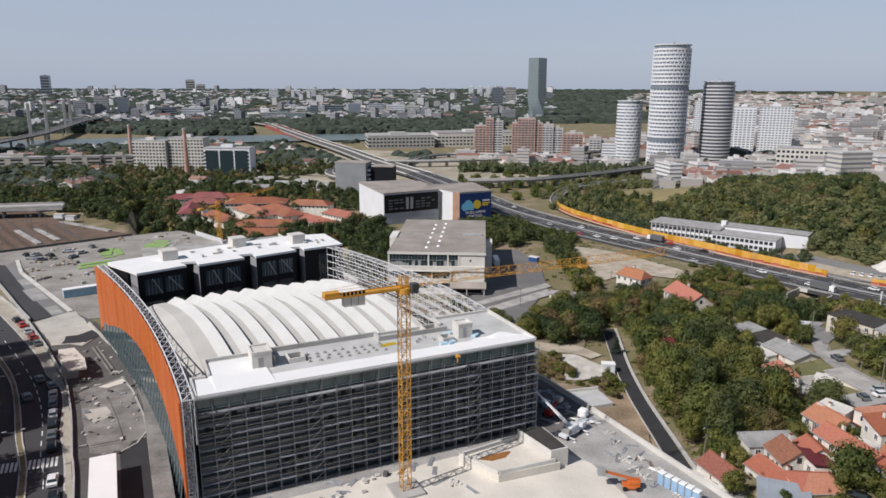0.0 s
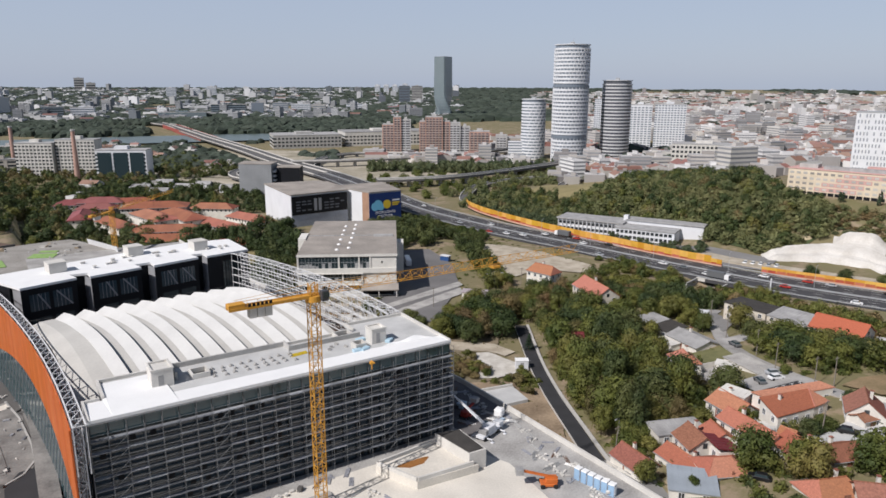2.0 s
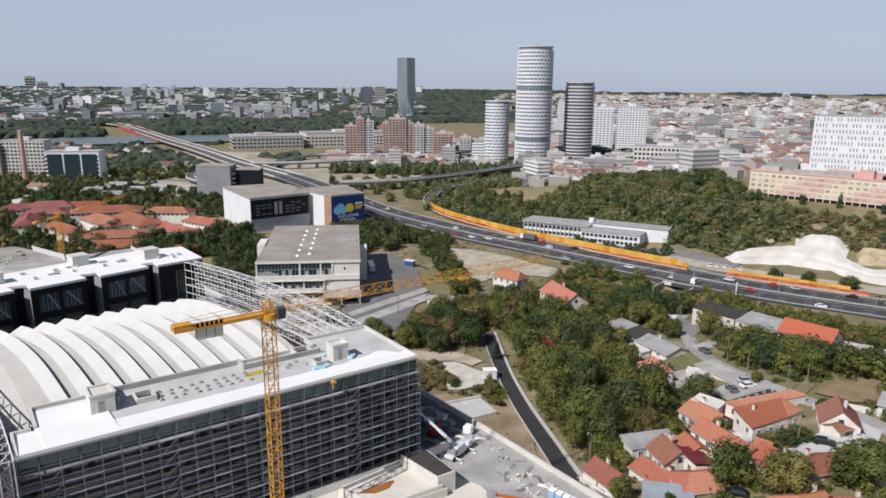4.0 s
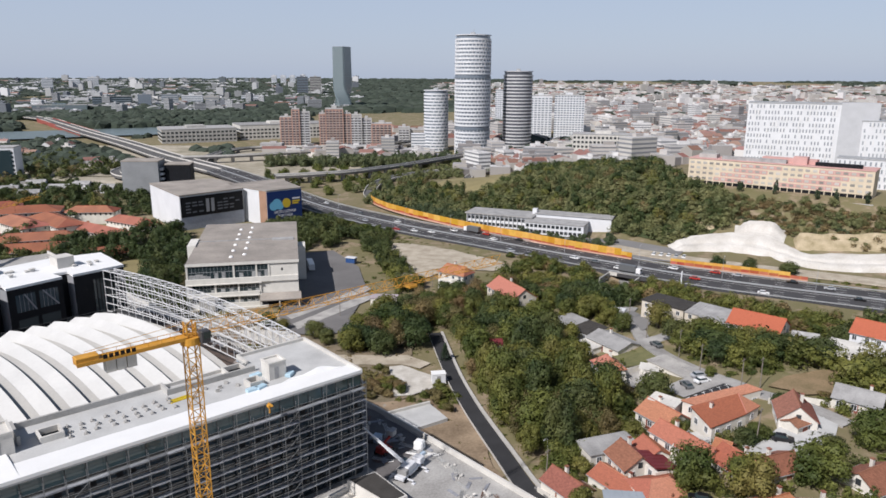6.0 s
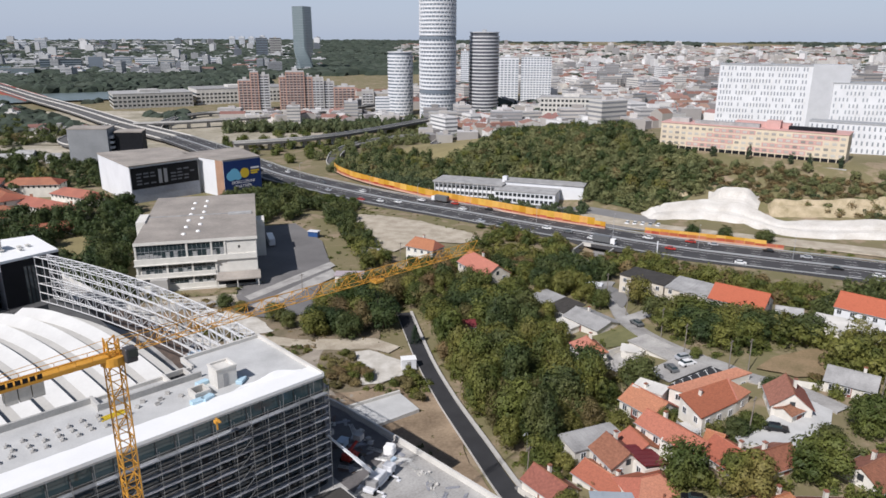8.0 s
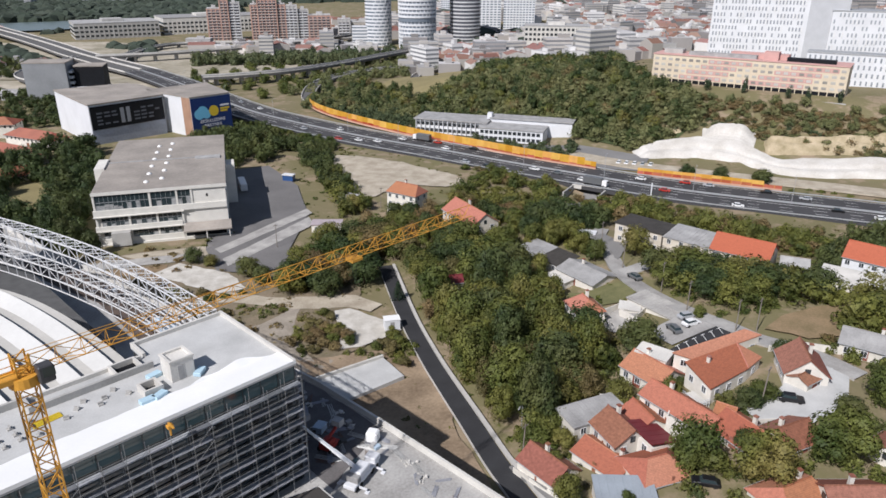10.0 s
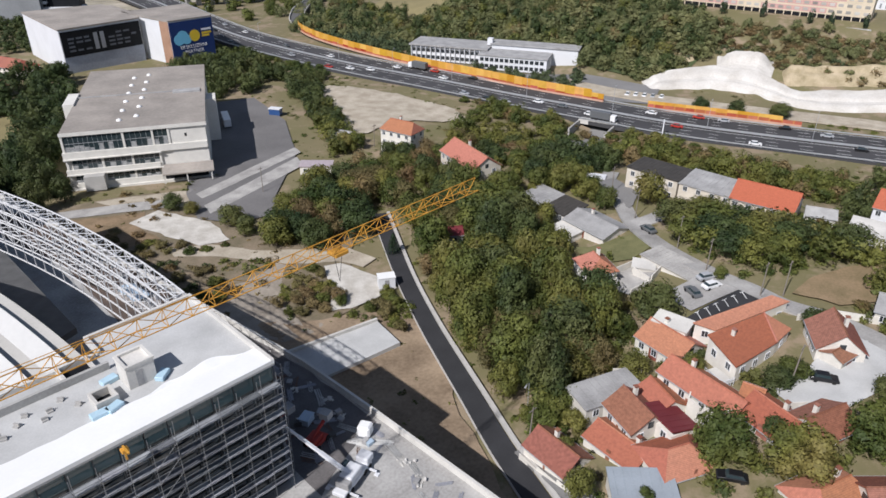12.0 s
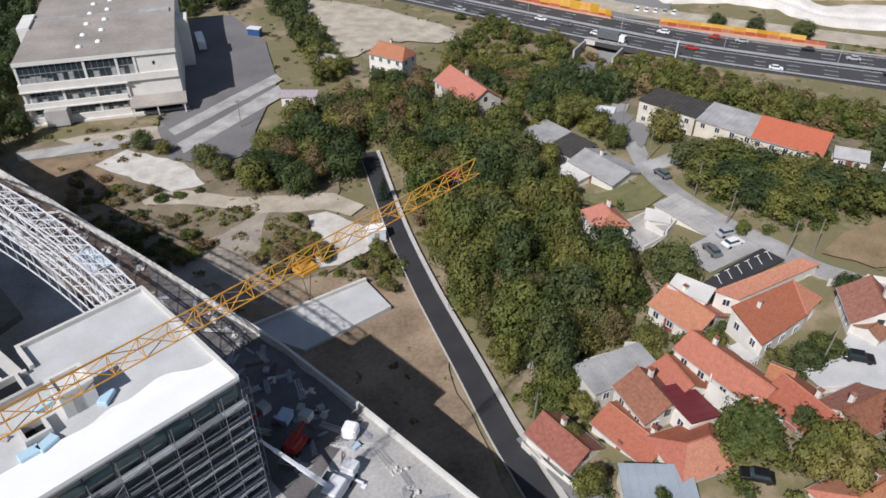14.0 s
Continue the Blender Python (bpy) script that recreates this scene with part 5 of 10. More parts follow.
def car(x, y, z, yaw, c):
    """A parked or standing car: body, glasshouse, roof, lamps and wheels."""
    m = pose(x, y, z, 0, 0, yaw)
    if c in CARS:
        return copy_thing(CARS[c], m)
    g = group("car", CAR_NAMES[c] + " passenger car standing on the asphalt", "car", m, "cars")
    bm = bmesh.new()
    prof = [(-2.1, 0.3), (2.1, 0.3), (2.15, 0.62), (1.95, 0.8), (0.9, 0.92), (-1.75, 0.95), (-2.12, 0.8)]
    a = [bm.verts.new((px_, -0.86, pz)) for px_, pz in prof]
    b = [bm.verts.new((px_, 0.86, pz)) for px_, pz in prof]
    n = len(prof)
    for i in range(n):
        bm.faces.new((a[i], b[i], b[(i + 1) % n], a[(i + 1) % n]))
    bm.faces.new(a[::-1])
    bm.faces.new(b)
    bmesh.ops.recalc_face_normals(bm, faces=bm.faces)
    bmesh.ops.bevel(bm, geom=bm.edges[:], offset=0.05, segments=1, affect="EDGES")
    part("body", bm, CAR_PAINTS[c], g)
    bm = bmesh.new()
    prism(bm, [(-1.6, -0.74), (0.95, -0.74), (0.95, 0.74), (-1.6, 0.74)], 0.92, 1.36)
    for v in bm.verts:
        if v.co.z > 1.2:
            v.co.x = v.co.x * 0.72 - 0.12
            v.co.y *= 0.84
    part("glasshouse", bm, M_GLASS, g)
    part("roof", one_box(-1.28, 0.58, -0.6, 0.6, 1.36, 1.44, 0.03), CAR_PAINTS[c], g)
    for wx in (-1.35, 1.35):
        for wy in (-0.8, 0.8):
            bm = bmesh.new()
            bmesh.ops.create_cone(bm, cap_ends=True, segments=12, radius1=0.32, radius2=0.32, depth=0.2, matrix=pose(wx, wy, 0.32, 90))
            part("wheel", bm, M_TYRE, g)
    CARS[c] = g
    return g


def truck(x, y, z, yaw, c=0):
    g = group("truck", "box truck on the motorway", "truck", pose(x, y, z, 0, 0, yaw))
    part("cargo_box", one_box(-5, 2.6, -1.2, 1.2, 1.0, 3.6, 0.05), CAR_PAINTS[c], g)
    part("cab", one_box(2.8, 4.8, -1.15, 1.15, 0.6, 2.9, 0.15), CAR_PAINTS[0], g)
    part("windscreen", one_box(4.72, 4.83, -1.0, 1.0, 1.7, 2.6), M_GLASS, g)
    for wx in (-4, -2.8, 3.6):
        for wy in (-1.05, 1.05):
            bm = bmesh.new()
            bmesh.ops.create_cone(bm, cap_ends=True, segments=12, radius1=0.5, radius2=0.5, depth=0.3, matrix=pose(wx, wy, 0.5, 90))
            part("wheel", bm, M_TYRE, g)


rc = random.Random(12)
for i in range(5, 80, 2):
    d = rc.choice((-10.8, -7.2, -3.6, 3.6, 7.2, 10.8))
    line = offset(MOTORWAY, d)
    (xa, ya), (xb, yb) = line[i], line[i + 1]
    f = rc.random()
    x, y = xa + (xb - xa) * f, ya + (yb - ya) * f
    yaw = math.degrees(math.atan2(yb - ya, xb - xa)) + (180 if d > 0 else 0)
    if i in (31, 51):
        truck(x, y, motorway_z(x, y) + 0.02, yaw, 5)
    else:
        car(x, y, motorway_z(x, y) + 0.02, yaw, rc.choice((0, 0, 0, 1, 1, 2, 3, 5)))
car(73.6, -39.6, ground_z(73.6, -39.6) + 0.42, -62, 2)
car(90.4, -12.9, ground_z(90.4, -12.9) + 0.47, -20, 0)
car(92.9, -10.6, ground_z(92.9, -10.6) + 0.47, -25, 1)
car(86.6, -11.0, ground_z(86.6, -11) + 0.47, 60, 5)
car(46.5, -37.5, ground_z(46.5, -37.5) + 0.05, 120, 2)
car(107, 10.5, ground_z(107, 10.5) + 0.47, 70, 5)
for k, yy in enumerate((88, 85, 82, 79, 76)):
    car(226 + k * 1.6, yy, ground_z(226, yy) + 0.25, 200, (0, 0, 0, 1, 0)[k])


def bus(x, y, z, yaw):
    g = group("bus", "old white coach parked in the shaded yard", "bus", pose(x, y, z, 0, 0, yaw))
    part("body", one_box(-5.5, 5.5, -1.25, 1.25, 0.4, 3.1, 0.12), CAR_PAINTS[0], g)
    for s in (-1.27, 1.24):
        part("window_band", one_box(-5.0, 5.0, s, s + 0.03, 1.7, 2.6), M_GLASS, g)
    for wx in (-3.6, 3.6):
        for wy in (-1.15, 1.15):
            bm = bmesh.new()
            bmesh.ops.create_cone(bm, cap_ends=True, segments=12, radius1=0.5, radius2=0.5, depth=0.3, matrix=pose(wx, wy, 0.5, 90))
            part("wheel", bm, M_TYRE, g)


bus(88.6, 171.4, -15.5, 66)
shed = group("site_shed", "white sheet-metal container shed on the gravel pad", "shed", pose(55.6, 45.6, ground_z(55.6, 45.6) + 0.5, 0, 0, -32))
part("wall", one_box(-1.9, 1.9, -1.25, 1.25, 0, 2.6, 0.04), M_WHITE_WALL, shed)
part("roof", one_box(-2.0, 2.0, -1.35, 1.35, 2.6, 2.72), M_MEMBRANE, shed)
part("door", one_box(-0.5, 0.5, -1.3, -1.24, 0.1, 2.1), M_GREY_ROOF, shed)
kiosk = group("kiosk", "small kiosk with blue and white panels", "kiosk", pose(107.5, 168, -15.5, 0, 0, -60))
part("wall", one_box(-2.2, 2.2, -1.2, 1.2, 0, 2.2), CAR_PAINTS[4], kiosk)
part("roof", one_box(-2.4, 2.4, -1.4, 1.4, 2.2, 2.5), M_WHITE_WALL, kiosk)


# ---- large buildings across the motorway and the towers ----
def share(name, bm, m):
    me = bpy.data.meshes.new(name)
    bm.to_mesh(me)
    bm.free()
    me.materials.append(m)
    return me


WINDOWS = {}


def window_mesh(w, h, m, t=0.12):
    key = (w, h, m.name)
    if key not in WINDOWS:
        WINDOWS[key] = share("window", one_box(-w / 2, w / 2, -t, 0.05, 0, h), m)
    return WINDOWS[key]


def pink_building():
    g = group("pink_building", "long pink and cream hospital block with rows of windows", "building", pose(316.8, 126.3, 6.0, 0, 0, -78.7))
    L, D, H = 94.5, 16.0, 14.6
    part("wall", one_box(0, L, 0, D, -3, H), M_CREAM, g)
    part("roof", one_box(-0.3, L + 0.3, -0.3, D + 0.3, H, H + 0.5), M_PINK, g)
    for k in range(4):
        z = 2.9 + k * 2.9
        part("floor_band", one_box(0, L, -0.1, 0.02, z - 0.5, z - 0.2), M_CREAM, g)
    pane = window_mesh(2.1, 1.3, M_CURTAIN)
    pinkp = share("pink_panel", one_box(-1.75, 1.75, -0.06, 0.02, -0.15, 2.2), M_PINK)
    n = 26
    for k in range(4):
        for i in range(n):
            x = 2.2 + i * (L - 4.4) / (n - 1)
            u = i / n
            if 0.14 + 0.05 * k < u < 0.36 + 0.05 * k and k < 4 or 0.7 - 0.07 * (3 - k) < u < 0.93 - 0.05 * (3 - k):
                piece("pink_panel", pinkp, g, pose(x, 0, 2.7 + k * 2.9))
            piece("window", pane, g, pose(x, -0.03, 3.2 + k * 2.9))
    for i in range(n):
        x = 2.2 + i * (L - 4.4) / (n - 1)
        part("pier", one_box(x - 1.9, x - 1.5, -0.5, 0.3, -1, 2.4), M_CREAM, g)
    # arcade shade painted as a black panel behind the piers
    part("arcade", one_box(0, L, -0.02, 0.2, -0.6, 2.2), M_BLACK, g, "black panel painting the shade of the ground floor arcade")
    part("terrace_wall", one_box(-2, L + 2, -9, -8, -8, -1.0), M_CONCRETE, g)
    part("terrace", one_box(-2, L + 2, -8, 0.0, -8, -1.2), M_CONCRETE, g)
    for x0, x1, y0, y1, h, mm in ((18, 52, 2, 6, 1.8, M_GREY_ROOF), (38, 66, 8, 14, 2.4, M_PINK), (55, 62, 3, 9, 4.0, M_PINK), (66, 88, 3, 7, 1.8, M_BLACK), (4, 14, 5, 11, 2.2, M_CONCRETE)):
        part("roof_structure", one_box(x0, x1, y0, y1, H + 0.5, H + 0.5 + h), mm, g)
    return g


pink_building()


M_HOSP_END = mat("grey metal panel", (0.47, 0.48, 0.50), 0.5, 0.1, 0.2, 2, 0.05)


def hospital_slab(x, y, z, yaw, L, D, H, label, rows, cols, end=0.16):
    g = group("hospital_tower", label, "building", pose(x, y, z, 0, 0, yaw))
    part("wall", one_box(0, L, 0, D, -6, H), M_WHITE_WALL, g)
    part("roof", one_box(-0.2, L + 0.2, -0.2, D + 0.2, H, H + 0.8), M_STEEL_GREY, g)
    part("end_panel", one_box(L * (1 - end), L + 0.1, -0.25, D * 0.8, -6, H + 1.2), M_HOSP_END, g, "plain light grey metal end panel")
    r = random.Random(cols)
    bands = [bmesh.new(), bmesh.new()]
    for k in range(rows):
        for i in range(cols):
            if r.random() < 0.86:
                xx = 1.6 + (L * (1 - end) - 3.2) * (i + 0.5 * (k % 2) * 0.5) / cols
                z0 = 0.6 + k * H / rows
                box(bands[0], xx - 0.42, xx + 0.42, -0.12, 0.03, z0 + 0.2, z0 + 2.4)
                if r.random() < 0.3:
                    box(bands[1], xx + 1.0, xx + 1.6, -0.35, 0.0, z0 - 0.2, z0 - 0.2 + H / rows * 0.86)
    tagged(part("window_grid", bands[0], M_HOSP_PANE, g), "rows of narrow dark windows", kind="stuff")
    tagged(part("fin_grid", bands[1], M_STEEL, g), "scattered white fins between the windows", kind="stuff")
    return g


hospital_slab(406, 138, 4, -68, 76, 16, 46, "white modern hospital tower with scattered dark windows", 12, 27, 0.28)
hospital_slab(430, 75, 2, -62, 60, 16, 38, "white lower hospital wing with scattered windows", 10, 25, 0.04)
hospital_slab(372, 66, 2, -78, 46, 10, 20, "low white hospital annex in front of the tower", 5, 16, 0.04)


def low_depot():
    g = group("depot_building", "long white two-storey depot with grey flat roofs", "building", pose(204, 196, -15.8, 0, 0, -63))
    pane = window_mesh(1.7, 1.6, M_WINDOW)
    part("wall", one_box(0, 38, 0.3, 16, 0, 7.0), M_WHITE_WALL, g)
    part("roof", one_box(-0.8, 38.6, -0.8, 17, 7.0, 7.6), M_GREY_ROOF, g)
    part("wing_wall", one_box(36, 68, -7, 6, 0, 6.2), M_WHITE_WALL, g)
    part("wing_roof", one_box(35.6, 68.4, -7.4, 6.3, 6.2, 6.7), M_GREY_ROOF, g)
    part("rear_wall", one_box(38.2, 80, 7, 16, 0, 8.4), M_WHITE_WALL, g)
    part("rear_roof", one_box(38.0, 80.6, 6.4, 16.6, 8.4, 9.0), M_GREY_ROOF, g)
    for i in range(15):
        for k in range(2):
            piece("window", pane, g, pose(1.6 + i * 2.45, 0.3, 1.0 + k * 3.2))
    for i in range(13):
        for k in range(2):
            piece("window", pane, g, pose(37.6 + i * 2.35, -7, 0.9 + k * 2.9))
    for i in range(16):
        part("column", one_box(0.2 + i * 2.45, 0.5 + i * 2.45, -0.5, 0.3, 0, 7), M_WHITE_WALL, g)
    part("stair_turret", one_box(36.5, 39, 7, 10, 8, 11), M_WHITE_WALL, g)
    return g


low_depot()


def round_tower(name, label, x, y, z, rx, ry, yaw, floors, step, band, core, taper=0.0, fin=0, bh=0.42, mech=(), posts=0):
    """A tower of oval plan: a glass core, a proud slab band on every floor, fins between them and a plant room on top."""
    g = group(name, label, "tower", pose(x, y, z, 0, 0, yaw))
    n = 40
    H = floors * step

    def ring(s):
        return [(rx * s * math.cos(2 * math.pi * i / n), ry * s * math.sin(2 * math.pi * i / n)) for i in range(n)]

    bm = bmesh.new()
    prism(bm, ring(0.982), -2, H)
    part("glass_core", bm, core, g)
    for k in range(floors + 1):
        s = 1 + taper * math.sin(math.pi * k / floors)
        bm = bmesh.new()
        prism(bm, ring(s), k * step - (0.2 if k in mech else 0), k * step + step * bh)
        part("floor_band", bm, core if k in mech else band, g)
    if posts:  # slim mullions that stand between the floor bands, one ring to a storey
        for k in range(floors):
            if k in mech:
                continue
            bm = bmesh.new()
            for i in range(posts):
                a = 2 * math.pi * (i + 0.4 * (k % 2)) / posts
                c = Vector((rx * 0.99 * math.cos(a), ry * 0.99 * math.sin(a), 0))
                beam(bm, c + Vector((0, 0, k * step + step * bh)), c + Vector((0, 0, (k + 1) * step)), 0.42, 4)
            part("mullion_ring", bm, band, g)
    if fin:
        me = share("fin", one_box(-0.35, 0.35, -0.5, 0.1, 0, step * (1 - bh)), band)
        for k in range(floors):
            for i in range(fin):
                a = 2 * math.pi * (i + 0.33 * (k % 3)) / fin
                if math.sin(a + radians(yaw) + 2.4) > -0.35:
                    piece("fin", me, g, Matrix.Translation((rx * 0.985 * math.cos(a), ry * 0.985 * math.sin(a), k * step + step * bh)) @ Matrix.Rotation(a + math.pi / 2, 4, "Z"))
    bm = bmesh.new()
    prism(bm, ring(0.94), H + step * bh, H + step * bh + step * 0.9)
    part("plant_room", bm, core, g)
    bm = bmesh.new()
    prism(bm, ring(1.0), H + step * 1.3, H + step * 1.5)
    part("crown_ring", bm, band, g)
    for i in range(5):
        part("roof_unit", one_box(-rx * 0.5 + i * rx * 0.2, -rx * 0.4 + i * rx * 0.2, -2, 2, H + step * 1.5, H + step * (1.9 + 0.3 * (i % 2))), M_STEEL_GREY, g)
    return g, H


# tower glass colour is lightened to hold the reflected sky
t1, h1 = round_tower("round_tower", "tall round white tower with banded floors", 501, 511, -22, 21.6, 20.4, 40, 31, 4.1, M_WHITE_WALL, M_TOWER_GLASS := glass_mat("tower glass", (0.17, 0.20, 0.235), 0.12), 0.02, 0, 0.50, (7, 21), 30)
bm = bmesh.new()
beam(bm, (4, 0, h1 + 6), (4, 0, h1 + 14), 0.4, 6, 0.1)
part("mast", bm, M_STEEL_GREY, t1)
round_tower("round_tower", "round dark grey tower with thin pale floor bands", 559.5, 495, -22, 19.0, 17.4, 40, 23, 3.85, M_BAND_GREY := mat("pale band", (0.60, 0.60, 0.61), 0.6, 0.2), M_TOWER_DARK := glass_mat("dark tower glass", (0.095, 0.10, 0.115), 0.15), 0.0, 0, 0.36)
round_tower("round_tower", "round white apartment tower with punched windows", 489, 562, -22, 15.6, 14.6, 40, 18, 3.7, M_WHITE_WALL, M_TOWER_GLASS, 0.0, 16, 0.52)


def white_podium():
    g = group("apartment_block", "white stepped apartment block with window bands", "building", pose(461, 575, -22, 0, 0, -40))
    for k in range(6):
        part("floor_band", one_box(0, 34 - k * 2, 0, 14, k * 3.4, k * 3.4 + 2.0), M_WHITE_WALL, g)
        part("window_band", one_box(0.4, 33.4 - k * 2, 0.4, 13.6, k * 3.4 + 2.0, k * 3.4 + 3.4), M_TOWER_GLASS, g)
    part("roof", one_box(0, 23, 0, 14, 20.4, 21.0), M_WHITE_WALL, g)


white_podium()


def green_tower():
    g = group("glass_tower", "tall twisted grey-green glass tower", "tower", pose(934, 1460, -24, 0, 0, 30))
    n = 42
    for k in range(n):
        u = k / n
        a = 40 * (1 - smooth(0.08, 0.42, u))
        m = Matrix.Rotation(radians(a), 4, "Z")
        s = 23 - 1.5 * u
        bm = bmesh.new()
        prism(bm, [(-s, -s * 0.62), (-s * 0.8, -s * 0.78), (s * 0.8, -s * 0.78), (s, -s * 0.62), (s, s * 0.62), (s * 0.8, s * 0.78), (-s * 0.8, s * 0.78), (-s, s * 0.62)], k * 3.8, k * 3.8 + 3.3, m)
        part("storey", bm, M_GREEN_GLASS, g)
        bm = bmesh.new()
        prism(bm, [(-s * 1.02, -s * 0.64), (-s * 0.81, -s * 0.8), (s * 0.81, -s * 0.8), (s * 1.02, -s * 0.64), (s * 1.02, s * 0.64), (s * 0.81, s * 0.8), (-s * 0.81, s * 0.8), (-s * 1.02, s * 0.64)], k * 3.8 + 3.3, k * 3.8 + 3.8, m)
        part("slab_edge", bm, M_STEEL_GREY, g)


M_RED_FACADE = mat("dark red facade", (0.26, 0.07, 0.06), 0.8, 0.2, 0.1, 1, 0.05)
M_GREEN_GLASS = glass_mat("green glass", (0.16, 0.21, 0.225), 0.2)
green_tower()


def banded_block(name, label, x, y, z, yaw, L, D, H, step, wall, cols, m_win=None, frame=None):
    """A plain office or flat block with a grid of windows on its near sides."""
    g = group(name, label, "building", pose(x, y, z, 0, 0, yaw))
    part("wall", one_box(0, L, 0, D, -3, H), wall, g)
    part("roof", one_box(-0.3, L + 0.3, -0.3, D + 0.3, H, H + 0.7), M_GREY_ROOF, g)
    part("lift_house", one_box(L * 0.35, L * 0.6, D * 0.3, D * 0.7, H + 0.7, H + 3.6), wall, g)
    rows = int(H / step)
    if y > 500:  # far off: one glazed strip to a storey
        if y > 1500:
            bm = bmesh.new()
            for k in range(rows):
                box(bm, -0.15, L * 0.985, -0.15, D * 0.97, k * step + step * 0.32, k * step + step * 0.8)
            tagged(part("window_glazing", bm, m_win or M_WINDOW, g), "dark window bands of the storeys", kind="stuff")
            return g
        for k in range(rows):
            part("window_band", one_box(-0.15, L * 0.985, -0.15, D * 0.97, k * step + step * 0.32, k * step + step * 0.8), m_win or M_WINDOW, g)
        for i in range(1, cols):
            part("pier", one_box(i * L / cols - L / cols * 0.17, i * L / cols + L / cols * 0.17, -0.3, 0.1, 0, rows * step), wall, g)
        return g
    pane = window_mesh(round(L / cols * 0.62, 2), round(step * 0.5, 2), m_win or M_WINDOW)
    for k in range(rows):
        for i in range(cols):
            piece("window", pane, g, pose((i + 0.5) * L / cols, 0, k * step + step * 0.3))
        nd = max(2, int(D / (L / cols)))
        for i in range(nd):
            piece("window", pane, g, pose(0, D - (i + 0.5) * D / nd, k * step + step * 0.3, 0, 0, -90))
    return g


M_CREAM_ROW = mat("beige row facade", (0.46, 0.42, 0.37), 0.9, 0.2, 0.1, 1.0, 0.1)
banded_block("office_slab", "pale concrete office slab with vertical bays", -52, 690, -22, -32, 36, 16, 32, 3.4, M_PALE_CONCRETE, 10)
banded_block("office_slab", "pale concrete slab block with balconies", -18, 674, -22, -32, 38, 16, 35, 3.4, M_PALE_CONCRETE, 11)
glass_office = banded_block("office_block_glass", "white office block with dark blue glass front", 10, 618, -22, -28, 46, 18, 28, 3.6, M_WHITE_WALL, 12, M_BLUE_GLASS := glass_mat("blue glass", (0.025, 0.042, 0.05), 0.15))
for i in range(3):
    part("glass_front", one_box(2 + i * 14.6, 14.6 + i * 14.6, -0.6, -0.4, 1, 26), M_BLUE_GLASS, glass_office, "dark teal glass front")
M_BRICK = mat("raw brick", (0.47, 0.30, 0.245), 0.9, 0.3, 0.1, 1.5, 0.2)
M_NEW_CONCRETE = mat("new grey concrete", (0.46, 0.45, 0.44), 0.9, 0.25, 0.1, 1.5, 0.2)
M_VIOLET_GLASS = glass_mat("dusky window glass", (0.11, 0.105, 0.12), 0.2)


def stepped_tower(label, x, y, yaw, parts):
    """An apartment tower under construction: several wings of raw brick or concrete with balconies, of unequal height."""
    g = group("brick_tower", label, "building", pose(x, y, -22, 0, 0, yaw))
    for x0, x1, y0, y1, h, m in parts:
        part("wing", one_box(x0, x1, y0, y1, -2, h), m, g)
        rows, cols = int(h / 3.2), max(2, int((x1 - x0) / 4.4))
        for k in range(rows):
            part("window_band", one_box(x0 + 0.5, x1 - 0.5, y0 - 0.12, y0 + 0.1, k * 3.2 + 1.0, k * 3.2 + 2.5), M_VIOLET_GLASS, g)
            part("balcony_slab", one_box(x0 + 0.8, x1 - 0.8, y0 - 1.3, y0 + 0.1, k * 3.2 - 0.15, k * 3.2 + 0.35), M_NEW_CONCRETE if m is M_BRICK else M_WHITE_WALL, g)
        for i in range(cols + 1):
            cx = x0 + (x1 - x0) * i / cols
            part("pier", one_box(cx - 0.75, cx + 0.75, y0 - 0.5, y0 + 0.3, 0, h), m, g)
        part("parapet", one_box(x0 - 0.3, x1 + 0.3, y0 - 0.3, y1 + 0.3, h, h + 0.9), M_NEW_CONCRETE, g)
        part("lift_house", one_box(x0 + (x1 - x0) * 0.35, x0 + (x1 - x0) * 0.65, y0 + 4, y0 + 9, h + 0.9, h + 4.0), M_NEW_CONCRETE, g)
    return g


stepped_tower("red brick and grey apartment tower under construction", 374, 736, -32, ((0, 15, 0, 16, 36, M_BRICK), (15, 24, -2, 16, 46, M_BRICK), (24, 37, 0, 16, 42, M_NEW_CONCRETE)))
stepped_tower("raw brick apartment tower under construction", 417, 711, -32, ((0, 8, 0, 18, 40, M_BRICK), (8, 30, -2, 20, 46, M_BRICK), (30, 40, 0, 18, 40, M_BRICK)))
stepped_tower("grey concrete apartment tower under construction", 451, 690, -34, ((0, 14, 0, 18, 38, M_NEW_CONCRETE), (14, 27, 2, 18, 33, M_NEW_CONCRETE)))
stepped_tower("lower raw brick apartment block under construction", 474, 675, -35, ((0, 26, 0, 18, 27, M_BRICK),))
stepped_tower("dusty concrete frame of a new apartment block", 503, 655, -36, ((0, 14, 0, 16, 22, M_NEW_CONCRETE), (16, 44, 4, 20, 18, M_CREAM_ROW)))
banded_block("far_tower", "dark glass office tower in the distance", 1287, 2328, -30, -30, 42, 30, 90, 6, M_TOWER_GLASS, 5)
banded_block("far_tower", "pale office tower in the distance", 1330, 2304, -30, -30, 42, 30, 90, 6, M_CONCRETE, 5)
banded_block("fair_hall", "long low trade hall with a glass front", 262, 850, -21, -14, 96, 60, 17, 5, M_CONCRETE, 18)
banded_block("fair_hall", "long low pale trade hall with a glass front", 366, 838, -21, -14, 130, 60, 19, 5, M_PALE_CONCRETE, 24)
banded_block("apartment_tower", "white apartment tower block", 680.7, 585, -20, -48.7, 30, 18, 60, 3.2, M_WHITE_WALL, 6, M_TOWER_GLASS)
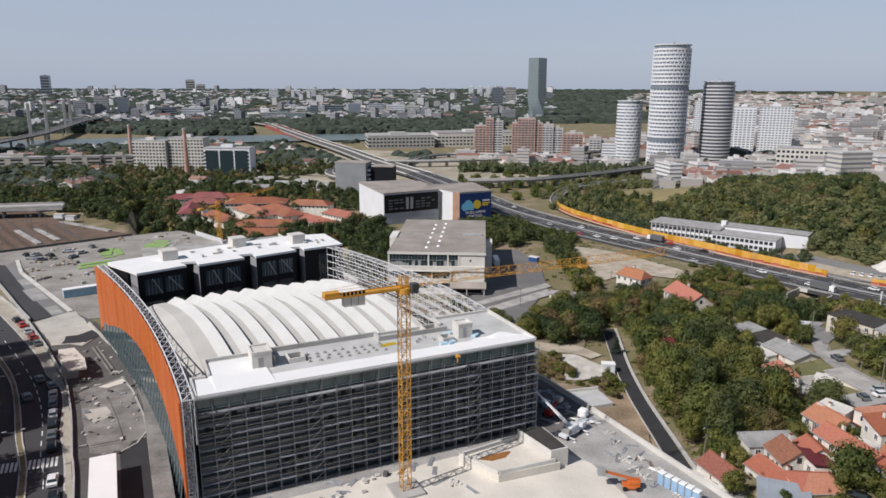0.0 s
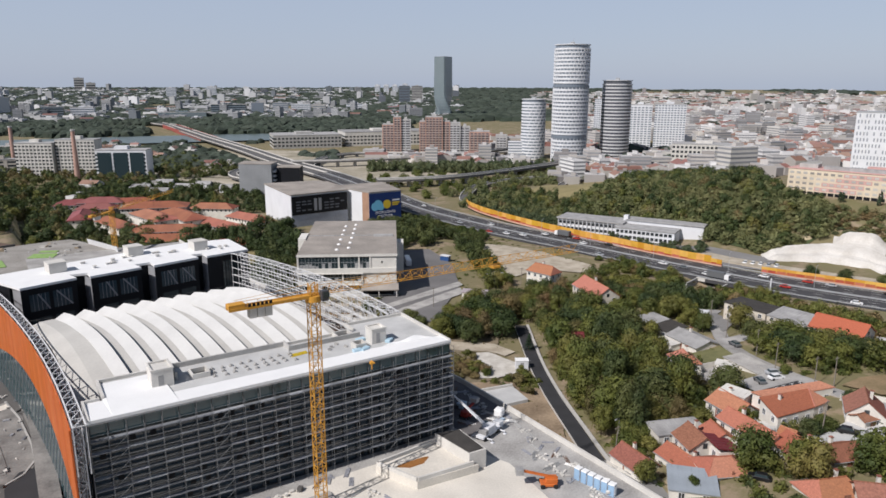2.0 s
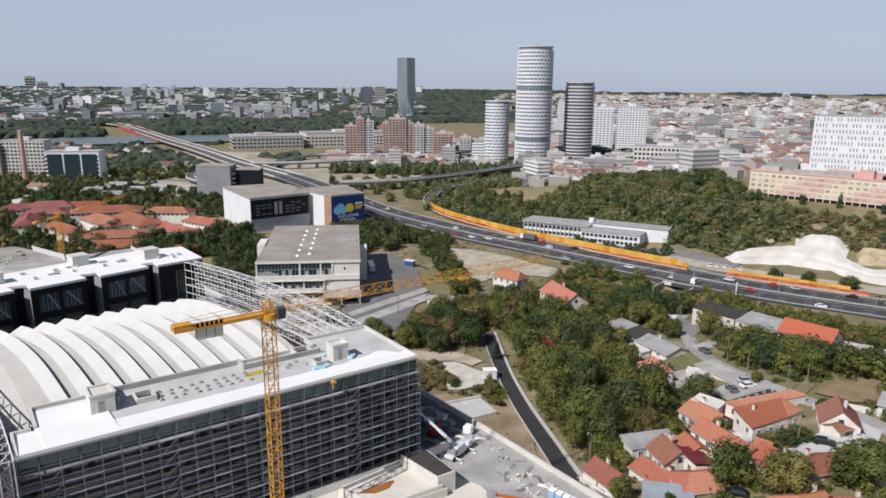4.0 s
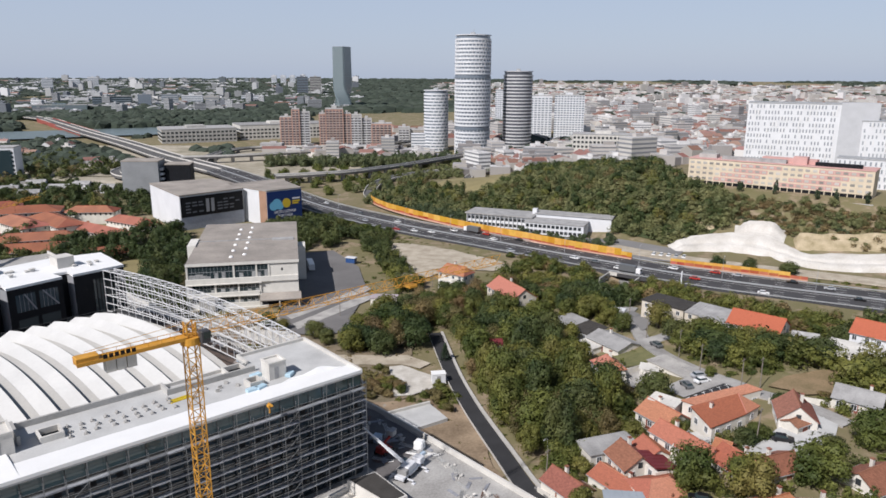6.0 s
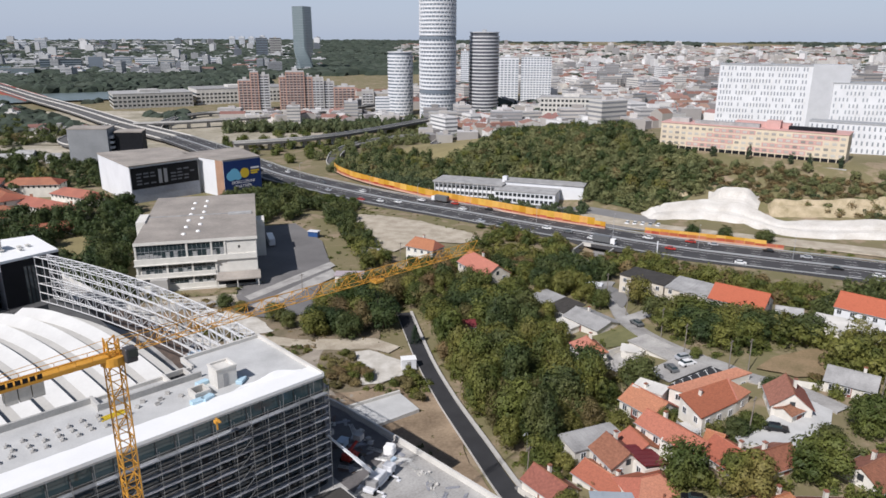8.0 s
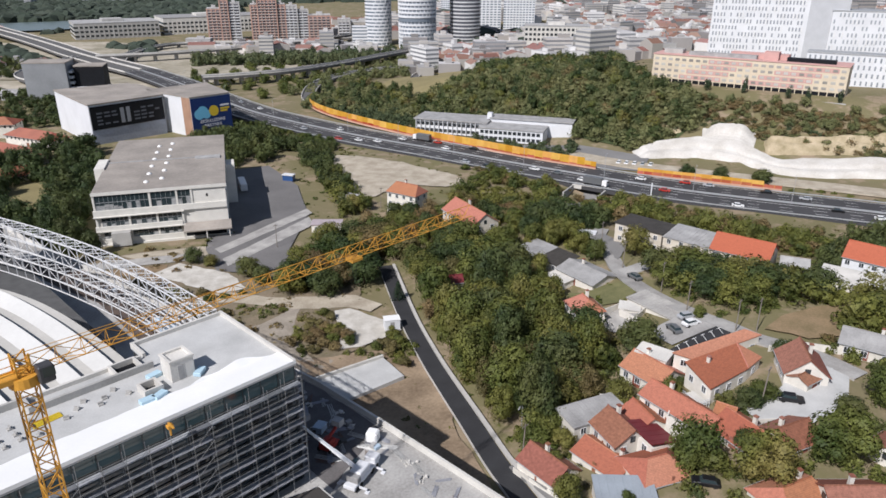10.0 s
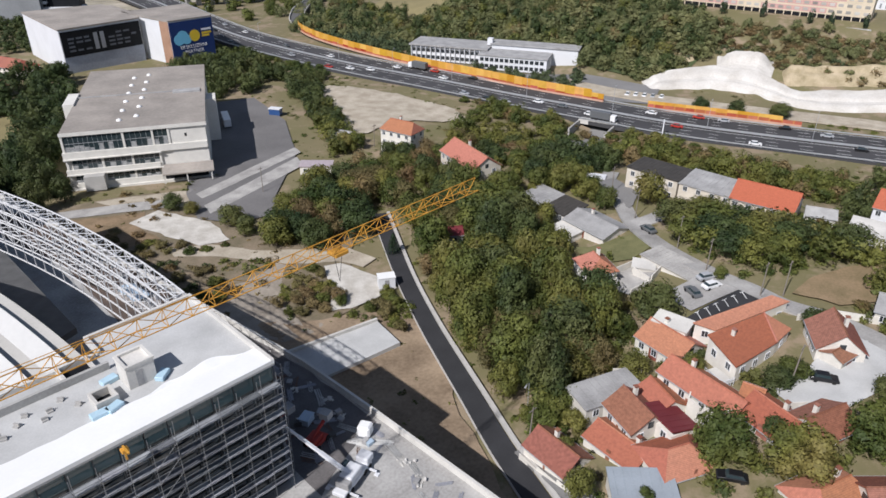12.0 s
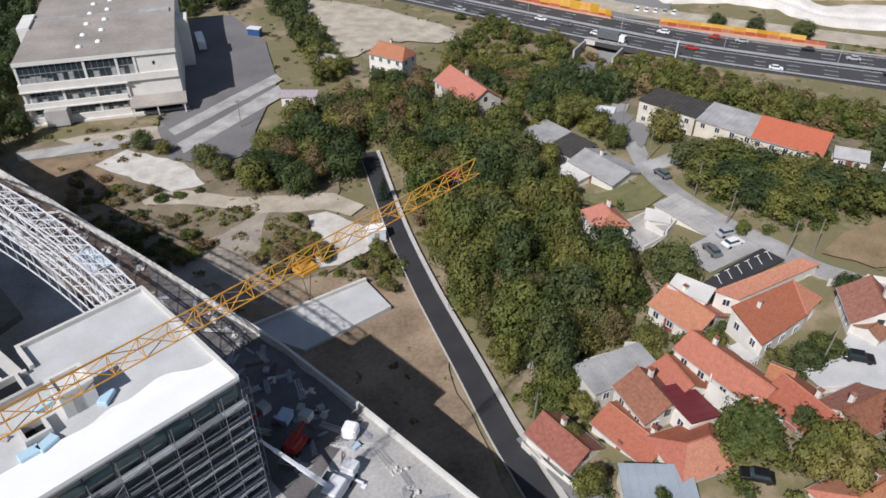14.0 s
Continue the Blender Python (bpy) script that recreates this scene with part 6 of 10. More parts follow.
banded_block("apartment_tower", "white slab apartment tower with a ribbed front", 703, 560, -20, -50, 41, 18, 61, 3.2, M_WHITE_WALL, 10, M_TOWER_GLASS)
banded_block("apartment_tower", "slim white apartment tower behind the round towers", 788, 762, -20, -45, 14, 14, 64, 3.2, M_WHITE_WALL, 4, M_TOWER_GLASS)
banded_block("warehouse", "long pale warehouse with a flat roof", 560, 410, -12, -52, 70, 30, 16, 5, M_PALE_CONCRETE, 16)

for x, y, L in ((-186, 735, 52), (-128, 722, 46), (-80, 712, 30)):
    banded_block("apartment_row", "long low beige apartment row with dark window strips", x, y, -22, -14, L, 13, 15, 3.6, M_CREAM_ROW, 3)


# ---- the town towards the horizon ----
ORIGIN = (-70.0, -108.0)


def polar(bearing, dist):
    """A place by its bearing (degrees right of the north axis) and distance from the flight's start."""
    return ORIGIN[0] + dist * math.sin(radians(bearing)), ORIGIN[1] + dist * math.cos(radians(bearing))


class Quads:
    """Gathers many boxes and leaves into one mesh, with a material slot for each kind of face."""

    def __init__(self):
        self.v, self.f, self.m = [], [], []

    def box(self, x, y, z0, z1, w, d, yaw, wall, roof, gable=0.0):
        c, s = math.cos(yaw), math.sin(yaw)
        n = len(self.v)
        for z in (z0, z1):
            for a, b in ((-w, -d), (w, -d), (w, d), (-w, d)):
                self.v.append((x + (a * c - b * s) / 2, y + (a * s + b * c) / 2, z))
        self.f += [(n, n + 1, n + 5, n + 4), (n + 1, n + 2, n + 6, n + 5), (n + 2, n + 3, n + 7, n + 6), (n + 3, n, n + 4, n + 7)]
        self.m += [wall] * 4
        if gable:
            for a in (-w, w):
                self.v.append((x + a * c / 2, y + a * s / 2, z1 + gable))
            self.f += [(n + 4, n + 5, n + 9, n + 8), (n + 6, n + 7, n + 8, n + 9), (n + 5, n + 6, n + 9), (n + 7, n + 4, n + 8)]
            self.m += [roof, roof, wall, wall]
        else:
            self.f.append((n + 4, n + 5, n + 6, n + 7))
            self.m.append(roof)

    def bands(self, x, y, z0, z1, w, d, yaw, step, mat_i):
        """Rows of window bands that stand a little proud of the walls."""
        k = z0 + step * 0.45
        while k < z1 - 1:
            self.box(x, y, k, k + step * 0.42, w * 1.006 + 0.1, d * 1.006 + 0.1, yaw, mat_i, mat_i)
            k += step

    def make(self, name, label, cat, mats):
        me = bpy.data.meshes.new(name)
        me.from_pydata(self.v, [], self.f)
        for m in mats:
            me.materials.append(m)
        me.polygons.foreach_set("material_index", self.m)
        return tagged(new(name, me), label, cat, kind="stuff")


CITY = [mat("town wall pale", (0.47, 0.445, 0.415), 0.9, 0.1, 0.02, 0.2, 0, island=0.3), mat("town wall white", (0.62, 0.61, 0.60), 0.9, 0.1, 0.02, 0.2, 0, island=0.2),
        mat("town wall dark", (0.27, 0.255, 0.25), 0.9, 0.15, 0.02, 0.2, 0, island=0.4), mat("town flat roof", (0.41, 0.40, 0.395), 0.9, 0.2, 0.02, 0.2, 0, island=0.35),
        mat("town tile roof", (0.27, 0.155, 0.125), 0.9, 0.2, 0.02, 0.2, 0, island=0.3), mat("town window band", (0.24, 0.245, 0.255), 0.4, 0.1, 0.02, 0.2, 0, island=0.3)]
# cool muted greys for the far blocks, with distance haze in the colour
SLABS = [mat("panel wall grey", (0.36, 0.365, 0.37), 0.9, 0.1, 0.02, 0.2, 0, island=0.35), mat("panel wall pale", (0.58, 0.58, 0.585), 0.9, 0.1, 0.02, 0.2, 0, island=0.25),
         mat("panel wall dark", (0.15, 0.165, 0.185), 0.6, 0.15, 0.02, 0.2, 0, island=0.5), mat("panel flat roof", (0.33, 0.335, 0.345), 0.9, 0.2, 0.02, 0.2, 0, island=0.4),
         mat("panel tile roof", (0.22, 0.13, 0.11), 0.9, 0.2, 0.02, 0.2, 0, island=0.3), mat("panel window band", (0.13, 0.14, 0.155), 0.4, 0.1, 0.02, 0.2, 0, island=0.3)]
KEEP_CLEAR = [(501, 511, 60), (559, 495, 45), (489, 562, 45), (430, 690, 90), (360, 840, 150), (420, 120, 75), (330, 80, 60), (0, 650, 90), (705, 560, 70), (580, 390, 60), (300, 520, 40), (345, 480, 40), (385, 450, 40), (255, 545, 40), (250, 480, 60), (300, 440, 60)]


def town(name, label, b0, b1, r0, r1, count, seed, high=0.15, h_low=(6, 14), h_high=(20, 40), size=(10, 26), tile=0.45, bands_to=1300, palette=None):
    q = Quads()
    r = random.Random(seed)
    k = tries = 0
    while k < count and tries < count * 4:
        tries += 1
        u = r.random()
        dist = math.sqrt(r0 * r0 + (r1 * r1 - r0 * r0) * u)
        x, y = polar(r.uniform(b0, b1), dist)
        if any(math.hypot(x - a, y - b) < c for a, b, c in KEEP_CLEAR):
            continue
        if 170 < x < 300 and y < 1600 or r.random() < 0.35 * (noise.noise((x * 0.004, y * 0.004, seed)) < -0.1):
            continue
        k += 1
        tall = r.random() < high
        h = r.uniform(*(h_high if tall else h_low))
        w, d = r.uniform(*size), r.uniform(size[0], size[1] * 0.7)
        if tall:
            w, d = r.uniform(14, 34), r.uniform(11, 16)
        z = ground_z(x, y)
        yaw = radians(r.choice((-38, -38, 52, -20, 70)) + r.uniform(-8, 8))
        wall = r.choice((0, 0, 0, 1, 1, 2))
        gable = r.random() < tile and not tall
        q.box(x, y, z - 3, z + h, w, d, yaw, wall, 4 if gable else 3, r.uniform(2, 4) if gable else 0)
        if dist < bands_to and h > 12.5:
            q.bands(x, y, z, z + h, w, d, yaw, 3.3, 5)
        if not gable:
            q.box(x + r.uniform(-2, 2), y + r.uniform(-2, 2), z + h, z + h + r.uniform(1.5, 3.5), w * 0.3, d * 0.3, yaw, wall, 3)
        else:
            q.box(x + r.uniform(-2, 2), y, z + h, z + h + 4, 1.2, 1.2, yaw, 2, 2)
    return q.make(name, label, "town", palette or CITY)


town("old_town", "dense pale town houses and tiled roofs on the hill", 42, 84, 560, 1250, 1150, 1, 0.10, (5, 11), (14, 24), (8, 26), 0.42, 1300)
town("old_town", "dense pale town blocks reaching the horizon", 42, 84, 1250, 2600, 2100, 2, 0.09, (6, 13), (16, 30), (12, 44), 0.35, 2000)
town("old_town", "pale town blocks near the skyline", 40, 86, 2600, 3800, 1300, 3, 0.07, (7, 13), (18, 34), (18, 60), 0.3, 0)
town("river_town", "scattered blocks and sheds near the railway", -16, 24, 520, 1150, 85, 4, 0.06, (4, 8), (14, 20), (8, 20), 0.55)
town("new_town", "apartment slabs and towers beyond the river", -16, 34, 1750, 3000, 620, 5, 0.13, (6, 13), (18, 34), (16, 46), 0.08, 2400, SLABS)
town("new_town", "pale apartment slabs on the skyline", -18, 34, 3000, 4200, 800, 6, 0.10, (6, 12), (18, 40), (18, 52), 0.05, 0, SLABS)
town("quay_town", "low construction sheds and blocks behind the towers", 27, 43, 780, 1150, 90, 7, 0.1, (5, 11), (16, 24), (12, 28), 0.3)

banded_block("landmark_tower", "tall slim tower on the far skyline", -328, 3484, -10, -10, 34, 34, 114, 12, M_TOWER_GLASS, 3)
banded_block("landmark_tower", "paired concrete gate towers on the far skyline", 318, 3960, 0, -10, 44, 30, 92, 12, M_CONCRETE, 3)
banded_block("landmark_tower", "lower paired concrete tower on the far skyline", 368, 3940, 0, -10, 44, 30, 68, 12, M_CONCRETE, 3)


for bearing, dist, L, D, H, m, label in (
        (14.6, 2200, 100, 40, 27, M_BLUE_GLASS, "long dark glass office block beyond the river"), (10.8, 2000, 120, 40, 14, M_GREEN_GLASS, "low teal glass hall on the far bank"),
        (24.9, 2300, 64, 24, 24, M_WHITE_WALL, "white framed hall beyond the river"), (19.2, 2250, 46, 18, 30, M_STEEL_GREY, "grey office slab beyond the river"),
        (20.6, 2280, 60, 18, 26, M_WHITE_WALL, "white office slab beyond the river"), (22.3, 2320, 40, 18, 22, M_CONCRETE, "concrete slab block beyond the river"),
        (17.6, 2150, 34, 20, 34, M_TOWER_GLASS, "glass office tower beyond the river"), (28.2, 2380, 90, 30, 13, M_RED_FACADE, "low dark red hall on the far bank"),
        (3.2, 2050, 50, 30, 30, M_BLUE_GLASS, "dark glass office block on the far bank"), (5.0, 2080, 56, 30, 26, M_WHITE_WALL, "white office block on the far bank"),
        (-0.9, 2250, 36, 24, 52, M_CONCRETE, "grey tower block on the far bank"), (0.6, 2280, 30, 24, 48, M_TOWER_GLASS, "dark tower block on the far bank"), (-2.2, 2300, 30, 20, 40, M_CONCRETE, "concrete tower block on the far bank"),
        (11.5, 3300, 40, 16, 44, M_WHITE_WALL, "white slab tower near the skyline"), (13.2, 3350, 40, 16, 40, M_WHITE_WALL, "pale slab tower near the skyline"), (14.4, 3400, 40, 16, 46, M_WHITE_WALL, "white slab tower on the skyline"),
        (27.2, 3700, 26, 18, 46, M_WHITE_WALL, "white apartment tower on the far skyline"), (27.9, 3700, 26, 18, 46, M_WHITE_WALL, "white apartment tower on the far skyline"), (28.6, 3700, 26, 18, 46, M_WHITE_WALL, "white apartment tower on the far skyline"), (29.4, 3720, 26, 18, 50, M_WHITE_WALL, "white apartment tower on the far skyline")):
    x, y = polar(bearing, dist)
    banded_block("far_block", label, x, y, ground_z(x, y), -bearing - 8, L, D, H, 6, m, 4, M_TOWER_GLASS)


def brick_chimney(x, y, h):
    g = group("chimney_stack", "tall slim brick chimney among the office slabs", "chimney", pose(x, y, -22), "brick chimneys")
    bm = bmesh.new()
    beam(bm, (0, 0, 0), (0, 0, h), 2.6, 12, 1.7)
    part("shaft", bm, M_BRICK, g)
    bm = bmesh.new()
    beam(bm, (0, 0, h), (0, 0, h + 1.4), 2.0, 12, 2.0)
    part("rim", bm, M_NEW_CONCRETE, g)


for bearing, dist, h in ((5.0, 735, 46), (1.2, 860, 44)):
    brick_chimney(*polar(bearing, dist), h)


def canopy(name, label, b0, b1, r0, r1, step, h, seed, cover=-0.15):
    """A far wood: an uneven canopy of clumps over the ground, with clearings."""
    verts, faces = [], []
    nr = int((r1 - r0) / step)
    for i in range(nr + 1):
        dist = r0 + (r1 - r0) * i / nr
        nb = max(2, int(radians(b1 - b0) * dist / step))
        rnd = random.Random(seed + i)
        for j in range(nb):
            b = b0 + (b1 - b0) * (j + rnd.random()) / nb
            dd = dist + rnd.uniform(-0.5, 0.5) * step
            x, y = polar(b, dd)
            if noise.noise((x * 0.003, y * 0.003, seed)) < cover or any(math.hypot(x - a, y - c) < e * 0.9 for a, c, e in KEEP_CLEAR) or (172 < x < 262 and y < 1500):
                continue
            z, s, hh = ground_z(x, y), step * rnd.uniform(0.55, 0.95), h * rnd.uniform(0.6, 1.2)
            n = len(verts)
            for k in range(6):
                a = k * math.pi / 3 + rnd.random()
                verts.append((x + s * math.cos(a), y + s * math.sin(a), z - 1))
            for k in range(6):
                a = k * math.pi / 3 + rnd.random()
                q = rnd.uniform(0.6, 1.0)
                verts.append((x + s * q * math.cos(a), y + s * q * math.sin(a), z + hh * rnd.uniform(0.45, 0.8)))
            verts.append((x + rnd.uniform(-0.2, 0.2) * s, y + rnd.uniform(-0.2, 0.2) * s, z + hh))
            for k in range(6):
                kk = (k + 1) % 6
                faces += [(n + k, n + kk, n + 6 + kk, n + 6 + k), (n + 6 + k, n + 6 + kk, n + 12)]
    me = bpy.data.meshes.new(name)
    me.from_pydata(verts, [], faces)
    me.materials.append(M_FAR_WOOD)
    return tagged(new(name, me), label, "trees", kind="stuff")


# cooler, greyer green that holds the distance haze in its colour
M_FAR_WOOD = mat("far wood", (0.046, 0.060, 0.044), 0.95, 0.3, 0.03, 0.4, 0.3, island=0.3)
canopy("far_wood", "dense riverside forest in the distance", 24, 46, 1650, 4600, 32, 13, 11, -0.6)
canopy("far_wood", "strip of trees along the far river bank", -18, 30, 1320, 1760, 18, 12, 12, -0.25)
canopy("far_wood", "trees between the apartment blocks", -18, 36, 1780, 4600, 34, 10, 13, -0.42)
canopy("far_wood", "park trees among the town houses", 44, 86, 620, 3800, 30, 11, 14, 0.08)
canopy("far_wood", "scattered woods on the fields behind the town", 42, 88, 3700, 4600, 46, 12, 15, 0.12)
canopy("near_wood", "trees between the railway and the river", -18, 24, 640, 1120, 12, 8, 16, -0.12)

# river and its bridge
M_WATER = glass_mat("river water", (0.10, 0.13, 0.115), 0.32)


def river():
    line = [polar(b, d) for b, d in ((-26, 1230), (-10, 1215), (2, 1210), (14, 1215), (22, 1235), (30, 1330), (38, 1400), (46, 1900), (50, 2600))]
    left, right = ribbon(curve_points(line, 40), 150, 2.2, 60)
    for v in left + right:
        v.z = -19.5
    bm = bmesh.new()
    quad_strip(bm, left, right)
    return tagged(part("river", bm, M_WATER), "pale grey-green river reflecting the sky", "river", kind="structure")


river()

M_RED_STEEL = mat("red bridge steel", (0.30, 0.075, 0.06), 0.6, 0.2)
M_DECK_PALE = mat("worn viaduct asphalt", (0.115, 0.112, 0.11), 0.9, 0.2, 0.03, 0.5)


def viaduct(name, label, line, width, z, pier=True):
    pts = curve_points(line, 60)
    g = group(name, label, "bridge")
    left, right = ribbon(pts, width, 0, 20, lambda x, y: z)
    bm = bmesh.new()
    down = Vector((0, 0, -1.8))
    quad_strip(bm, left, right)
    quad_strip(bm, [v + down for v in left], left)
    quad_strip(bm, right, [v + down for v in right])
    part("road_deck", bm, M_DECK_PALE, g)
    for s in (width / 2 - 0.2, -width / 2 + 0.2):
        l2, r2 = ribbon(offset(pts, s), 0.4, 0.9, 20, lambda x, y: z)
        bm = bmesh.new()
        quad_strip(bm, l2, r2)
        quad_strip(bm, [v - Vector((0, 0, 0.9)) for v in l2], l2)
        quad_strip(bm, r2, [v - Vector((0, 0, 0.9)) for v in r2])
        part("parapet", bm, M_PALE_CONCRETE, g)
    if pier:
        for x, y in pts[2::4]:
            part("pier", one_box(x - 1.5, x + 1.5, y - 1, y + 1, ground_z(x, y) - 2, z - 1.8), M_CONCRETE, g)
    return g


viaduct("viaduct", "pale motorway viaduct towards the river bridge", [(195, 510), (197.5, 650), (205.5, 761), (212, 885), (217, 1015), (230, 1220), (243, 1428), (200, 1740)], 27, -16.1)
viaduct("median", "pale concrete median kerb of the viaduct", [(195.2, 512), (197.5, 650), (205.5, 761), (212, 885), (217, 1015), (230, 1220), (243, 1428)], 1.6, -15.3, False)
rb = group("river_bridge", "red steel girder bridge over the river", "bridge")
for s in (-13.5, 13.5):
    bm = bmesh.new()
    pts = [(217 + s + 2.6 * i, 1015 + i * 41) for i in range(11)]
    for i, ((xa, ya), (xb, yb)) in enumerate(zip(pts, pts[1:])):
        ha, hb = 9 + 7 * abs(math.cos(math.pi * i / 5)), 9 + 7 * abs(math.cos(math.pi * (i + 1) / 5))
        vs = [bm.verts.new(p) for p in ((xa, ya, -15.2 - ha * 0.5), (xb, yb, -15.2 - hb * 0.5), (xb, yb, -14.6), (xa, ya, -14.6))]
        bm.faces.new(vs)
    part("girder", bm, M_RED_STEEL, rb)
viaduct("slip_road", "pale curved slip road of the interchange", [(212, 300), (222, 318), (250, 350), (285, 372), (330, 380), (400, 372), (520, 380)], 9, -15.0, False)
viaduct("overbridge", "pale concrete overbridge across the motorway", [(204, 426), (232, 416), (270, 410), (340, 420), (460, 455)], 10, -12.5)
viaduct("slip_road", "curved pale ramp of the interchange", [(200, 620), (250, 600), (330, 590), (420, 600), (520, 630)], 9, -14.5)
viaduct("slip_road", "looping pale ramp beside the viaduct", [(190, 640), (150, 600), (120, 560), (118, 520), (140, 500)], 8, -16.0)
viaduct("slip_road", "long pale ramp towards the trade halls", [(196, 560), (240, 640), (310, 690), (400, 640), (520, 600)], 9, -17.0)
viaduct("street", "curved pale street on the park slope", [(300, 300), (330, 318), (372, 318), (400, 290), (380, 262)], 6, -9.5, False)
viaduct("cable_bridge", "far cable-stayed bridge over the river", [(-260, 700), (-226, 840), (-201, 961), (-165, 1127), (-125, 1482), (-96, 1640), (-110, 1800)], 20, -5)
for x, y in ((-176, 1080), (-160, 1160), (-142, 1330), (-136, 1400)):
    pylon = group("bridge_pylon", "slim pale bridge pylon beside the river", "pylon", pose(x, y, -22), "bridge pylons")
    part("shaft", one_box(-2.2, 2.2, -2.2, 2.2, 0, 62, 0.3), M_CONCRETE, pylon)
M_DRY_EARTH = mat("mixed building land", (0.45, 0.40, 0.33), 0.95, 0.4, 0.03, 0.2, 0.2, tint=(0.19, 0.175, 0.115))
sheet("gravel_field", "pale gravel and building land around the interchange", wobble([(205, 430), (300, 450), (420, 470), (470, 500), (440, 620), (360, 660), (280, 800), (150, 900), (60, 800), (40, 640), (120, 560)], 8, 30), M_DRY_EARTH, 0.6, "ground", None, 25.0)
sheet("gravel_field", "pale trodden land between the towers and the viaduct", wobble([(10, 450), (88, 478), (130, 472), (188, 420), (194, 500), (118, 556), (38, 636), (-20, 560)], 6, 20), M_DRY_EARTH, 0.5, "ground", None, 20.0)
sheet("dry_slope", "dry mown slope on the park hill", wobble([(255, 235), (300, 240), (345, 290), (350, 320), (300, 320), (250, 290)], 3, 12), M_DRY := mat("dry grass", (0.26, 0.22, 0.11), 0.95, 0.3, 0.06, 1, 0.4), 0.7, "grass", None, 10.0)


# ---- clutter of the building site on the deck ----
M_REBAR = mat("rusty steel", (0.17, 0.10, 0.07), 0.8, 0.3, 2, 9, 0.2)
M_MACHINE_ORANGE = mat("machine orange", (0.55, 0.14, 0.03), 0.5, 0.2)
M_TARP = mat("pale blue tarpaulin", (0.42, 0.52, 0.62), 0.6, 0.2)

# dusty concrete slab in front of the office block
sheet("site_slab", "dusty pale concrete slab in front of the scaffolding", [(-60, -4), (-34, -3.6), (-8, -3.2), (-1.5, -6), (2.5, -16), (-2, -60), (-60, -60)], M_DUST, 0.012, "slab", 0.0, 6.0)


# dark sheet that paints the block's shade onto the deck
sheet("dark_deck", "deck east of the block, darkened in colour for the block's shade", wobble([(1.4, -4.5), (8, -1.5), (14.8, 0.5), (14.5, 18), (13.3, 28), (12.0, 38), (10.4, 50), (3.2, 30), (1.4, 20)], 0.3), mat("shade-dark deck", (0.145, 0.135, 0.132), 0.85, 0.4, 0.25, 3, 0.3, tint=(0.075, 0.07, 0.07)), 0.014, "slab", 0.0, 4.0)

M_RUSTY_DECK = mat("rusty littered deck", (0.125, 0.088, 0.068), 0.9, 0.5, 0.35, 2.5, 0.5, tint=(0.055, 0.048, 0.045))
sheet("littered_deck", "rust-brown littered strip of deck outside the lattice", wobble([(0.8, 20.5), (3.5, 22), (10.6, 48.5), (9.0, 62), (7.0, 78), (4.4, 95), (0, 112), (-6, 112), (-3.0, 90), (0.4, 76), (-0.4, 46)], 0.3), M_RUSTY_DECK, 0.02, "slab", 0.0, 4.0)
sheet("pale_dust", "pale dust and plaster spilled on the littered deck", wobble([(3.6, 50), (7.4, 49), (8.0, 56), (6.0, 62), (3.0, 60)], 0.8), M_PLASTER_DUST := mat("plaster dust", (0.40, 0.36, 0.33), 0.95, 0.4, 0.5, 3, 0.3, tint=(0.2, 0.17, 0.15)), 0.03, "slab", 0.0, 2.0)
sheet("pale_dust", "grey dust on the deck beside the lattice's foot", wobble([(3.0, 30), (8.6, 31), (8.4, 42), (4, 46), (1.6, 40)], 0.8), M_PLASTER_DUST, 0.032, "slab", 0.0, 2.0)


def pit_box():
    g = group("concrete_vault", "pale concrete ventilation vault with a rusty puddle and dark lid", "concrete vault")
    bm = bmesh.new()
    prism(bm, [(-19.5, -6.0), (-6.5, -4.6), (-4.0, -15.5), (-16.0, -14.5)], 0, 1.5)
    part("basin", bm, M_DUST, g)
    for a, b in (((-19.5, -6.0), (-6.5, -4.6)), ((-16.0, -14.5), (-19.5, -6.0)), ((-4.6, -15.2), (-16.0, -14.5))):
        d = Vector((b[0] - a[0], b[1] - a[1], 0))
        ln = d.length
        d.normalize()
        bm = bmesh.new()
        box(bm, 0.2, ln - 0.2, 0.0, 0.4, 1.5, 2.2, Matrix.Translation((a[0], a[1], 0)) @ Matrix(((d.x, d.y, 0, 0), (d.y, -d.x, 0, 0), (0, 0, 1, 0), (0, 0, 0, 1))))
        part("rim", bm, M_PALE_CONCRETE, g)
    bm = bmesh.new()
    prism(bm, [(-6.6, -5.0), (-1.8, -6.2), (-1.9, -14.8), (-5.4, -14.6)], 0, 3.6)
    part("head_house", bm, M_PALE_CONCRETE, g)
    bm = bmesh.new()
    prism(bm, [(-6.4, -5.3), (-2.1, -6.4), (-2.2, -14.4), (-5.3, -14.3)], 3.6, 3.72)
    part("lid", bm, M_BITUMEN_DARK, g, "dark bitumen lid")
    pts = [(-13.4 + 2.8 * math.cos(a) * (1 + 0.3 * math.sin(3 * a)), -9.0 + 1.3 * math.sin(a) * (1 + 0.25 * math.cos(2 * a))) for a in [k * math.pi / 12 for k in range(24)]]
    bm = bmesh.new()
    bm.faces.new([bm.verts.new((x, y, 1.512)) for x, y in pts])
    part("puddle", bm, M_PUDDLE, g, "rusty brown puddle")


M_BITUMEN_DARK = mat("dark bitumen", (0.06, 0.055, 0.05), 0.8, 0.3, 0.5, 4, 0.1)
M_PUDDLE = mat("rusty puddle", (0.33, 0.15, 0.05), 0.35, 0.3, 0.5, 3, 0.05)
pit_box()


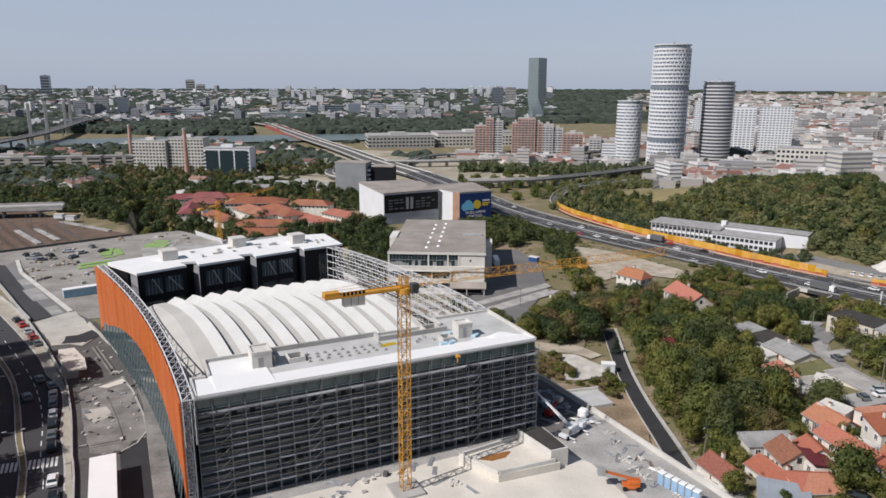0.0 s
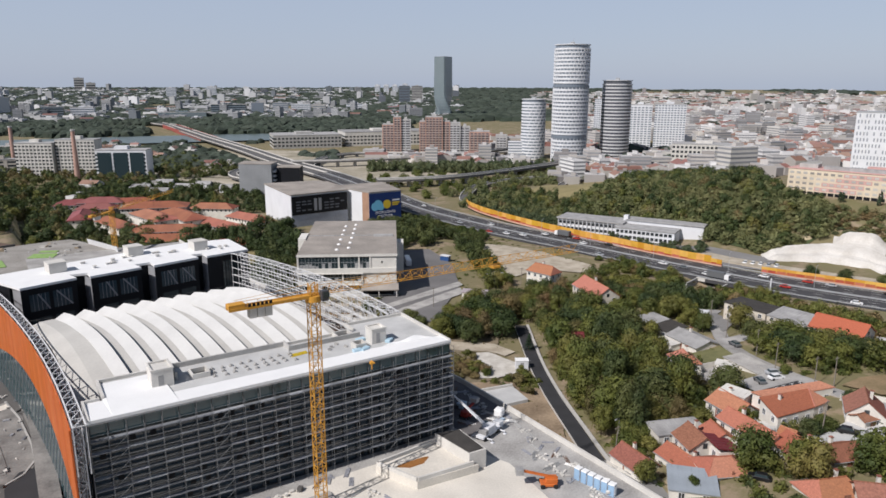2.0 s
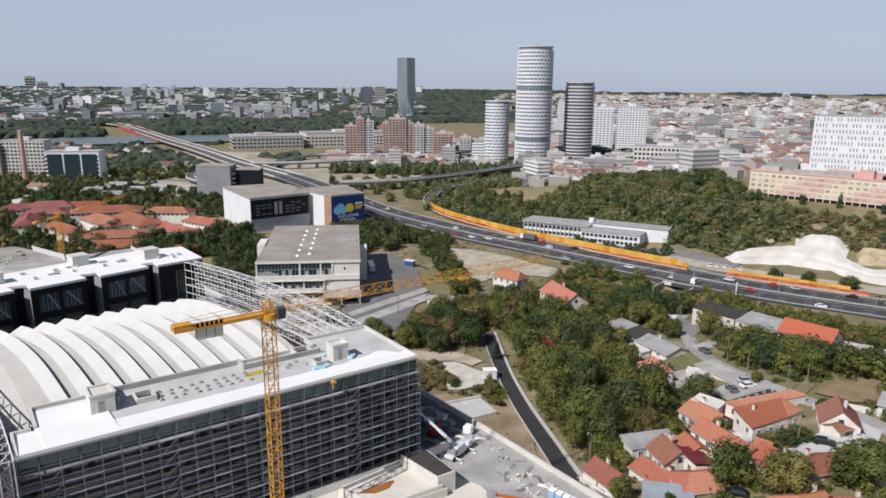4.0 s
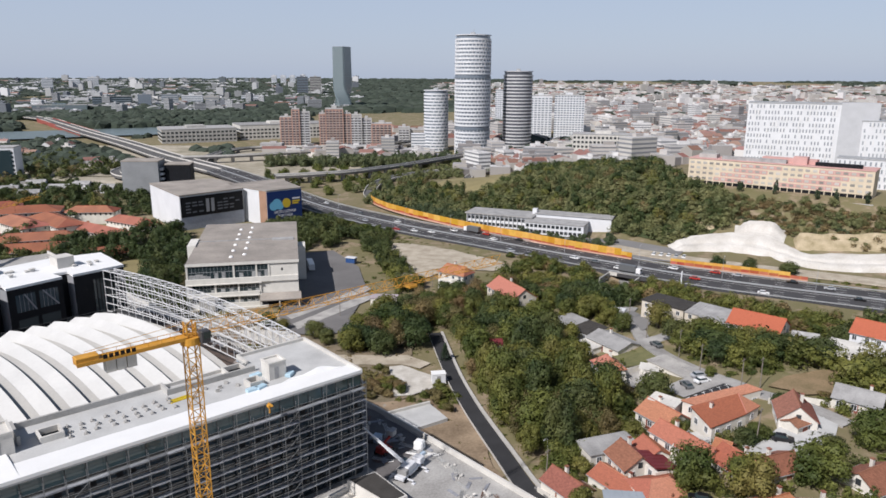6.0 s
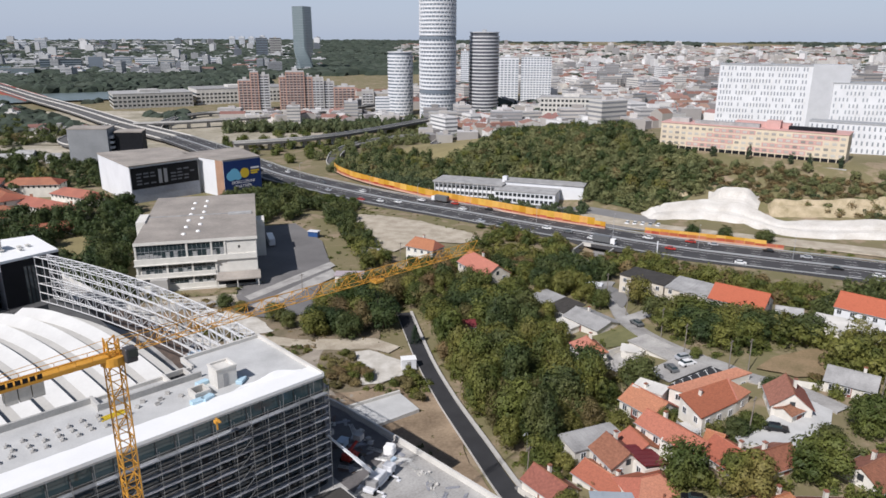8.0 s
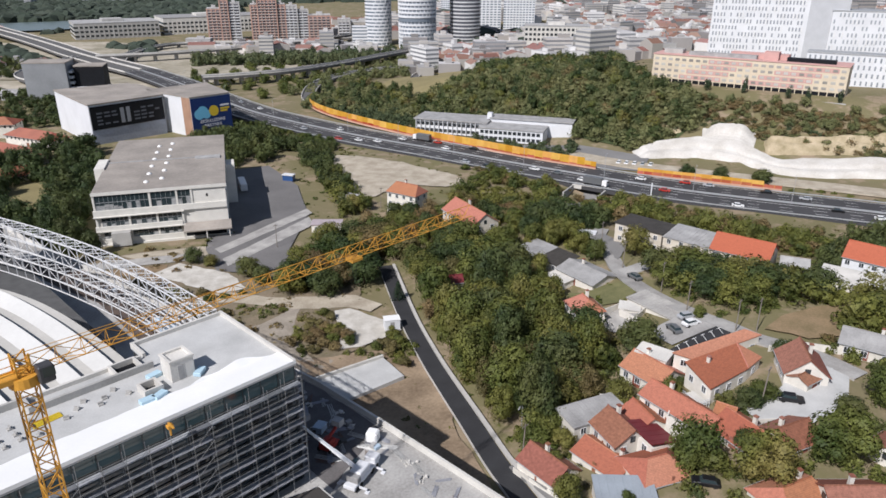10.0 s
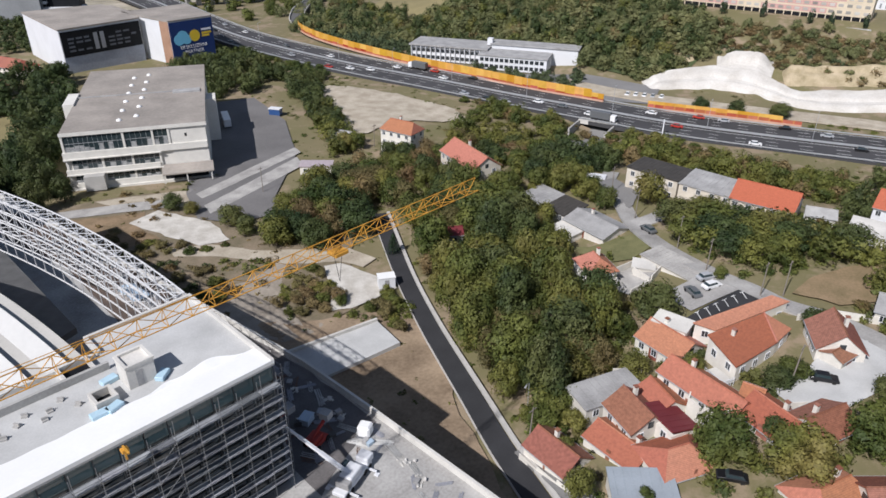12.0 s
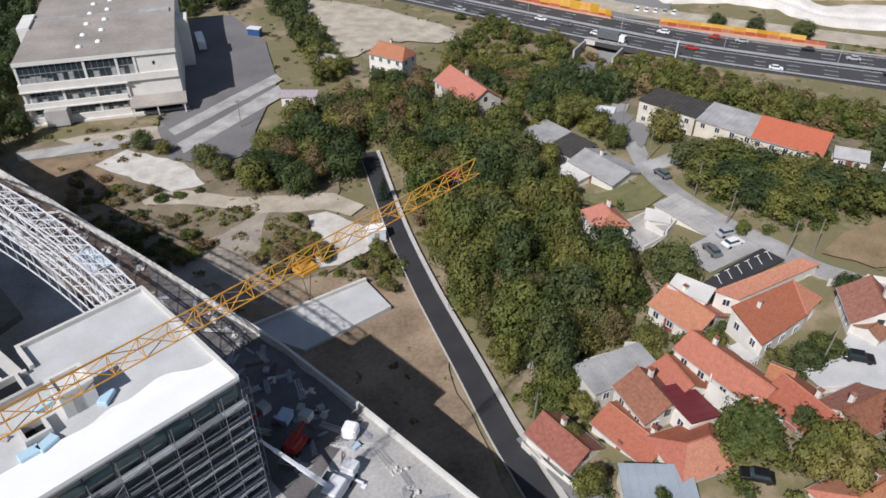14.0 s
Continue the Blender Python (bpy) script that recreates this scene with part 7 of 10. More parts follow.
def mobile_crane():
    g = group("mobile_crane", "white mobile crane with a raised telescopic boom", "crane", pose(5.6, -5.6, 0, 0, 0, 20))
    g.scale = (0.74, 0.74, 0.74)
    part("chassis", one_box(-4.5, 4.5, -1.25, 1.25, 0.7, 1.5, 0.1), M_WHITE_WALL, g)
    part("cab", one_box(3.0, 5.2, -1.2, 1.2, 1.2, 2.6, 0.15), M_WHITE_WALL, g)
    part("turret", one_box(-2.2, 1.4, -1.2, 1.2, 1.5, 3.1, 0.15), M_WHITE_WALL, g)
    part("operator_cab", one_box(-0.6, 1.3, 1.2, 2.2, 1.6, 3.2, 0.1), M_GLASS, g)
    part("counterweight", one_box(-3.4, -2.2, -1.3, 1.3, 1.5, 2.8, 0.08), M_GREY_ROOF, g)
    m = pose(-1.0, 0, 2.8, 0, -32, 96)
    for k, (a, b, s) in enumerate(((0, 6.0, 0.30), (5.8, 10.4, 0.24), (10.2, 14.5, 0.18))):
        bm = bmesh.new()
        box(bm, a, b, -s, s, -s, s, m)
        part("boom_section", bm, M_WHITE_WALL, g)
    bm = bmesh.new()
    box(bm, 14.3, 15.0, -0.22, 0.22, -0.45, 0.22, m)
    part("boom_head", bm, M_GREY_ROOF, g)
    for wx in (-3.6, -2.2, 2.2, 3.6):
        for wy in (-1.1, 1.1):
            bm = bmesh.new()
            bmesh.ops.create_cone(bm, cap_ends=True, segments=14, radius1=0.6, radius2=0.6, depth=0.4, matrix=pose(wx, wy, 0.6, 90))
            part("wheel", bm, M_TYRE_DARK, g)
    for wx in (-3.0, 3.0):
        for s in (-1, 1):
            bm = bmesh.new()
            box(bm, wx - 0.15, wx + 0.15, min(s * 1.2, s * 3.0), max(s * 1.2, s * 3.0), 0.6, 0.9)
            box(bm, wx - 0.4, wx + 0.4, s * 3.0 - 0.4, s * 3.0 + 0.4, 0, 0.2)
            part("outrigger", bm, M_WHITE_WALL, g)


M_TYRE_DARK = mat("rubber", (0.02, 0.02, 0.02), 0.9)
mobile_crane()


def lift_machine(x, y, yaw, label, boom=5.5, colour=None):
    g = group("boom_lift", label, "boom lift", pose(x, y, 0, 0, 0, yaw))
    c = colour or M_MACHINE_ORANGE
    part("chassis", one_box(-1.4, 1.4, -1.0, 1.0, 0.35, 0.9, 0.08), c, g)
    part("turret", one_box(-1.5, 0.6, -0.8, 0.8, 0.9, 1.7, 0.1), c, g)
    bm = bmesh.new()
    box(bm, -1.0, boom, -0.18, 0.18, -0.18, 0.18, pose(-0.6, 0, 1.7, 0, -14, 0))
    part("boom", bm, c, g)
    bm = bmesh.new()
    box(bm, boom - 0.7, boom + 0.6, -0.7, 0.7, 0, 1.0, pose(-0.4, 0, 2.4))
    part("platform", bm, M_GREY_ROOF, g)
    for wx in (-1.1, 1.1):
        for wy in (-1.0, 1.0):
            bm = bmesh.new()
            bmesh.ops.create_cone(bm, cap_ends=True, segments=12, radius1=0.42, radius2=0.42, depth=0.3, matrix=pose(wx, wy, 0.42, 90))
            part("wheel", bm, M_TYRE_DARK, g)


lift_machine(3.6, -25.4, 150, "orange boom lift with a lowered arm")
lift_machine(6.4, 3.0, 20, "red boom lift standing in the shade", 3.0, CAR_RED := mat("machine red", (0.35, 0.04, 0.03), 0.5, 0.2))
lift_machine(2.4, 8.2, 5, "dark red lift standing beside the scaffolding", 4.0, CAR_RED)

loo = group("site_toilet", "blue and white portable site toilet", "toilet", pose(9.4, -26.6, 0, 0, 0, 10), "site toilets")
part("cabin", one_box(-0.55, 0.55, -0.55, 0.55, 0, 2.1, 0.04), M_LOO := mat("toilet blue", (0.28, 0.42, 0.58), 0.5, 0.15), loo)
part("roof", one_box(-0.6, 0.6, -0.6, 0.6, 2.1, 2.3, 0.06), M_MEMBRANE, loo)
part("door", one_box(-0.42, 0.42, -0.6, -0.56, 0.1, 1.95), M_MEMBRANE, loo)
for i in range(1, 6):
    copy_thing(loo, pose(9.4 + 0.25 * i, -26.6 - 1.35 * i, 0, 0, 0, 10 + 2 * i))
blue_tank = group("blue_container", "small blue tarpaulin-topped work table", "container", pose(7.8, 7.2, 0, 0, 0, 25))
part("body", one_box(-0.9, 0.9, -0.7, 0.7, 0.1, 1.1), M_TARP, blue_tank)
part("lid", one_box(-1.0, 1.0, -0.8, 0.8, 1.1, 1.2), M_TARP, blue_tank)
tank = group("white_tank", "white plastic water tank in a cage", "tank", pose(12.0, -0.4, 0, 0, 0, 30))
part("tank_body", one_box(-0.9, 0.9, -0.9, 0.9, 0.15, 1.9, 0.25), M_MEMBRANE, tank)
part("pallet", one_box(-0.95, 0.95, -0.95, 0.95, 0, 0.15), M_PLANK, tank)

rs = random.Random(33)


HEAPS = [bmesh.new(), bmesh.new()]


def heap(bm, m, kind):
    """Adds loose boards or tubes to the one mesh of their kind."""
    bmesh.ops.transform(bm, matrix=m, verts=bm.verts)
    me = bpy.data.meshes.new("heap")
    bm.to_mesh(me)
    bm.free()
    HEAPS[kind].from_mesh(me)
    bpy.data.meshes.remove(me)


def pile(x, y, z, yaw, kind):
    """A stack of building material: boards, tubes, pallets, blocks or rubble."""
    m = pose(x, y, z, 0, 0, yaw) @ Matrix.Scale(rs.uniform(0.5, 0.85), 4)
    bm = bmesh.new()
    if kind == 0:
        for k in range(rs.randint(3, 6)):
            box(bm, -1.8 + rs.uniform(-0.3, 0.3), 1.8 + rs.uniform(-0.4, 0.4), -0.5 + k * 0.2, -0.34 + k * 0.2, 0.0, 0.14 + 0.1 * rs.random())
        return heap(bm, m, 0)
    elif kind == 1:
        for k in range(7):
            beam(bm, (-2.4 + rs.uniform(-0.4, 0.4), -0.6 + k * 0.18, 0.1 + 0.05 * (k % 2)), (2.4, -0.6 + k * 0.18 + rs.uniform(-0.2, 0.2), 0.1), 0.06, 5)
        return heap(bm, m, 1)
    elif kind == 2:
        h = rs.uniform(0.5, 1.1)
        box(bm, -0.7, 0.7, -0.55, 0.55, 0.14, h, None, 0.04)
        for k in range(3):
            box(bm, -0.75, 0.75, -0.55 + k * 0.45, -0.4 + k * 0.45, 0, 0.13)
        ob = tagged(part("pallet_load", bm, rs.choice((M_PALE_CONCRETE, M_GREY_ROOF, M_GREY_ROOF, M_WORKS, M_PLANK, M_TARP))), "wrapped pallet of building material", "pallet", "pallet loads")
    elif kind == 3:
        for k in range(14):
            s = rs.uniform(0.12, 0.4)
            bx, by = rs.gauss(0, 0.8), rs.gauss(0, 0.6)
            box(bm, bx - s, bx + s, by - s * 0.7, by + s * 0.7, 0, s * 1.1, pose(0, 0, 0, rs.uniform(-20, 20), rs.uniform(-20, 20), rs.uniform(0, 90)))
        ob = tagged(part("rubble_heap", bm, M_PALE_CONCRETE), "small heap of broken concrete and offcuts", "rubble", kind="stuff")
    else:
        for k in range(10):
            beam(bm, (-1.8 + rs.uniform(-0.5, 0.5), rs.uniform(-0.6, 0.6), 0.06), (1.8 + rs.uniform(-0.5, 0.5), rs.uniform(-0.6, 0.6), 0.08), 0.035, 4)
        ob = tagged(part("rebar_heap", bm, M_REBAR), "untidy heap of rusty reinforcing bars", "rebar", kind="stuff")
    ob.matrix_basis = m
    return ob


M_STEEL_PALE = mat("pale steel", (0.48, 0.48, 0.47), 0.5, 0.2, metal=0.3)
for i in range(95):  # strip of the deck east of the block
    y = rs.uniform(-34, 24)
    x = rs.uniform(7.5, 13.4) if y < 0 else rs.uniform(3.0, 13.0)
    if abs(x - 5.6) < 3.5 and abs(y + 5.6) < 5:
        continue
    pile(x, y, 0.0, rs.uniform(0, 180), rs.choice((0, 1, 1, 2, 3, 4, 0)))
for i in range(44):  # behind, along the lattice screen
    y = rs.uniform(22, 90)
    pile(edge_x(y, DECK_EAST) - rs.uniform(1.2, 5.5), y, 0.0, rs.uniform(0, 180), rs.choice((0, 1, 3, 3, 4, 2)))
for i in range(46):  # in front of the scaffolding
    x = rs.uniform(-60, -6)
    y = rs.uniform(-7.5, -2.6) if rs.random() < 0.6 else rs.uniform(-20, -7)
    if -21 < x < -1 and y < -4 or abs(x + 31.5) < 3.5 and abs(y + 10) < 3.5:
        continue
    pile(x, y, 0.02, rs.uniform(0, 180), rs.choice((0, 0, 1, 2, 3, 4)))
for i in range(60):  # open deck behind the black block
    pile(rs.uniform(-62, -6), rs.uniform(118, 200), 0.0, rs.uniform(0, 180), rs.choice((0, 1, 2, 2, 3)))
tarp = bmesh.new()
bmesh.ops.create_grid(tarp, x_segments=14, y_segments=8, size=1)
for v in tarp.verts:
    v.co.x *= 3.2
    v.co.y *= 1.5
    v.co.z = 0.6 + 0.5 * noise.noise((v.co.x, v.co.y, 2)) - 0.1 * abs(v.co.y)
tb = tagged(part("tarpaulin", tarp, M_TARP), "crumpled pale blue tarpaulin over stacked material", "tarpaulin")
tb.matrix_basis = pose(5.2, 56, 0.2, 0, 0, 95)

tagged(part("stacked_boards", HEAPS[0], M_PLANK), "loose stacks of grey scaffold boards on the deck", "boards", kind="stuff")
tagged(part("loose_tubes", HEAPS[1], M_STEEL_PALE), "bundles of long steel tubes on the deck", "tubes", kind="stuff")


# ---- the street west of the building ----
KERB = [(-83.2, -60), (-83.7, 12), (-84.6, 29), (-85.6, 39), (-85.6, 50), (-86.4, 60), (-88.3, 67), (-90.2, 72), (-92.3, 83), (-98.1, 103), (-106, 128), (-118, 165)]
FOOT = [(-80.6, -60), (-82.2, 12), (-83.0, 26), (-83.8, 44), (-85.2, 60), (-86.4, 68), (-88.5, 77), (-92.4, 95), (-101.2, 128), (-114, 163)]
sheet("street", "wide dark asphalt street with shade of trees", KERB + [(-150, 205), (-175, 205), (-140, 140), (-122, 90), (-118, 40), (-118, -60)], M_ASPHALT, 0.03, "street", -0.4, 8.0)
sheet("pavement_west", "dusty beige paved footway along the street", KERB + FOOT[::-1], M_FOOTWAY := mat("footway paving", (0.40, 0.36, 0.30), 0.9, 0.25, 0.3, 3, 0.3), 0.16, "pavement", -0.4, 6.0)


def street_line(name, label, pts, w, z0, z1, material, cat):
    """A low continuous kerb, wall or painted line that follows the street."""
    g = tagged(new(name), label, cat, kind="structure")
    for (xa, ya), (xb, yb) in zip(pts, pts[1:]):
        d = Vector((xb - xa, yb - ya, 0))
        m = Matrix.Translation((xa, ya, 0)) @ Euler((0, 0, math.atan2(d.y, d.x))).to_matrix().to_4x4()
        bm = bmesh.new()
        box(bm, -0.03, d.length + 0.03, -w / 2, w / 2, z0, z1, m)
        part("stretch", bm, material, g)
    return g


street_line("kerb", "pale concrete kerb between street and footway", curve_points(KERB, 26), 0.28, -0.45, -0.2, M_KERB, "kerb")
street_line("street_wall", "low grey retaining wall behind the footway", curve_points(FOOT, 24), 0.35, -0.5, 0.7, M_CONCRETE, "wall")
ISLE_W = curve_points([(-90.0, -60), (-90.8, 16), (-93.3, 39), (-96.4, 65), (-100.9, 83), (-108, 104), (-118, 130)], 20)
ISLE_E = curve_points([(-88.4, -60), (-89.6, 15), (-92.2, 39), (-95.5, 65), (-100.0, 84), (-107, 105), (-117, 131)], 20)
sheet("traffic_island", "narrow island of dry grass between the carriageways", ISLE_W + ISLE_E[::-1], M_EARTH, 0.14, "verge", -0.4, 8.0)
street_line("kerb", "pale kerb of the island towards the far carriageway", ISLE_W, 0.25, -0.45, -0.18, M_KERB, "kerb")
street_line("kerb", "pale kerb of the island towards the near carriageway", ISLE_E, 0.25, -0.45, -0.18, M_KERB, "kerb")
for pts, label in (([(-86.6, -50), (-87.0, 13), (-88.4, 30), (-89.2, 46), (-91.4, 62), (-95.5, 80), (-102, 102)], "broken white lane line on the street"), ([(-94.6, 0), (-95.2, 20), (-98, 46), (-101, 66)], "broken white line on the far carriageway")):
    bm = bmesh.new()
    line = curve_points(pts, 44)
    for (xa, ya), (xb, yb) in list(zip(line, line[1:]))[::2]:
        d = Vector((xb - xa, yb - ya, 0))
        box(bm, 0, d.length, -0.09, 0.09, -0.362, -0.35, Matrix.Translation((xa, ya, 0)) @ Euler((0, 0, math.atan2(d.y, d.x))).to_matrix().to_4x4())
    tagged(part("lane_dashes", bm, M_PAINT), label, "road marking", kind="stuff")
for k in range(16):
    x = -96.6 + k * 0.72
    tagged(part("crossing_bar", one_box(x, x + 0.42, 26.0 - 0.1 * k, 29.6 - 0.1 * k, -0.362, -0.35), M_PAINT), "white zebra crossing bar on the asphalt", "road marking", "zebra crossing", "structure")


def street_lamp_west(x, y):
    g = group("street_lamp", "slim grey street lamp with two arms on the island", "street lamp", pose(x, y, -0.3), "street lamps on the island")
    bm = bmesh.new()
    beam(bm, (0, 0, 0), (0, 0, 8.5), 0.1, 6, 0.06)
    part("pole", bm, M_GALV, g)
    for sgn in (-1, 1):
        bm = bmesh.new()
        beam(bm, (0, 0, 8.4), (1.7 * sgn, 0, 8.8), 0.045, 5)
        arm = part("arm", bm, M_GALV, g)
        part("lamp_head", one_box(1.4 * sgn - 0.35, 1.4 * sgn + 0.35, -0.12, 0.12, 8.74, 8.88), M_STEEL_PALE, arm)


street_lamp_west(-94.3, 50.8)
street_lamp_west(-91.0, 23.0)
street_lamp_west(-100.6, 83.0)

# ramp, plaza and the works beside the orange wall
bm = bmesh.new()
prism(bm, [(-96.8, 116), (-100.6, 129), (-107, 153), (-112.2, 172), (-115.5, 196), (-111.8, 194), (-106.5, 172), (-99.5, 145), (-91.6, 118.4)], -0.6, 0.06)
tagged(part("ramp_lane", bm, M_ASPHALT), "black asphalt lane of the ramp", "road", kind="structure")
bm = bmesh.new()
prism(bm, [(-91.56, 118.4), (-99.46, 145), (-106.46, 172), (-111.76, 194), (-109.2, 200), (-106, 179), (-98, 154), (-87.4, 121)], -0.6, 0.05)
tagged(part("ramp_strip", bm, M_OLD_ASPHALT), "grey patched asphalt lane beside the ramp", "road", kind="structure")
for x, y, w, d in ((-98.2, 146, 4.4, 16), (-102.6, 164, 3.4, 9), (-91.6, 125, 3.2, 9)):
    tagged(part("asphalt_patch", one_box(-w / 2, w / 2, -d / 2, d / 2, 0.05, 0.075), M_LANE), "lighter grey patch in the ramp's asphalt", "road patch", kind="structure").matrix_basis = pose(x, y, 0, 0, 0, 16)
street_line("ramp_kerb", "pale concrete kerb along the ramp", [(-108.4, 200), (-105.2, 179), (-97.2, 154), (-86.8, 121)], 1.3, -0.3, 0.35, M_PALE_CONCRETE, "kerb")
street_line("ramp_wall", "grey parapet along the ramp", [(-115.8, 196), (-112.6, 172), (-107.4, 153), (-101, 129), (-97.2, 116)], 0.5, -0.4, 1.0, M_CONCRETE, "wall")
sheet("works_floor", "dark dusty works area beside the orange wall", [(-97, 116), (-87, 124), (-80, 108), (-73, 76), (-69, 50), (-66, 26), (-66, -14), (-82.2, -14), (-82.4, 12), (-83.2, 26), (-84, 44), (-85.4, 60), (-86.8, 68), (-88.8, 77), (-92.6, 95)], M_WORKS, 0.30, "slab", -0.4, 6.0)
sheet("pale_plaza", "pale dusty concrete plaza at the ramp's foot", wobble([(-96, 114.6), (-86.1, 122.5), (-81.6, 106.5), (-78.4, 96.5), (-82.7, 88.2), (-86, 91), (-90.1, 91.6)], 0.5), M_PLAZA := mat("dusty plaza", (0.50, 0.475, 0.43), 0.95, 0.3, 0.15, 2, 0.4, tint=(0.34, 0.32, 0.29)), 0.42, "slab", -0.4, 6.0)
sheet("asphalt_patch", "black asphalt patch on the plaza", wobble([(-87.9, 92), (-87.1, 97.9), (-84, 97.6), (-80.7, 100.4), (-78.7, 95), (-82.1, 90.5)], 0.4), M_NEW_ASPHALT, 0.46, "slab", -0.4, 3.0)
sheet("works_slab", "worn grey concrete slab with joints and rubble", wobble([(-82.8, 56.1), (-78.8, 59.7), (-73.6, 62.1), (-71.3, 51.6), (-69.7, 33.3), (-70.5, 28.1), (-74.9, 23.8), (-80.1, 26.2), (-81.5, 38.8)], 0.4), M_OLD_SLAB := mat("worn slab", (0.25, 0.24, 0.225), 0.95, 0.4, 0.25, 2.2, 0.5, tint=(0.11, 0.105, 0.10)), 0.36, "slab", -0.4, 3.0)
sheet("pale_dust", "pale dust spilled on the slab", wobble([(-81.8, 46), (-77.5, 46.5), (-75.8, 41), (-79.8, 39.5)], 0.9), M_PLAZA, 0.39, "slab", -0.4, 2.0)
sheet("pale_dust", "pale dust beside the rubble", wobble([(-79, 58), (-73.6, 61), (-73.2, 58), (-77, 56.6)], 0.5), M_DUST, 0.39, "slab", -0.4, 2.0)
sheet("dark_works", "dark unpaved pit beside the canopy", [(-75, 23), (-72.7, 27.8), (-68.8, 28.7), (-66, 26), (-65.2, 13), (-66, -14), (-75, -14)], M_NEW_ASPHALT, 0.40, "slab", -0.4, 6.0)
street_line("slab_joint", "shallow concrete upstand across the works slab", [(-80, 58), (-77, 50), (-75.5, 40), (-74.6, 31)], 0.35, -0.1, 0.08, M_OLD_SLAB, "kerb")
street_line("slab_joint", "shallow concrete upstand beside the lower roof", [(-74, 62), (-71.8, 52), (-70.2, 38), (-70, 31), (-72, 26.6), (-75, 24.2)], 0.35, -0.1, 0.12, M_CONCRETE, "kerb")
street_line("plaza_wall", "white concrete edge wall curving towards the glass wall", curve_points([(-81.6, 106.5), (-79, 96), (-76.4, 86), (-74.4, 76.5)], 8), 0.5, -0.3, 0.7, M_PLAZA, "wall")
rw = random.Random(5)
for k in range(5):
    tagged(part("step", one_box(-80 + 0.05 * k, -74.6, 29.2 - 1.0 * k, 30.0 - 1.0 * k, -0.4, 0.1 - 0.06 * k), M_OLD_SLAB), "broad worn concrete step", "step", "steps")
for k in range(70):
    y = rw.uniform(24, 90)
    x = rw.uniform(-82, -71) + (0 if y < 62 else -1.5)
    w, d, h = rw.uniform(0.25, 1.5), rw.uniform(0.2, 0.7), rw.uniform(0.1, 0.45)
    bm = bmesh.new()
    box(bm, -w / 2, w / 2, -d / 2, d / 2, 0, h)
    for v in bm.verts:
        v.co += Vector((rw.uniform(-0.12, 0.12), rw.uniform(-0.12, 0.12), rw.uniform(-0.05, 0.05)))
    ob = tagged(part("concrete_block", bm, rw.choice((M_PALE_CONCRETE, M_CONCRETE, M_WORKS, M_PLANK))), "broken concrete block on the works floor", "rubble", "rubble blocks")
    ob.matrix_basis = pose(x, y, -0.04, 0, 0, rw.uniform(0, 180))
for x0, y0, x1, y1 in ((-80.5, 86, -76, 64), (-79.5, 86, -75, 64), (-71.5, 60, -69.3, 38), (-70.6, 60, -68.6, 38)):
    street_line("wall_footing", "long narrow concrete footing strip", [(x0, y0), (x1, y1)], 0.4, -0.1, 0.2, M_OLD_SLAB, "footing")
bm = bmesh.new()
prism(bm, [(-121, 217), (-107.9, 220.6), (-89.3, 226), (-66.6, 232.8), (-52, 235.5), (-45.4, 235), (-31.5, 205.2), (-63.8, 205.2), (-63.9, 108), (-82, 112), (-87.2, 123.5), (-105, 185.5), (-110.5, 190), (-121, 200)], -9, -0.02)
tagged(part("rear_deck", bm, M_REAR := mat("rear deck", (0.32, 0.305, 0.28), 0.95, 0.4, 0.1, 1.2, 0.3, tint=(0.19, 0.175, 0.155))), "dusty pale concrete deck behind the station", "deck", kind="structure")
street_line("deck_wall", "dark low parapet at the deck's end above the railway", [(-121, 217), (-107.9, 220.6), (-89.3, 226), (-66.6, 232.8)], 0.5, -1.0, 0.9, M_WORKS, "wall")
for k in range(9):
    t = k / 8
    tagged(part("precast_slab", one_box(0, 2.4, 0, 0.3, 0, 2.2), M_STEEL), "white leaning precast panel at the deck's edge", "precast slab", "precast slabs").matrix_basis = pose(-40 + 7.5 * t, 221.5 - 21 * t, 0, 12, 0, -68)
for x, y, c, a in ((-100.7, 118.7, 2, 108), (-98.9, 113.2, 3, 108), (-97.0, 106.5, 1, 108), (-95.2, 100.4, 3, 108), (-93.8, 94.9, 5, 107), (-91.2, 68.1, 5, 106), (-92.9, 58.3, 5, 102), (-88.5, 62.8, 5, 104), (-87.9, 57.4, 1, 95), (-87.6, 52.3, 5, 94), (-87.3, 46.8, 1, 92), (-87.1, 42.0, 2, 92), (-86.9, 37.0, 5, 92), (-86.6, 31.8, 2, 92), (-85.7, 18.5, 0, 91), (-85.2, 12.6, 2, 91), (-97.6, 40, 5, 98)):
    car(x, y, -0.36, a + rw.uniform(-2, 2), c)

canopy_house = group("white_canopy", "long white flat-roofed site canopy on posts", "canopy")
part("roof", one_box(-79.6, -75.4, -10, 17, 3.4, 3.7), M_MEMBRANE, canopy_house)
for y in (-8, 0, 8, 16):
    for x in (-79.3, -75.8):
        part("post", one_box(x, x + 0.15, y, y + 0.15, -0.4, 3.4), M_STEEL_GREY, canopy_house)
entry = group("entrance_roof", "rounded white entrance roof slab", "canopy")
bm = bmesh.new()
prism(bm, [(-87.7, 78.6), (-84.2, 78.6), (-81.6, 69.6), (-81.1, 63.2), (-84.9, 63.4), (-87.3, 72.3)], 2.7, 3.1)
part("roof", bm, M_DUST, entry)
part("wall", one_box(-86.6, -83.2, 66, 77, -0.4, 2.7), M_CONCRETE, entry)
cont = group("blue_container_row", "white and blue site container row", "container", pose(-89.4, 137, 0, 0, 0, 10))
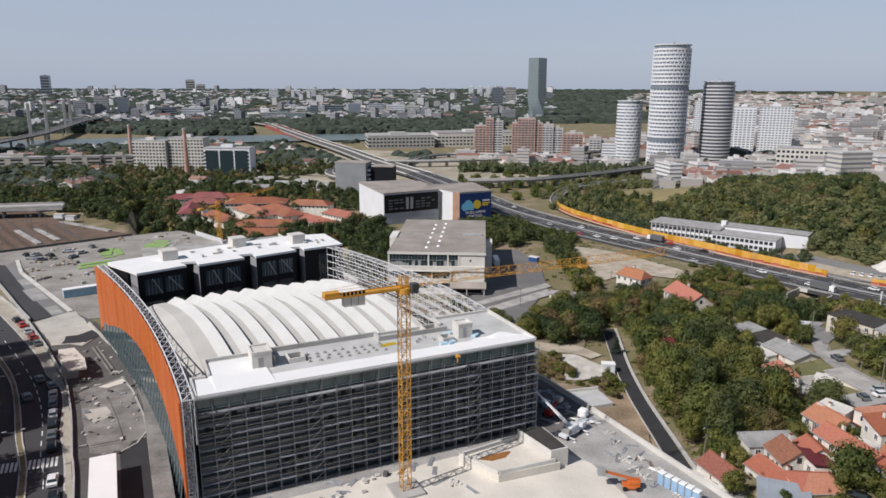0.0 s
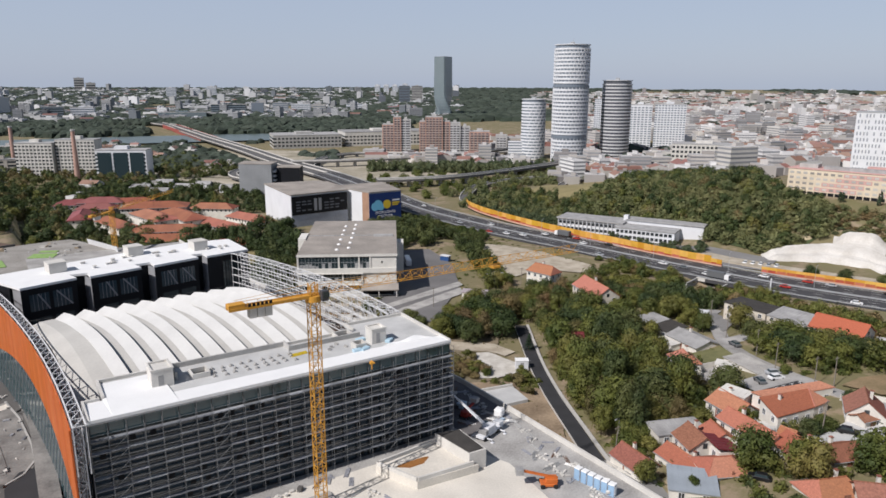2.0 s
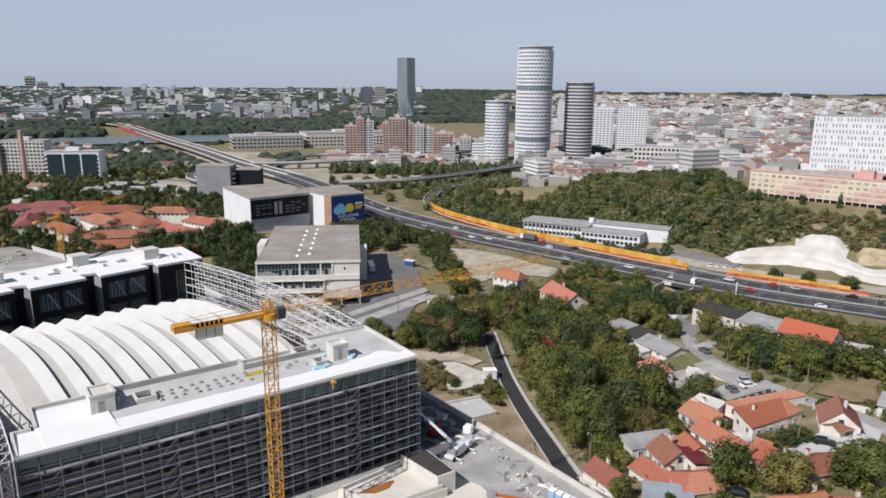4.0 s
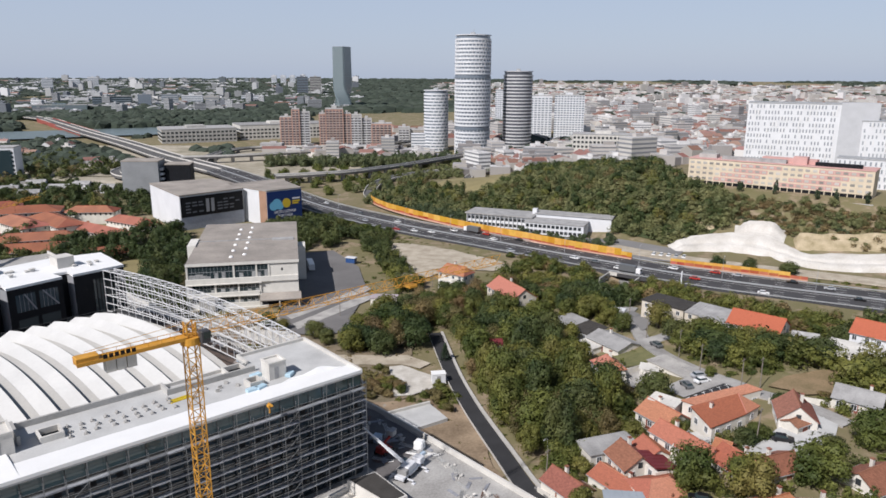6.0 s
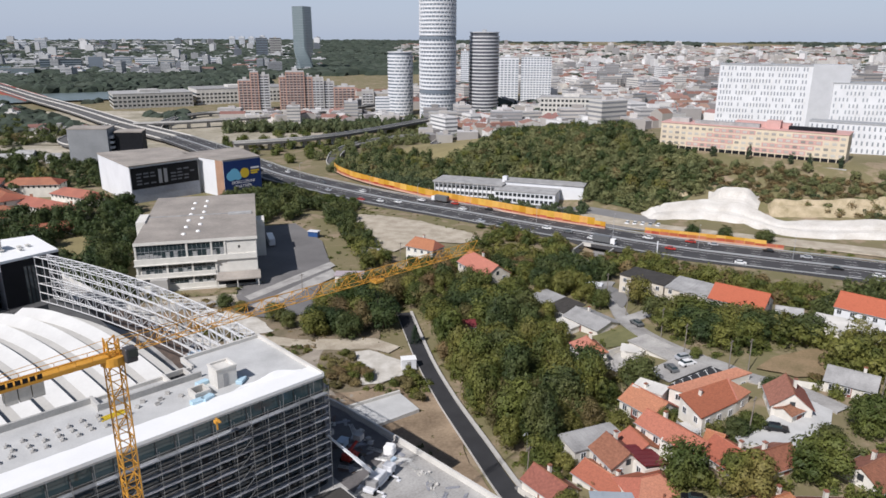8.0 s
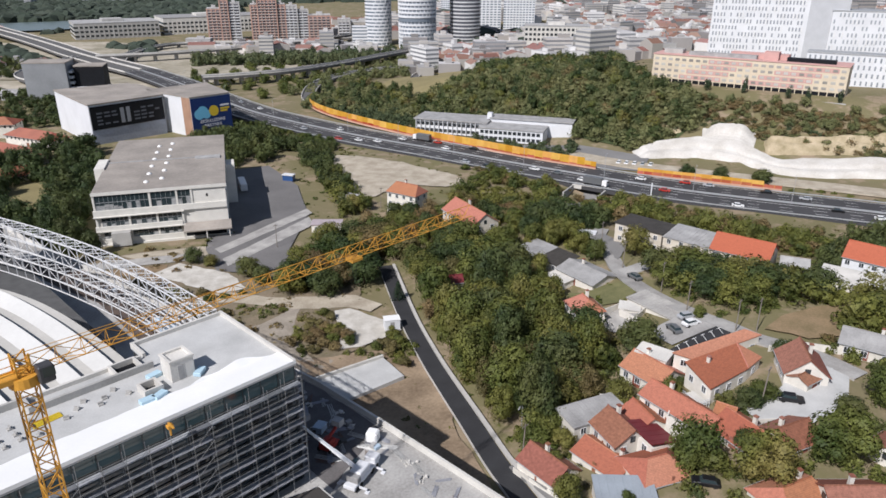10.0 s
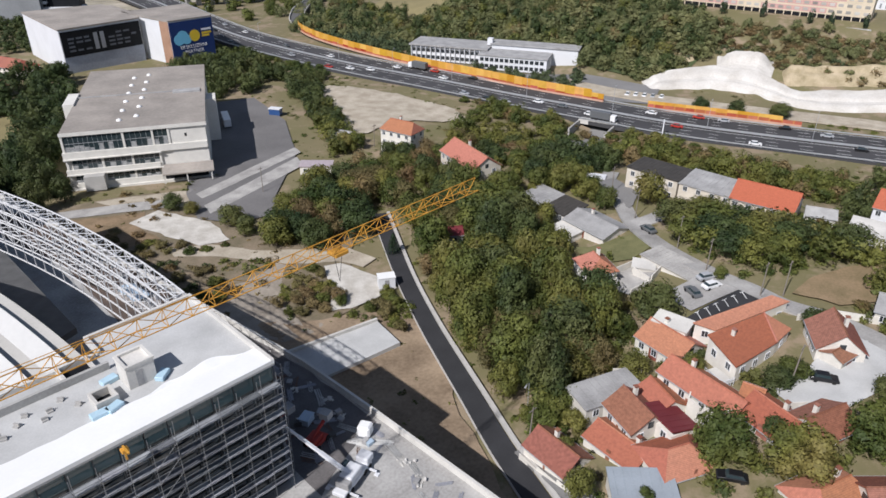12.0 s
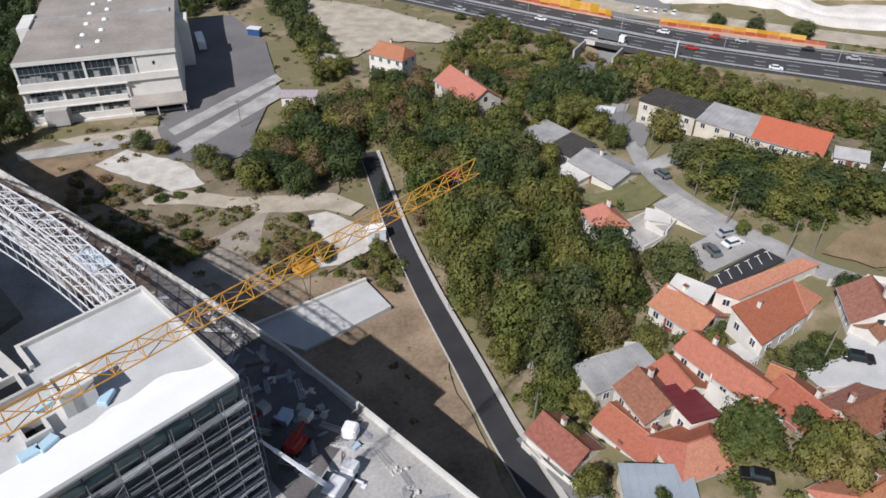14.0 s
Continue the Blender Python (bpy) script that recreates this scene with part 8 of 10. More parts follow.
part("body", one_box(0, 14, 0, 2.5, 0, 2.6, 0.05), M_BLUEBOX := mat("container blue", (0.32, 0.50, 0.62), 0.5, 0.2), cont)
part("roof", one_box(-0.1, 14.1, -0.1, 2.6, 2.6, 2.75), M_MEMBRANE, cont)
for i in range(9):
    part_ob = tagged(part("column_pier", one_box(-76.4 + i * 0.45, -75.9 + i * 0.45, 104 - i * 2.2, 104.5 - i * 2.2, -0.4, 3.6), M_BLACK), "dark square concrete pier in a row", "pier", "piers")
# glass wall below the orange cladding
gl = group("glass_wall", "curved teal glass wall below the orange cladding", "glass wall")
ys = [2 + 3.0 * i for i in range(31)]
for ya, yb in zip(ys, ys[1:]):
    bm = bmesh.new()
    a, b = orange_x(ya) + 0.9, orange_x(yb) + 0.9
    vs = [bm.verts.new(p) for p in ((a - 1.6, ya, 0), (b - 1.6, yb, 0), (b, yb, 10.5), (a, ya, 10.5))]
    bm.faces.new(vs[::-1])
    part("pane", bm, M_TEAL_GLASS, gl)
    bm = bmesh.new()
    beam(bm, (a - 1.65, ya, 0), (a - 0.05, ya, 10.5), 0.09)
    part("mullion", bm, M_STEEL_GREY, gl)
tagged(part("plinth_roof", one_box(-70.2, -67.0, -2, 62, 0.2, 1.2), M_OLD_SLAB), "grey ribbed lower roof strip along the glass wall", "roof")

# deck behind: parked machines, green formwork and the railway beyond
M_GREEN_MAT = mat("green sheet", (0.26, 0.40, 0.13), 0.8, 0.3)
for x, y, w, d, an in ((-86.5, 176, 13.5, 3.2, 12), (-86.0, 181, 12, 2.6, 14), (-75.3, 195, 13, 4.2, 84), (-70.6, 194, 12, 3.0, 96), (-63.5, 205, 9.5, 7.0, -22), (-59, 214, 7, 2.6, -28), (-78, 190, 5, 2, 20)):
    tagged(part("green_sheeting", one_box(0, w, 0, d, 0.0, 0.3, 0.08), M_GREEN_MAT), "bright green waterproof sheeting laid on the deck", "sheeting", "green sheeting").matrix_basis = pose(x, y, -0.02, 0, 0, an)
for x, y, c in ((-106, 207.7, 2), (-102.6, 206.1, 5), (-100, 196, 5), (-103.6, 200.6, 1), (-88.9, 196.4, 5), (-82.5, 213.4, 5), (-78.2, 203, 2), (-91.4, 208.1, 1), (-97.4, 203, 2), (-86, 203, 1)):
    car(x, y, 0.0, rw.uniform(0, 180), c)
for cx, cy, n, spread in ((-101, 196, 46, 6.0), (-91, 188, 26, 4), (-83, 166, 26, 3), (-97, 168, 24, 5), (-50, 208, 24, 6), (-101.5, 181, 40, 4.0), (-93, 185.5, 26, 3.4), (-88.5, 187, 16, 2.4), (-91, 165, 20, 6.0), (-78, 176, 16, 5), (-70, 224, 16, 6), (-54, 226, 18, 8), (-46, 214, 16, 6), (-84, 152, 14, 4), (-96, 216, 18, 7), (-74, 160, 14, 5)):
    for k in range(n // 3):
        w, d, h = rw.uniform(0.4, 2.2), rw.uniform(0.3, 1.0), rw.uniform(0.15, 0.9)
        bm = bmesh.new()
        box(bm, -w / 2, w / 2, -d / 2, d / 2, 0, h)
        for v in bm.verts:
            v.co += Vector((rw.uniform(-0.15, 0.15), rw.uniform(-0.15, 0.15), rw.uniform(-0.05, 0.05)))
        ob = tagged(part("rubble_lump", bm, rw.choice((M_CONCRETE, M_WORKS, M_PALE_CONCRETE, M_DIRT))), "lump of rubble heaped on the rear deck", "rubble", "rubble lumps")
        ob.matrix_basis = pose(cx + rw.gauss(0, spread * 0.5), cy + rw.gauss(0, spread * 0.5), -0.05, 0, 0, rw.uniform(0, 180))
M_SLEEPERS = mat("oily sleepers", (0.10, 0.074, 0.06), 0.95, 0.4, 0.5, 3, 0.4)
M_BALLAST = mat("rail ballast", (0.155, 0.105, 0.078), 0.95, 0.35, 0.12, 2, 0.5, tint=(0.10, 0.07, 0.055))
bm = bmesh.new()
prism(bm, [(-260, 225), (-121, 217.5), (-66, 233.5), (-58, 262), (-64, 268), (-98, 318), (-112, 360), (-150, 420), (-330, 420)], -9, -6.9)
tagged(part("rail_yard", bm, M_BALLAST), "brown ballast of the railway yard below the deck", "railway", kind="structure")
# the tracks run from the deck's end towards the road bridge
for k in range(13):
    x0, y0 = -150 + 6.0 * k, 232
    x1, y1 = -196 + 6.0 * k, 390
    tr = group("railway_track", "pair of rusty steel rails on brown ballast", "railway track", None, "railway tracks")
    dx, dy = x1 - x0, y1 - y0
    if k > 9:
        x1, y1 = x0 + dx * 0.55, y0 + dy * 0.55
    for s in (-0.75, 0.75):
        bm = bmesh.new()
        beam(bm, (x0 + s, y0, -6.8), (x1 + s, y1, -6.8), 0.09, 4)
        part("rail", bm, M_REBAR if k % 3 else M_OLD_SLAB, tr)
    bm = bmesh.new()
    box(bm, -1.3, 1.3, 0, math.hypot(x1 - x0, y1 - y0), -6.95, -6.84, Matrix.Translation((x0, y0, 0)) @ Euler((0, 0, math.atan2(-(x1 - x0), y1 - y0))).to_matrix().to_4x4())
    part("track_bed", bm, M_SLEEPERS, tr)
for x0, y0, x1, y1 in ((-106.3, 264, -119.3, 303.4), (-98.8, 269.5, -111, 305), (-76, 284, -100, 322)):
    pts = [(x0, y0), (x1, y1)]
    street_line("rail_platform", "narrow pale concrete railway platform", pts, 2.4, -7.0, -6.3, M_DECK, "platform")
for x, y in ((-104.1, 283.9), (-112, 300), (-96, 276), (-88, 292), (-122, 270), (-116, 318)):
    mast = group("rail_mast", "grey steel mast beside the railway tracks", "mast", pose(x, y, -6.9), "railway masts")
    bm = bmesh.new()
    beam(bm, (0, 0, 0), (0, 0, 8.5 if x != -104.1 else 14), 0.14, 6, 0.09)
    part("pole", bm, M_GALV, mast)
    part("mast_head", one_box(-0.5, 0.5, -0.2, 0.2, 8.2 if x != -104.1 else 13.6, 8.6 if x != -104.1 else 14.1), M_STEEL_PALE, mast)
for x, y in ((-104.6, 336), (-98.4, 327)):
    hut = group("rail_hut", "small white flat-roofed hut beside the tracks", "hut", pose(x, y, -7.0, 0, 0, -26))
    part("wall", one_box(0, 5, 0, 3, 0, 2.3), M_WHITE_WALL, hut)
    part("roof", one_box(-0.2, 5.2, -0.2, 3.2, 2.3, 2.5), M_PALE_CONCRETE, hut)
rb = group("road_bridge", "dark concrete road bridge over the railway yard", "bridge")
bm = bmesh.new()
prism(bm, [(-240, 368), (-100, 338), (-99, 352), (-238, 384)], -2.6, -0.8)
part("bridge_deck", bm, M_CONCRETE, rb)
for x, y in ((-112, 346), (-130, 350), (-150, 354)):
    for o in (0, 7):
        bm = bmesh.new()
        beam(bm, (x, y + o - 2, -9), (x, y + o - 2, -2.6), 0.7, 8)
        part("pier", bm, M_CONCRETE, rb)
for o in (0, 13.6):
    bm = bmesh.new()
    beam(bm, (-240, 368.3 + o * 1.12, -0.3), (-100, 338.3 + o, -0.3), 0.4, 4)
    part("parapet", bm, M_DECK, rb)


# ---- houses of the slope ----
FOOTPRINTS = []
PANE_ME = {}


def house(ax, ay, bx, by, ridge, width, drop, label, roof=None, wall=None, over=0.35, hip=0.0, storeys=1, chimney=True, name="house"):
    """A house under a ridge from a to b: walls, two roof slopes, ridge tiles, gutters, windows, door and chimney."""
    roof, wall = roof or M_TILE, wall or M_PLASTER
    a, b = Vector((ax, ay, 0)), Vector((bx, by, 0))
    d = b - a
    L = d.length
    d.normalize()
    mid = (a + b) / 2
    FOOTPRINTS.append((mid.x, mid.y, max(L, width) / 2 * (1 if ay < 240 else 0.85) + 0.5))
    base = min(ground_z(ax, ay), ground_z(bx, by), ground_z(mid.x + d.y * width / 2, mid.y - d.x * width / 2)) - 0.6
    eave = ridge - drop
    m = Matrix.Translation((mid.x, mid.y, 0)) @ Matrix(((d.x, -d.y, 0, 0), (d.y, d.x, 0, 0), (0, 0, 1, 0), (0, 0, 0, 1)))
    g = group(name, label, "house", m, "houses on the slope")
    h, w = L / 2, width / 2
    la, lb = hip if isinstance(hip, tuple) else (hip, hip)
    bm = bmesh.new()
    p, q = [[bm.verts.new((sx * (h + lo), y, z)) for y, z in ((-w, base), (w, base), (w, eave - 0.42), (0, ridge - 0.45 if not lo else eave - 0.42), (-w, eave - 0.42))] for sx, lo in ((-1, la), (1, lb))]
    for i in range(5):
        bm.faces.new((p[i], q[i], q[(i + 1) % 5], p[(i + 1) % 5]))
    bm.faces.new(p[::-1])
    bm.faces.new(q)
    bmesh.ops.recalc_face_normals(bm, faces=bm.faces)
    part("wall", bm, wall, g)
    slope = drop / w
    t = 0.22
    for s in (-1, 1):
        bm = bmesh.new()
        ew = w + over
        ez = ridge - slope * ew
        n = 5
        top, bot = [], []
        for sx, lo in ((-1, la), (1, lb)):
            rows = []
            for i in range(n + 1):  # slightly sagging slope
                u = i / n
                sag = -0.1 * math.sin(math.pi * u) * (0.5 + 0.5 * random.Random(int(ax * 7 + i)).random())
                rows.append((sx * (h + (lo * u + over * u if lo else over)), s * ew * u, ridge + (ez - ridge) * u + sag))
            top.append([bm.verts.new((x, y, z)) for x, y, z in rows])
            bot.append([bm.verts.new((x, y, z - t)) for x, y, z in rows])
        for i in range(n):
            bm.faces.new((top[0][i], top[1][i], top[1][i + 1], top[0][i + 1]))
            bm.faces.new((bot[0][i + 1], bot[1][i + 1], bot[1][i], bot[0][i]))
            for k in (0, 1):
                bm.faces.new((top[k][i], top[k][i + 1], bot[k][i + 1], bot[k][i]))
        bm.faces.new((top[0][n], top[1][n], bot[1][n], bot[0][n]))
        bmesh.ops.recalc_face_normals(bm, faces=bm.faces)
        slope_ob = part("roof_slope", bm, roof, g)
        bm = bmesh.new()
        beam(bm, (-h - la - over, s * (ew + 0.06), ez - 0.1), (h + lb + over, s * (ew + 0.06), ez - 0.1), 0.08, 5)
        part("gutter", bm, M_STEEL_GREY, slope_ob)
    for sx, lo in ((-1, la), (1, lb)):
        if lo:
            bm = bmesh.new()
            he, ew = h + lo + over, w + over
            ez = ridge - slope * ew
            vs = [bm.verts.new(v) for v in ((sx * h, 0, ridge), (sx * he, -ew, ez), (sx * he, ew, ez))]
            bm.faces.new(vs)
            lowv = [bm.verts.new((v.co.x, v.co.y, v.co.z - 0.15)) for v in vs]
            bm.faces.new(lowv[::-1])
            bmesh.ops.recalc_face_normals(bm, faces=bm.faces)
            part("roof_hip", bm, roof, g)
    bm = bmesh.new()
    beam(bm, (-h - (0 if la else over), 0, ridge + 0.03), (h + (0 if lb else over), 0, ridge + 0.03), 0.13, 6)
    part("ridge_tiles", bm, roof, g)
    # windows and door
    r = random.Random(int(abs(ax * 31 + ay * 17)))
    key = "pane"
    if key not in PANE_ME:
        bm = bmesh.new()
        box(bm, -0.5, 0.5, -0.06, 0.02, 0, 1.2)
        PANE_ME[key] = share("window", bm, M_WINDOW)
        bm = bmesh.new()
        for x0, x1, z0, z1 in ((-0.6, -0.5, -0.1, 1.3), (0.5, 0.6, -0.1, 1.3), (-0.5, 0.5, -0.1, 0), (-0.5, 0.5, 1.2, 1.3), (-0.04, 0.04, 0, 1.2)):
            box(bm, x0, x1, -0.1, 0.02, z0, z1)
        PANE_ME["frame"] = share("window_frame", bm, M_WHITE_WALL)
    n = max(1, int((2 * h + la + lb) / 2.8))
    for st in range(storeys):
        z = eave - 2.0 - st * 2.9
        if z < base + 1.2:
            continue
        for s in (-1, 1):
            for i in range(n):
                x = -(h + la) + (i + 0.5) * (2 * h + la + lb) / n + r.uniform(-0.3, 0.3)
                mm = pose(x, s * w, z, 0, 0, 0 if s < 0 else 180)
                win = piece("window", PANE_ME["pane"], g, mm)
                if ay < 240:
                    piece("window_frame", PANE_ME["frame"], win)
        for s in (-1, 1):
            for k in ((-0.25, 0.25) if width > 6 else (0,)):
                win = piece("window", PANE_ME["pane"], g, pose(h + lb if s > 0 else -h - la, k * width, z, 0, 0, 90 if s > 0 else -90))
                if ay < 240:
                    piece("window_frame", PANE_ME["frame"], win)
    if not hip and drop > 1.8:
        for s in (-1, 1):
            piece("window", PANE_ME["pane"], g, pose(s * h, 0, eave - 0.3, 0, 0, 90 if s > 0 else -90))
    part("door", one_box(-0.5 + r.uniform(-1, 1), 0.5, -w - 0.05, -w + 0.02, base + 0.6, base + 2.7), M_OLD_TILE, g)
    if chimney:
        x = r.uniform(-0.6, 0.6) * h
        ch = part("chimney", one_box(x - 0.3, x + 0.3, 0.25 * w - 0.3, 0.25 * w + 0.3, ridge - 1.2, ridge + 0.9), M_PLASTER, g)
        part("chimney_cap", one_box(x - 0.38, x + 0.38, 0.25 * w - 0.38, 0.25 * w + 0.38, ridge + 0.9, ridge + 1.02), M_OLD_TILE, ch)
    return g


def low_roofed_house(corners, zs, folds, label, roof=None, wall=None, chimneys=()):
    """A house under a low roof of a few planes over an uneven plan; folds are the planes, as corner numbers."""
    roof, wall = roof or M_TILE, wall or M_PLASTER
    cx, cy = sum(p[0] for p in corners) / len(corners), sum(p[1] for p in corners) / len(corners)
    FOOTPRINTS.append((cx, cy, max(math.hypot(x - cx, y - cy) for x, y in corners) * 0.85))
    base = min(ground_z(x, y) for x, y in corners) - 0.6
    g = group("house", label, "house", None, "houses on the slope")
    inner = [(x + (cx - x) * 0.05, y + (cy - y) * 0.05) for x, y in corners]
    bm = bmesh.new()
    lo = [bm.verts.new((x, y, base)) for x, y in inner]
    hi = [bm.verts.new((x, y, zs[i] - 0.3)) for i, (x, y) in enumerate(inner)]
    n = len(inner)
    for i in range(n):
        bm.faces.new((lo[i], lo[(i + 1) % n], hi[(i + 1) % n], hi[i]))
    bmesh.ops.recalc_face_normals(bm, faces=bm.faces)
    part("wall", bm, wall, g)
    for fold in folds:
        bm = bmesh.new()
        top = [bm.verts.new((corners[k][0], corners[k][1], zs[k])) for k in fold]
        low = [bm.verts.new((corners[k][0], corners[k][1], zs[k] - 0.22)) for k in fold]
        bm.faces.new(top)
        bm.faces.new(low[::-1])
        for i in range(len(fold)):
            j = (i + 1) % len(fold)
            bm.faces.new((top[i], low[i], low[j], top[j]))
        bmesh.ops.recalc_face_normals(bm, faces=bm.faces)
        part("roof_slope", bm, roof, g)
    for i in range(n):  # windows under the eaves
        a, b = Vector((*inner[i], 0)), Vector((*inner[(i + 1) % n], 0))
        d = b - a
        k = int(d.length / 3.2)
        for j in range(k):
            c = a + d * (j + 0.5) / k
            z = min(zs[i], zs[(i + 1) % n]) - 2.1
            win = piece("window", PANE_ME["pane"], g, Matrix.Translation((c.x, c.y, z)) @ Matrix.Rotation(math.atan2(d.y, d.x) + (math.pi if d.cross(Vector((cx, cy, 0)) - a).z < 0 else 0), 4, "Z"))
            piece("window_frame", PANE_ME["frame"], win)
    for x, y, z in chimneys:
        ch = part("chimney", one_box(x - 0.3, x + 0.3, y - 0.3, y + 0.3, z - 1.0, z + 0.9), M_PLASTER, g)
        part("chimney_cap", one_box(x - 0.38, x + 0.38, y - 0.38, y + 0.38, z + 0.9, z + 1.02), M_OLD_TILE, ch)
    return g


def flat_house(ax, ay, bx, by, top, width, label, roof=None, wall=None, tilt=0.0, name="flat_roofed_house", storeys=1):
    """A house or shed under a flat or slightly tilted roof; a to b is the middle of the roof."""
    roof, wall = roof or M_GREY_ROOF, wall or M_PLASTER
    a, b = Vector((ax, ay, 0)), Vector((bx, by, 0))
    d = b - a
    L = d.length
    d.normalize()
    mid = (a + b) / 2
    FOOTPRINTS.append((mid.x, mid.y, max(L, width) / 2 + 0.5))
    base = min(ground_z(ax, ay), ground_z(bx, by)) - 0.8
    m = Matrix.Translation((mid.x, mid.y, 0)) @ Matrix(((d.x, -d.y, 0, 0), (d.y, d.x, 0, 0), (0, 0, 1, 0), (0, 0, 0, 1)))
    g = group(name, label, "house", m, "houses on the slope")
    part("wall", one_box(-L / 2, L / 2, -width / 2, width / 2, base, top - 0.25 - abs(tilt) * width / 2), wall, g)
    bm = bmesh.new()
    box(bm, -L / 2 - 0.3, L / 2 + 0.3, -width / 2 - 0.3, width / 2 + 0.3, -0.25, 0.0, Matrix.Translation((0, 0, top)) @ Matrix.Rotation(math.atan(tilt), 4, "X"))
    rf = part("roof", bm, roof, g)
    k = int(L / 1.1)
    for i in range(k):
        x = -L / 2 + (i + 0.5) * L / k
        bm = bmesh.new()
        box(bm, x - 0.03, x + 0.03, -width / 2 - 0.3, width / 2 + 0.3, 0.0, 0.05, Matrix.Translation((0, 0, top)) @ Matrix.Rotation(math.atan(tilt), 4, "X"))
        part("seam", bm, roof, rf)
    n = max(1, int(L / 3))
    if "pane" in PANE_ME:
        for st in range(storeys):
            z = top - 2.2 - st * 2.9
            if z < base + 1:
                continue
            for s in (-1, 1):
                for i in range(n):
                    win = piece("window", PANE_ME["pane"], g, pose(-L / 2 + (i + 0.5) * L / n, s * width / 2, z, 0, 0, 0 if s < 0 else 180))
                    piece("window_frame", PANE_ME["frame"], win)
    return g


house(37.4, -11.2, 36.4, -19.2, -8.0, 6.2, 2.0, "low whitewashed house with a brown tiled roof beside the road", M_OLD_TILE)
house(44.8, -17.2, 43.6, -26.3, -7.5, 6.6, 1.5, "low house with a patched orange tile roof", storeys=1)
house(50.6, -17.6, 47.8, -24.2, -4.2, 7.0, 2.3, "two-storey white house with a brown tiled roof", M_OLD_TILE, storeys=2)
house(56.2, -19.2, 53.6, -24.6, -4.6, 5.6, 1.6, "small house with an orange tile roof against its neighbour", chimney=False)
flat_house(52.2, -22.6, 49.9, -28.6, -5.4, 5.0, "small white house with a dark red sheet-metal roof", M_RED_SHEET, tilt=-0.2)
house(61.0, -20.0, 58.4, -33.4, -2.4, 6.2, 1.8, "long white house with an orange tile roof and inner court", storeys=2)
flat_house(45.6, -12.3, 56.4, -16.4, -6.8, 5.4, "low house with a grey concrete flat roof", M_GREY_ROOF, tilt=0.06)
house(69.6, -11.4, 68.0, -20.2, -3.4, 7.6, 2.2, "house with a bright orange tile roof", storeys=1)
flat_house(70.9, -11.6, 71.6, -17.6, -3.2, 3.4, "narrow pale house with a flat concrete roof", M_PALE_CONCRETE, tilt=0.1)
low_roofed_house([(72.0, -17.9), (88.4, -24.7), (90.4, -27.5), (73.4, -21.6)], [-2.4, -1.0, -2.0, -2.9], [(0, 1, 2, 3)], "long shed with a faded orange tile lean-to roof")
BIG = low_roofed_house([(69.0, -21.9), (80.7, -26.4), (81.3, -31.2), (75.7, -31.0), (65.3, -28.8)], [-1.4, -0.4, -1.7, -1.8, -2.4], [(0, 1, 3, 4), (1, 2, 3)], "large white house with a broad orange tile roof and terrace", chimneys=((72.0, -25.0, -1.2),))
bm = bmesh.new()
beam(bm, (80.7, -26.4, -0.36), (75.7, -31.0, -1.74), 0.16, 6)
part("ridge_tiles", bm, M_TILE, BIG, "mortared ridge tiles")
bm = bmesh.new()
prism(bm, [(66.6, -25.2), (65.2, -29.0), (62.6, -28.2), (64.2, -24.4)], -5.3, -5.1)
part("terrace", bm, M_PALE_CONCRETE, BIG, "raised concrete terrace")
for a, b in (((64.2, -24.4), (62.6, -28.2)), ((62.6, -28.2), (65.2, -29.0))):
    bm = bmesh.new()
    for z in (-4.3, -4.7):
        beam(bm, (*a, z), (*b, z), 0.05, 5)
    for u in (0, 0.25, 0.5, 0.75, 1):
        beam(bm, (a[0] + (b[0] - a[0]) * u, a[1] + (b[1] - a[1]) * u, -7.5), (a[0] + (b[0] - a[0]) * u, a[1] + (b[1] - a[1]) * u, -4.3), 0.06, 5)
    part("terrace_rail", bm, M_WHITE_WALL, BIG, "white terrace railing on posts")
house(86.9, -35.4, 80.2, -39.6, 1.9, 7.4, 3.0, "white gabled house with dark windows and a tan tile roof", M_OLD_TILE, storeys=1)
house(78.2, -38.9, 83.4, -40.0, -0.8, 3.6, 0.8, "small porch house with a dark red tile roof", M_OLD_TILE, chimney=False)
house(62.8, -31.4, 63.3, -34.2, -2.6, 3.4, 1.0, "small garden pavilion with an orange tile roof", chimney=False)
house(61.4, -33.6, 58.2, -44.0, -2.0, 7.6, 2.2, "long terrace house with an orange tile roof", storeys=1)
house(59.6, -41.8, 66.6, -44.4, -1.1, 6.6, 1.8, "house with a dark red and orange tile roof", M_OLD_TILE, storeys=1)
house(44.2, -28.9, 47.5, -30.5, -5.3, 7.6, 1.9, "whitewashed house with an orange hipped roof", hip=2.8, chimney=False)
flat_house(33.8, -26.6, 39.8, -33.0, -7.4, 7.4, "shed with a grey-blue corrugated metal roof", M_BLUE_SHEET := mat("blue grey sheet", (0.36, 0.40, 0.44), 0.45, 0.2, 0.3, 4, 0.1, metal=0.2), tilt=0.12)
house(48.2, -47.6, 53.6, -49.6, -2.0, 8.0, 2.4, "house with a rounded orange tile roof", hip=2.0)
house(83.0, 10.2, 81.4, 7.4, -3.3, 6.6, 2.2, "small white house with a bright orange hipped roof", hip=1.8, chimney=True)
flat_house(107.4, 46.0, 106.2, 37.2, -8.2, 9.0, "low house with a patched pale grey flat roof", M_GREY_ROOF, tilt=0.08)
flat_house(106.0, 36.8, 105.2, 29.4, -7.9, 8.0, "low house with a dark bitumen roof", M_BITUMEN_DARK, tilt=0.10)
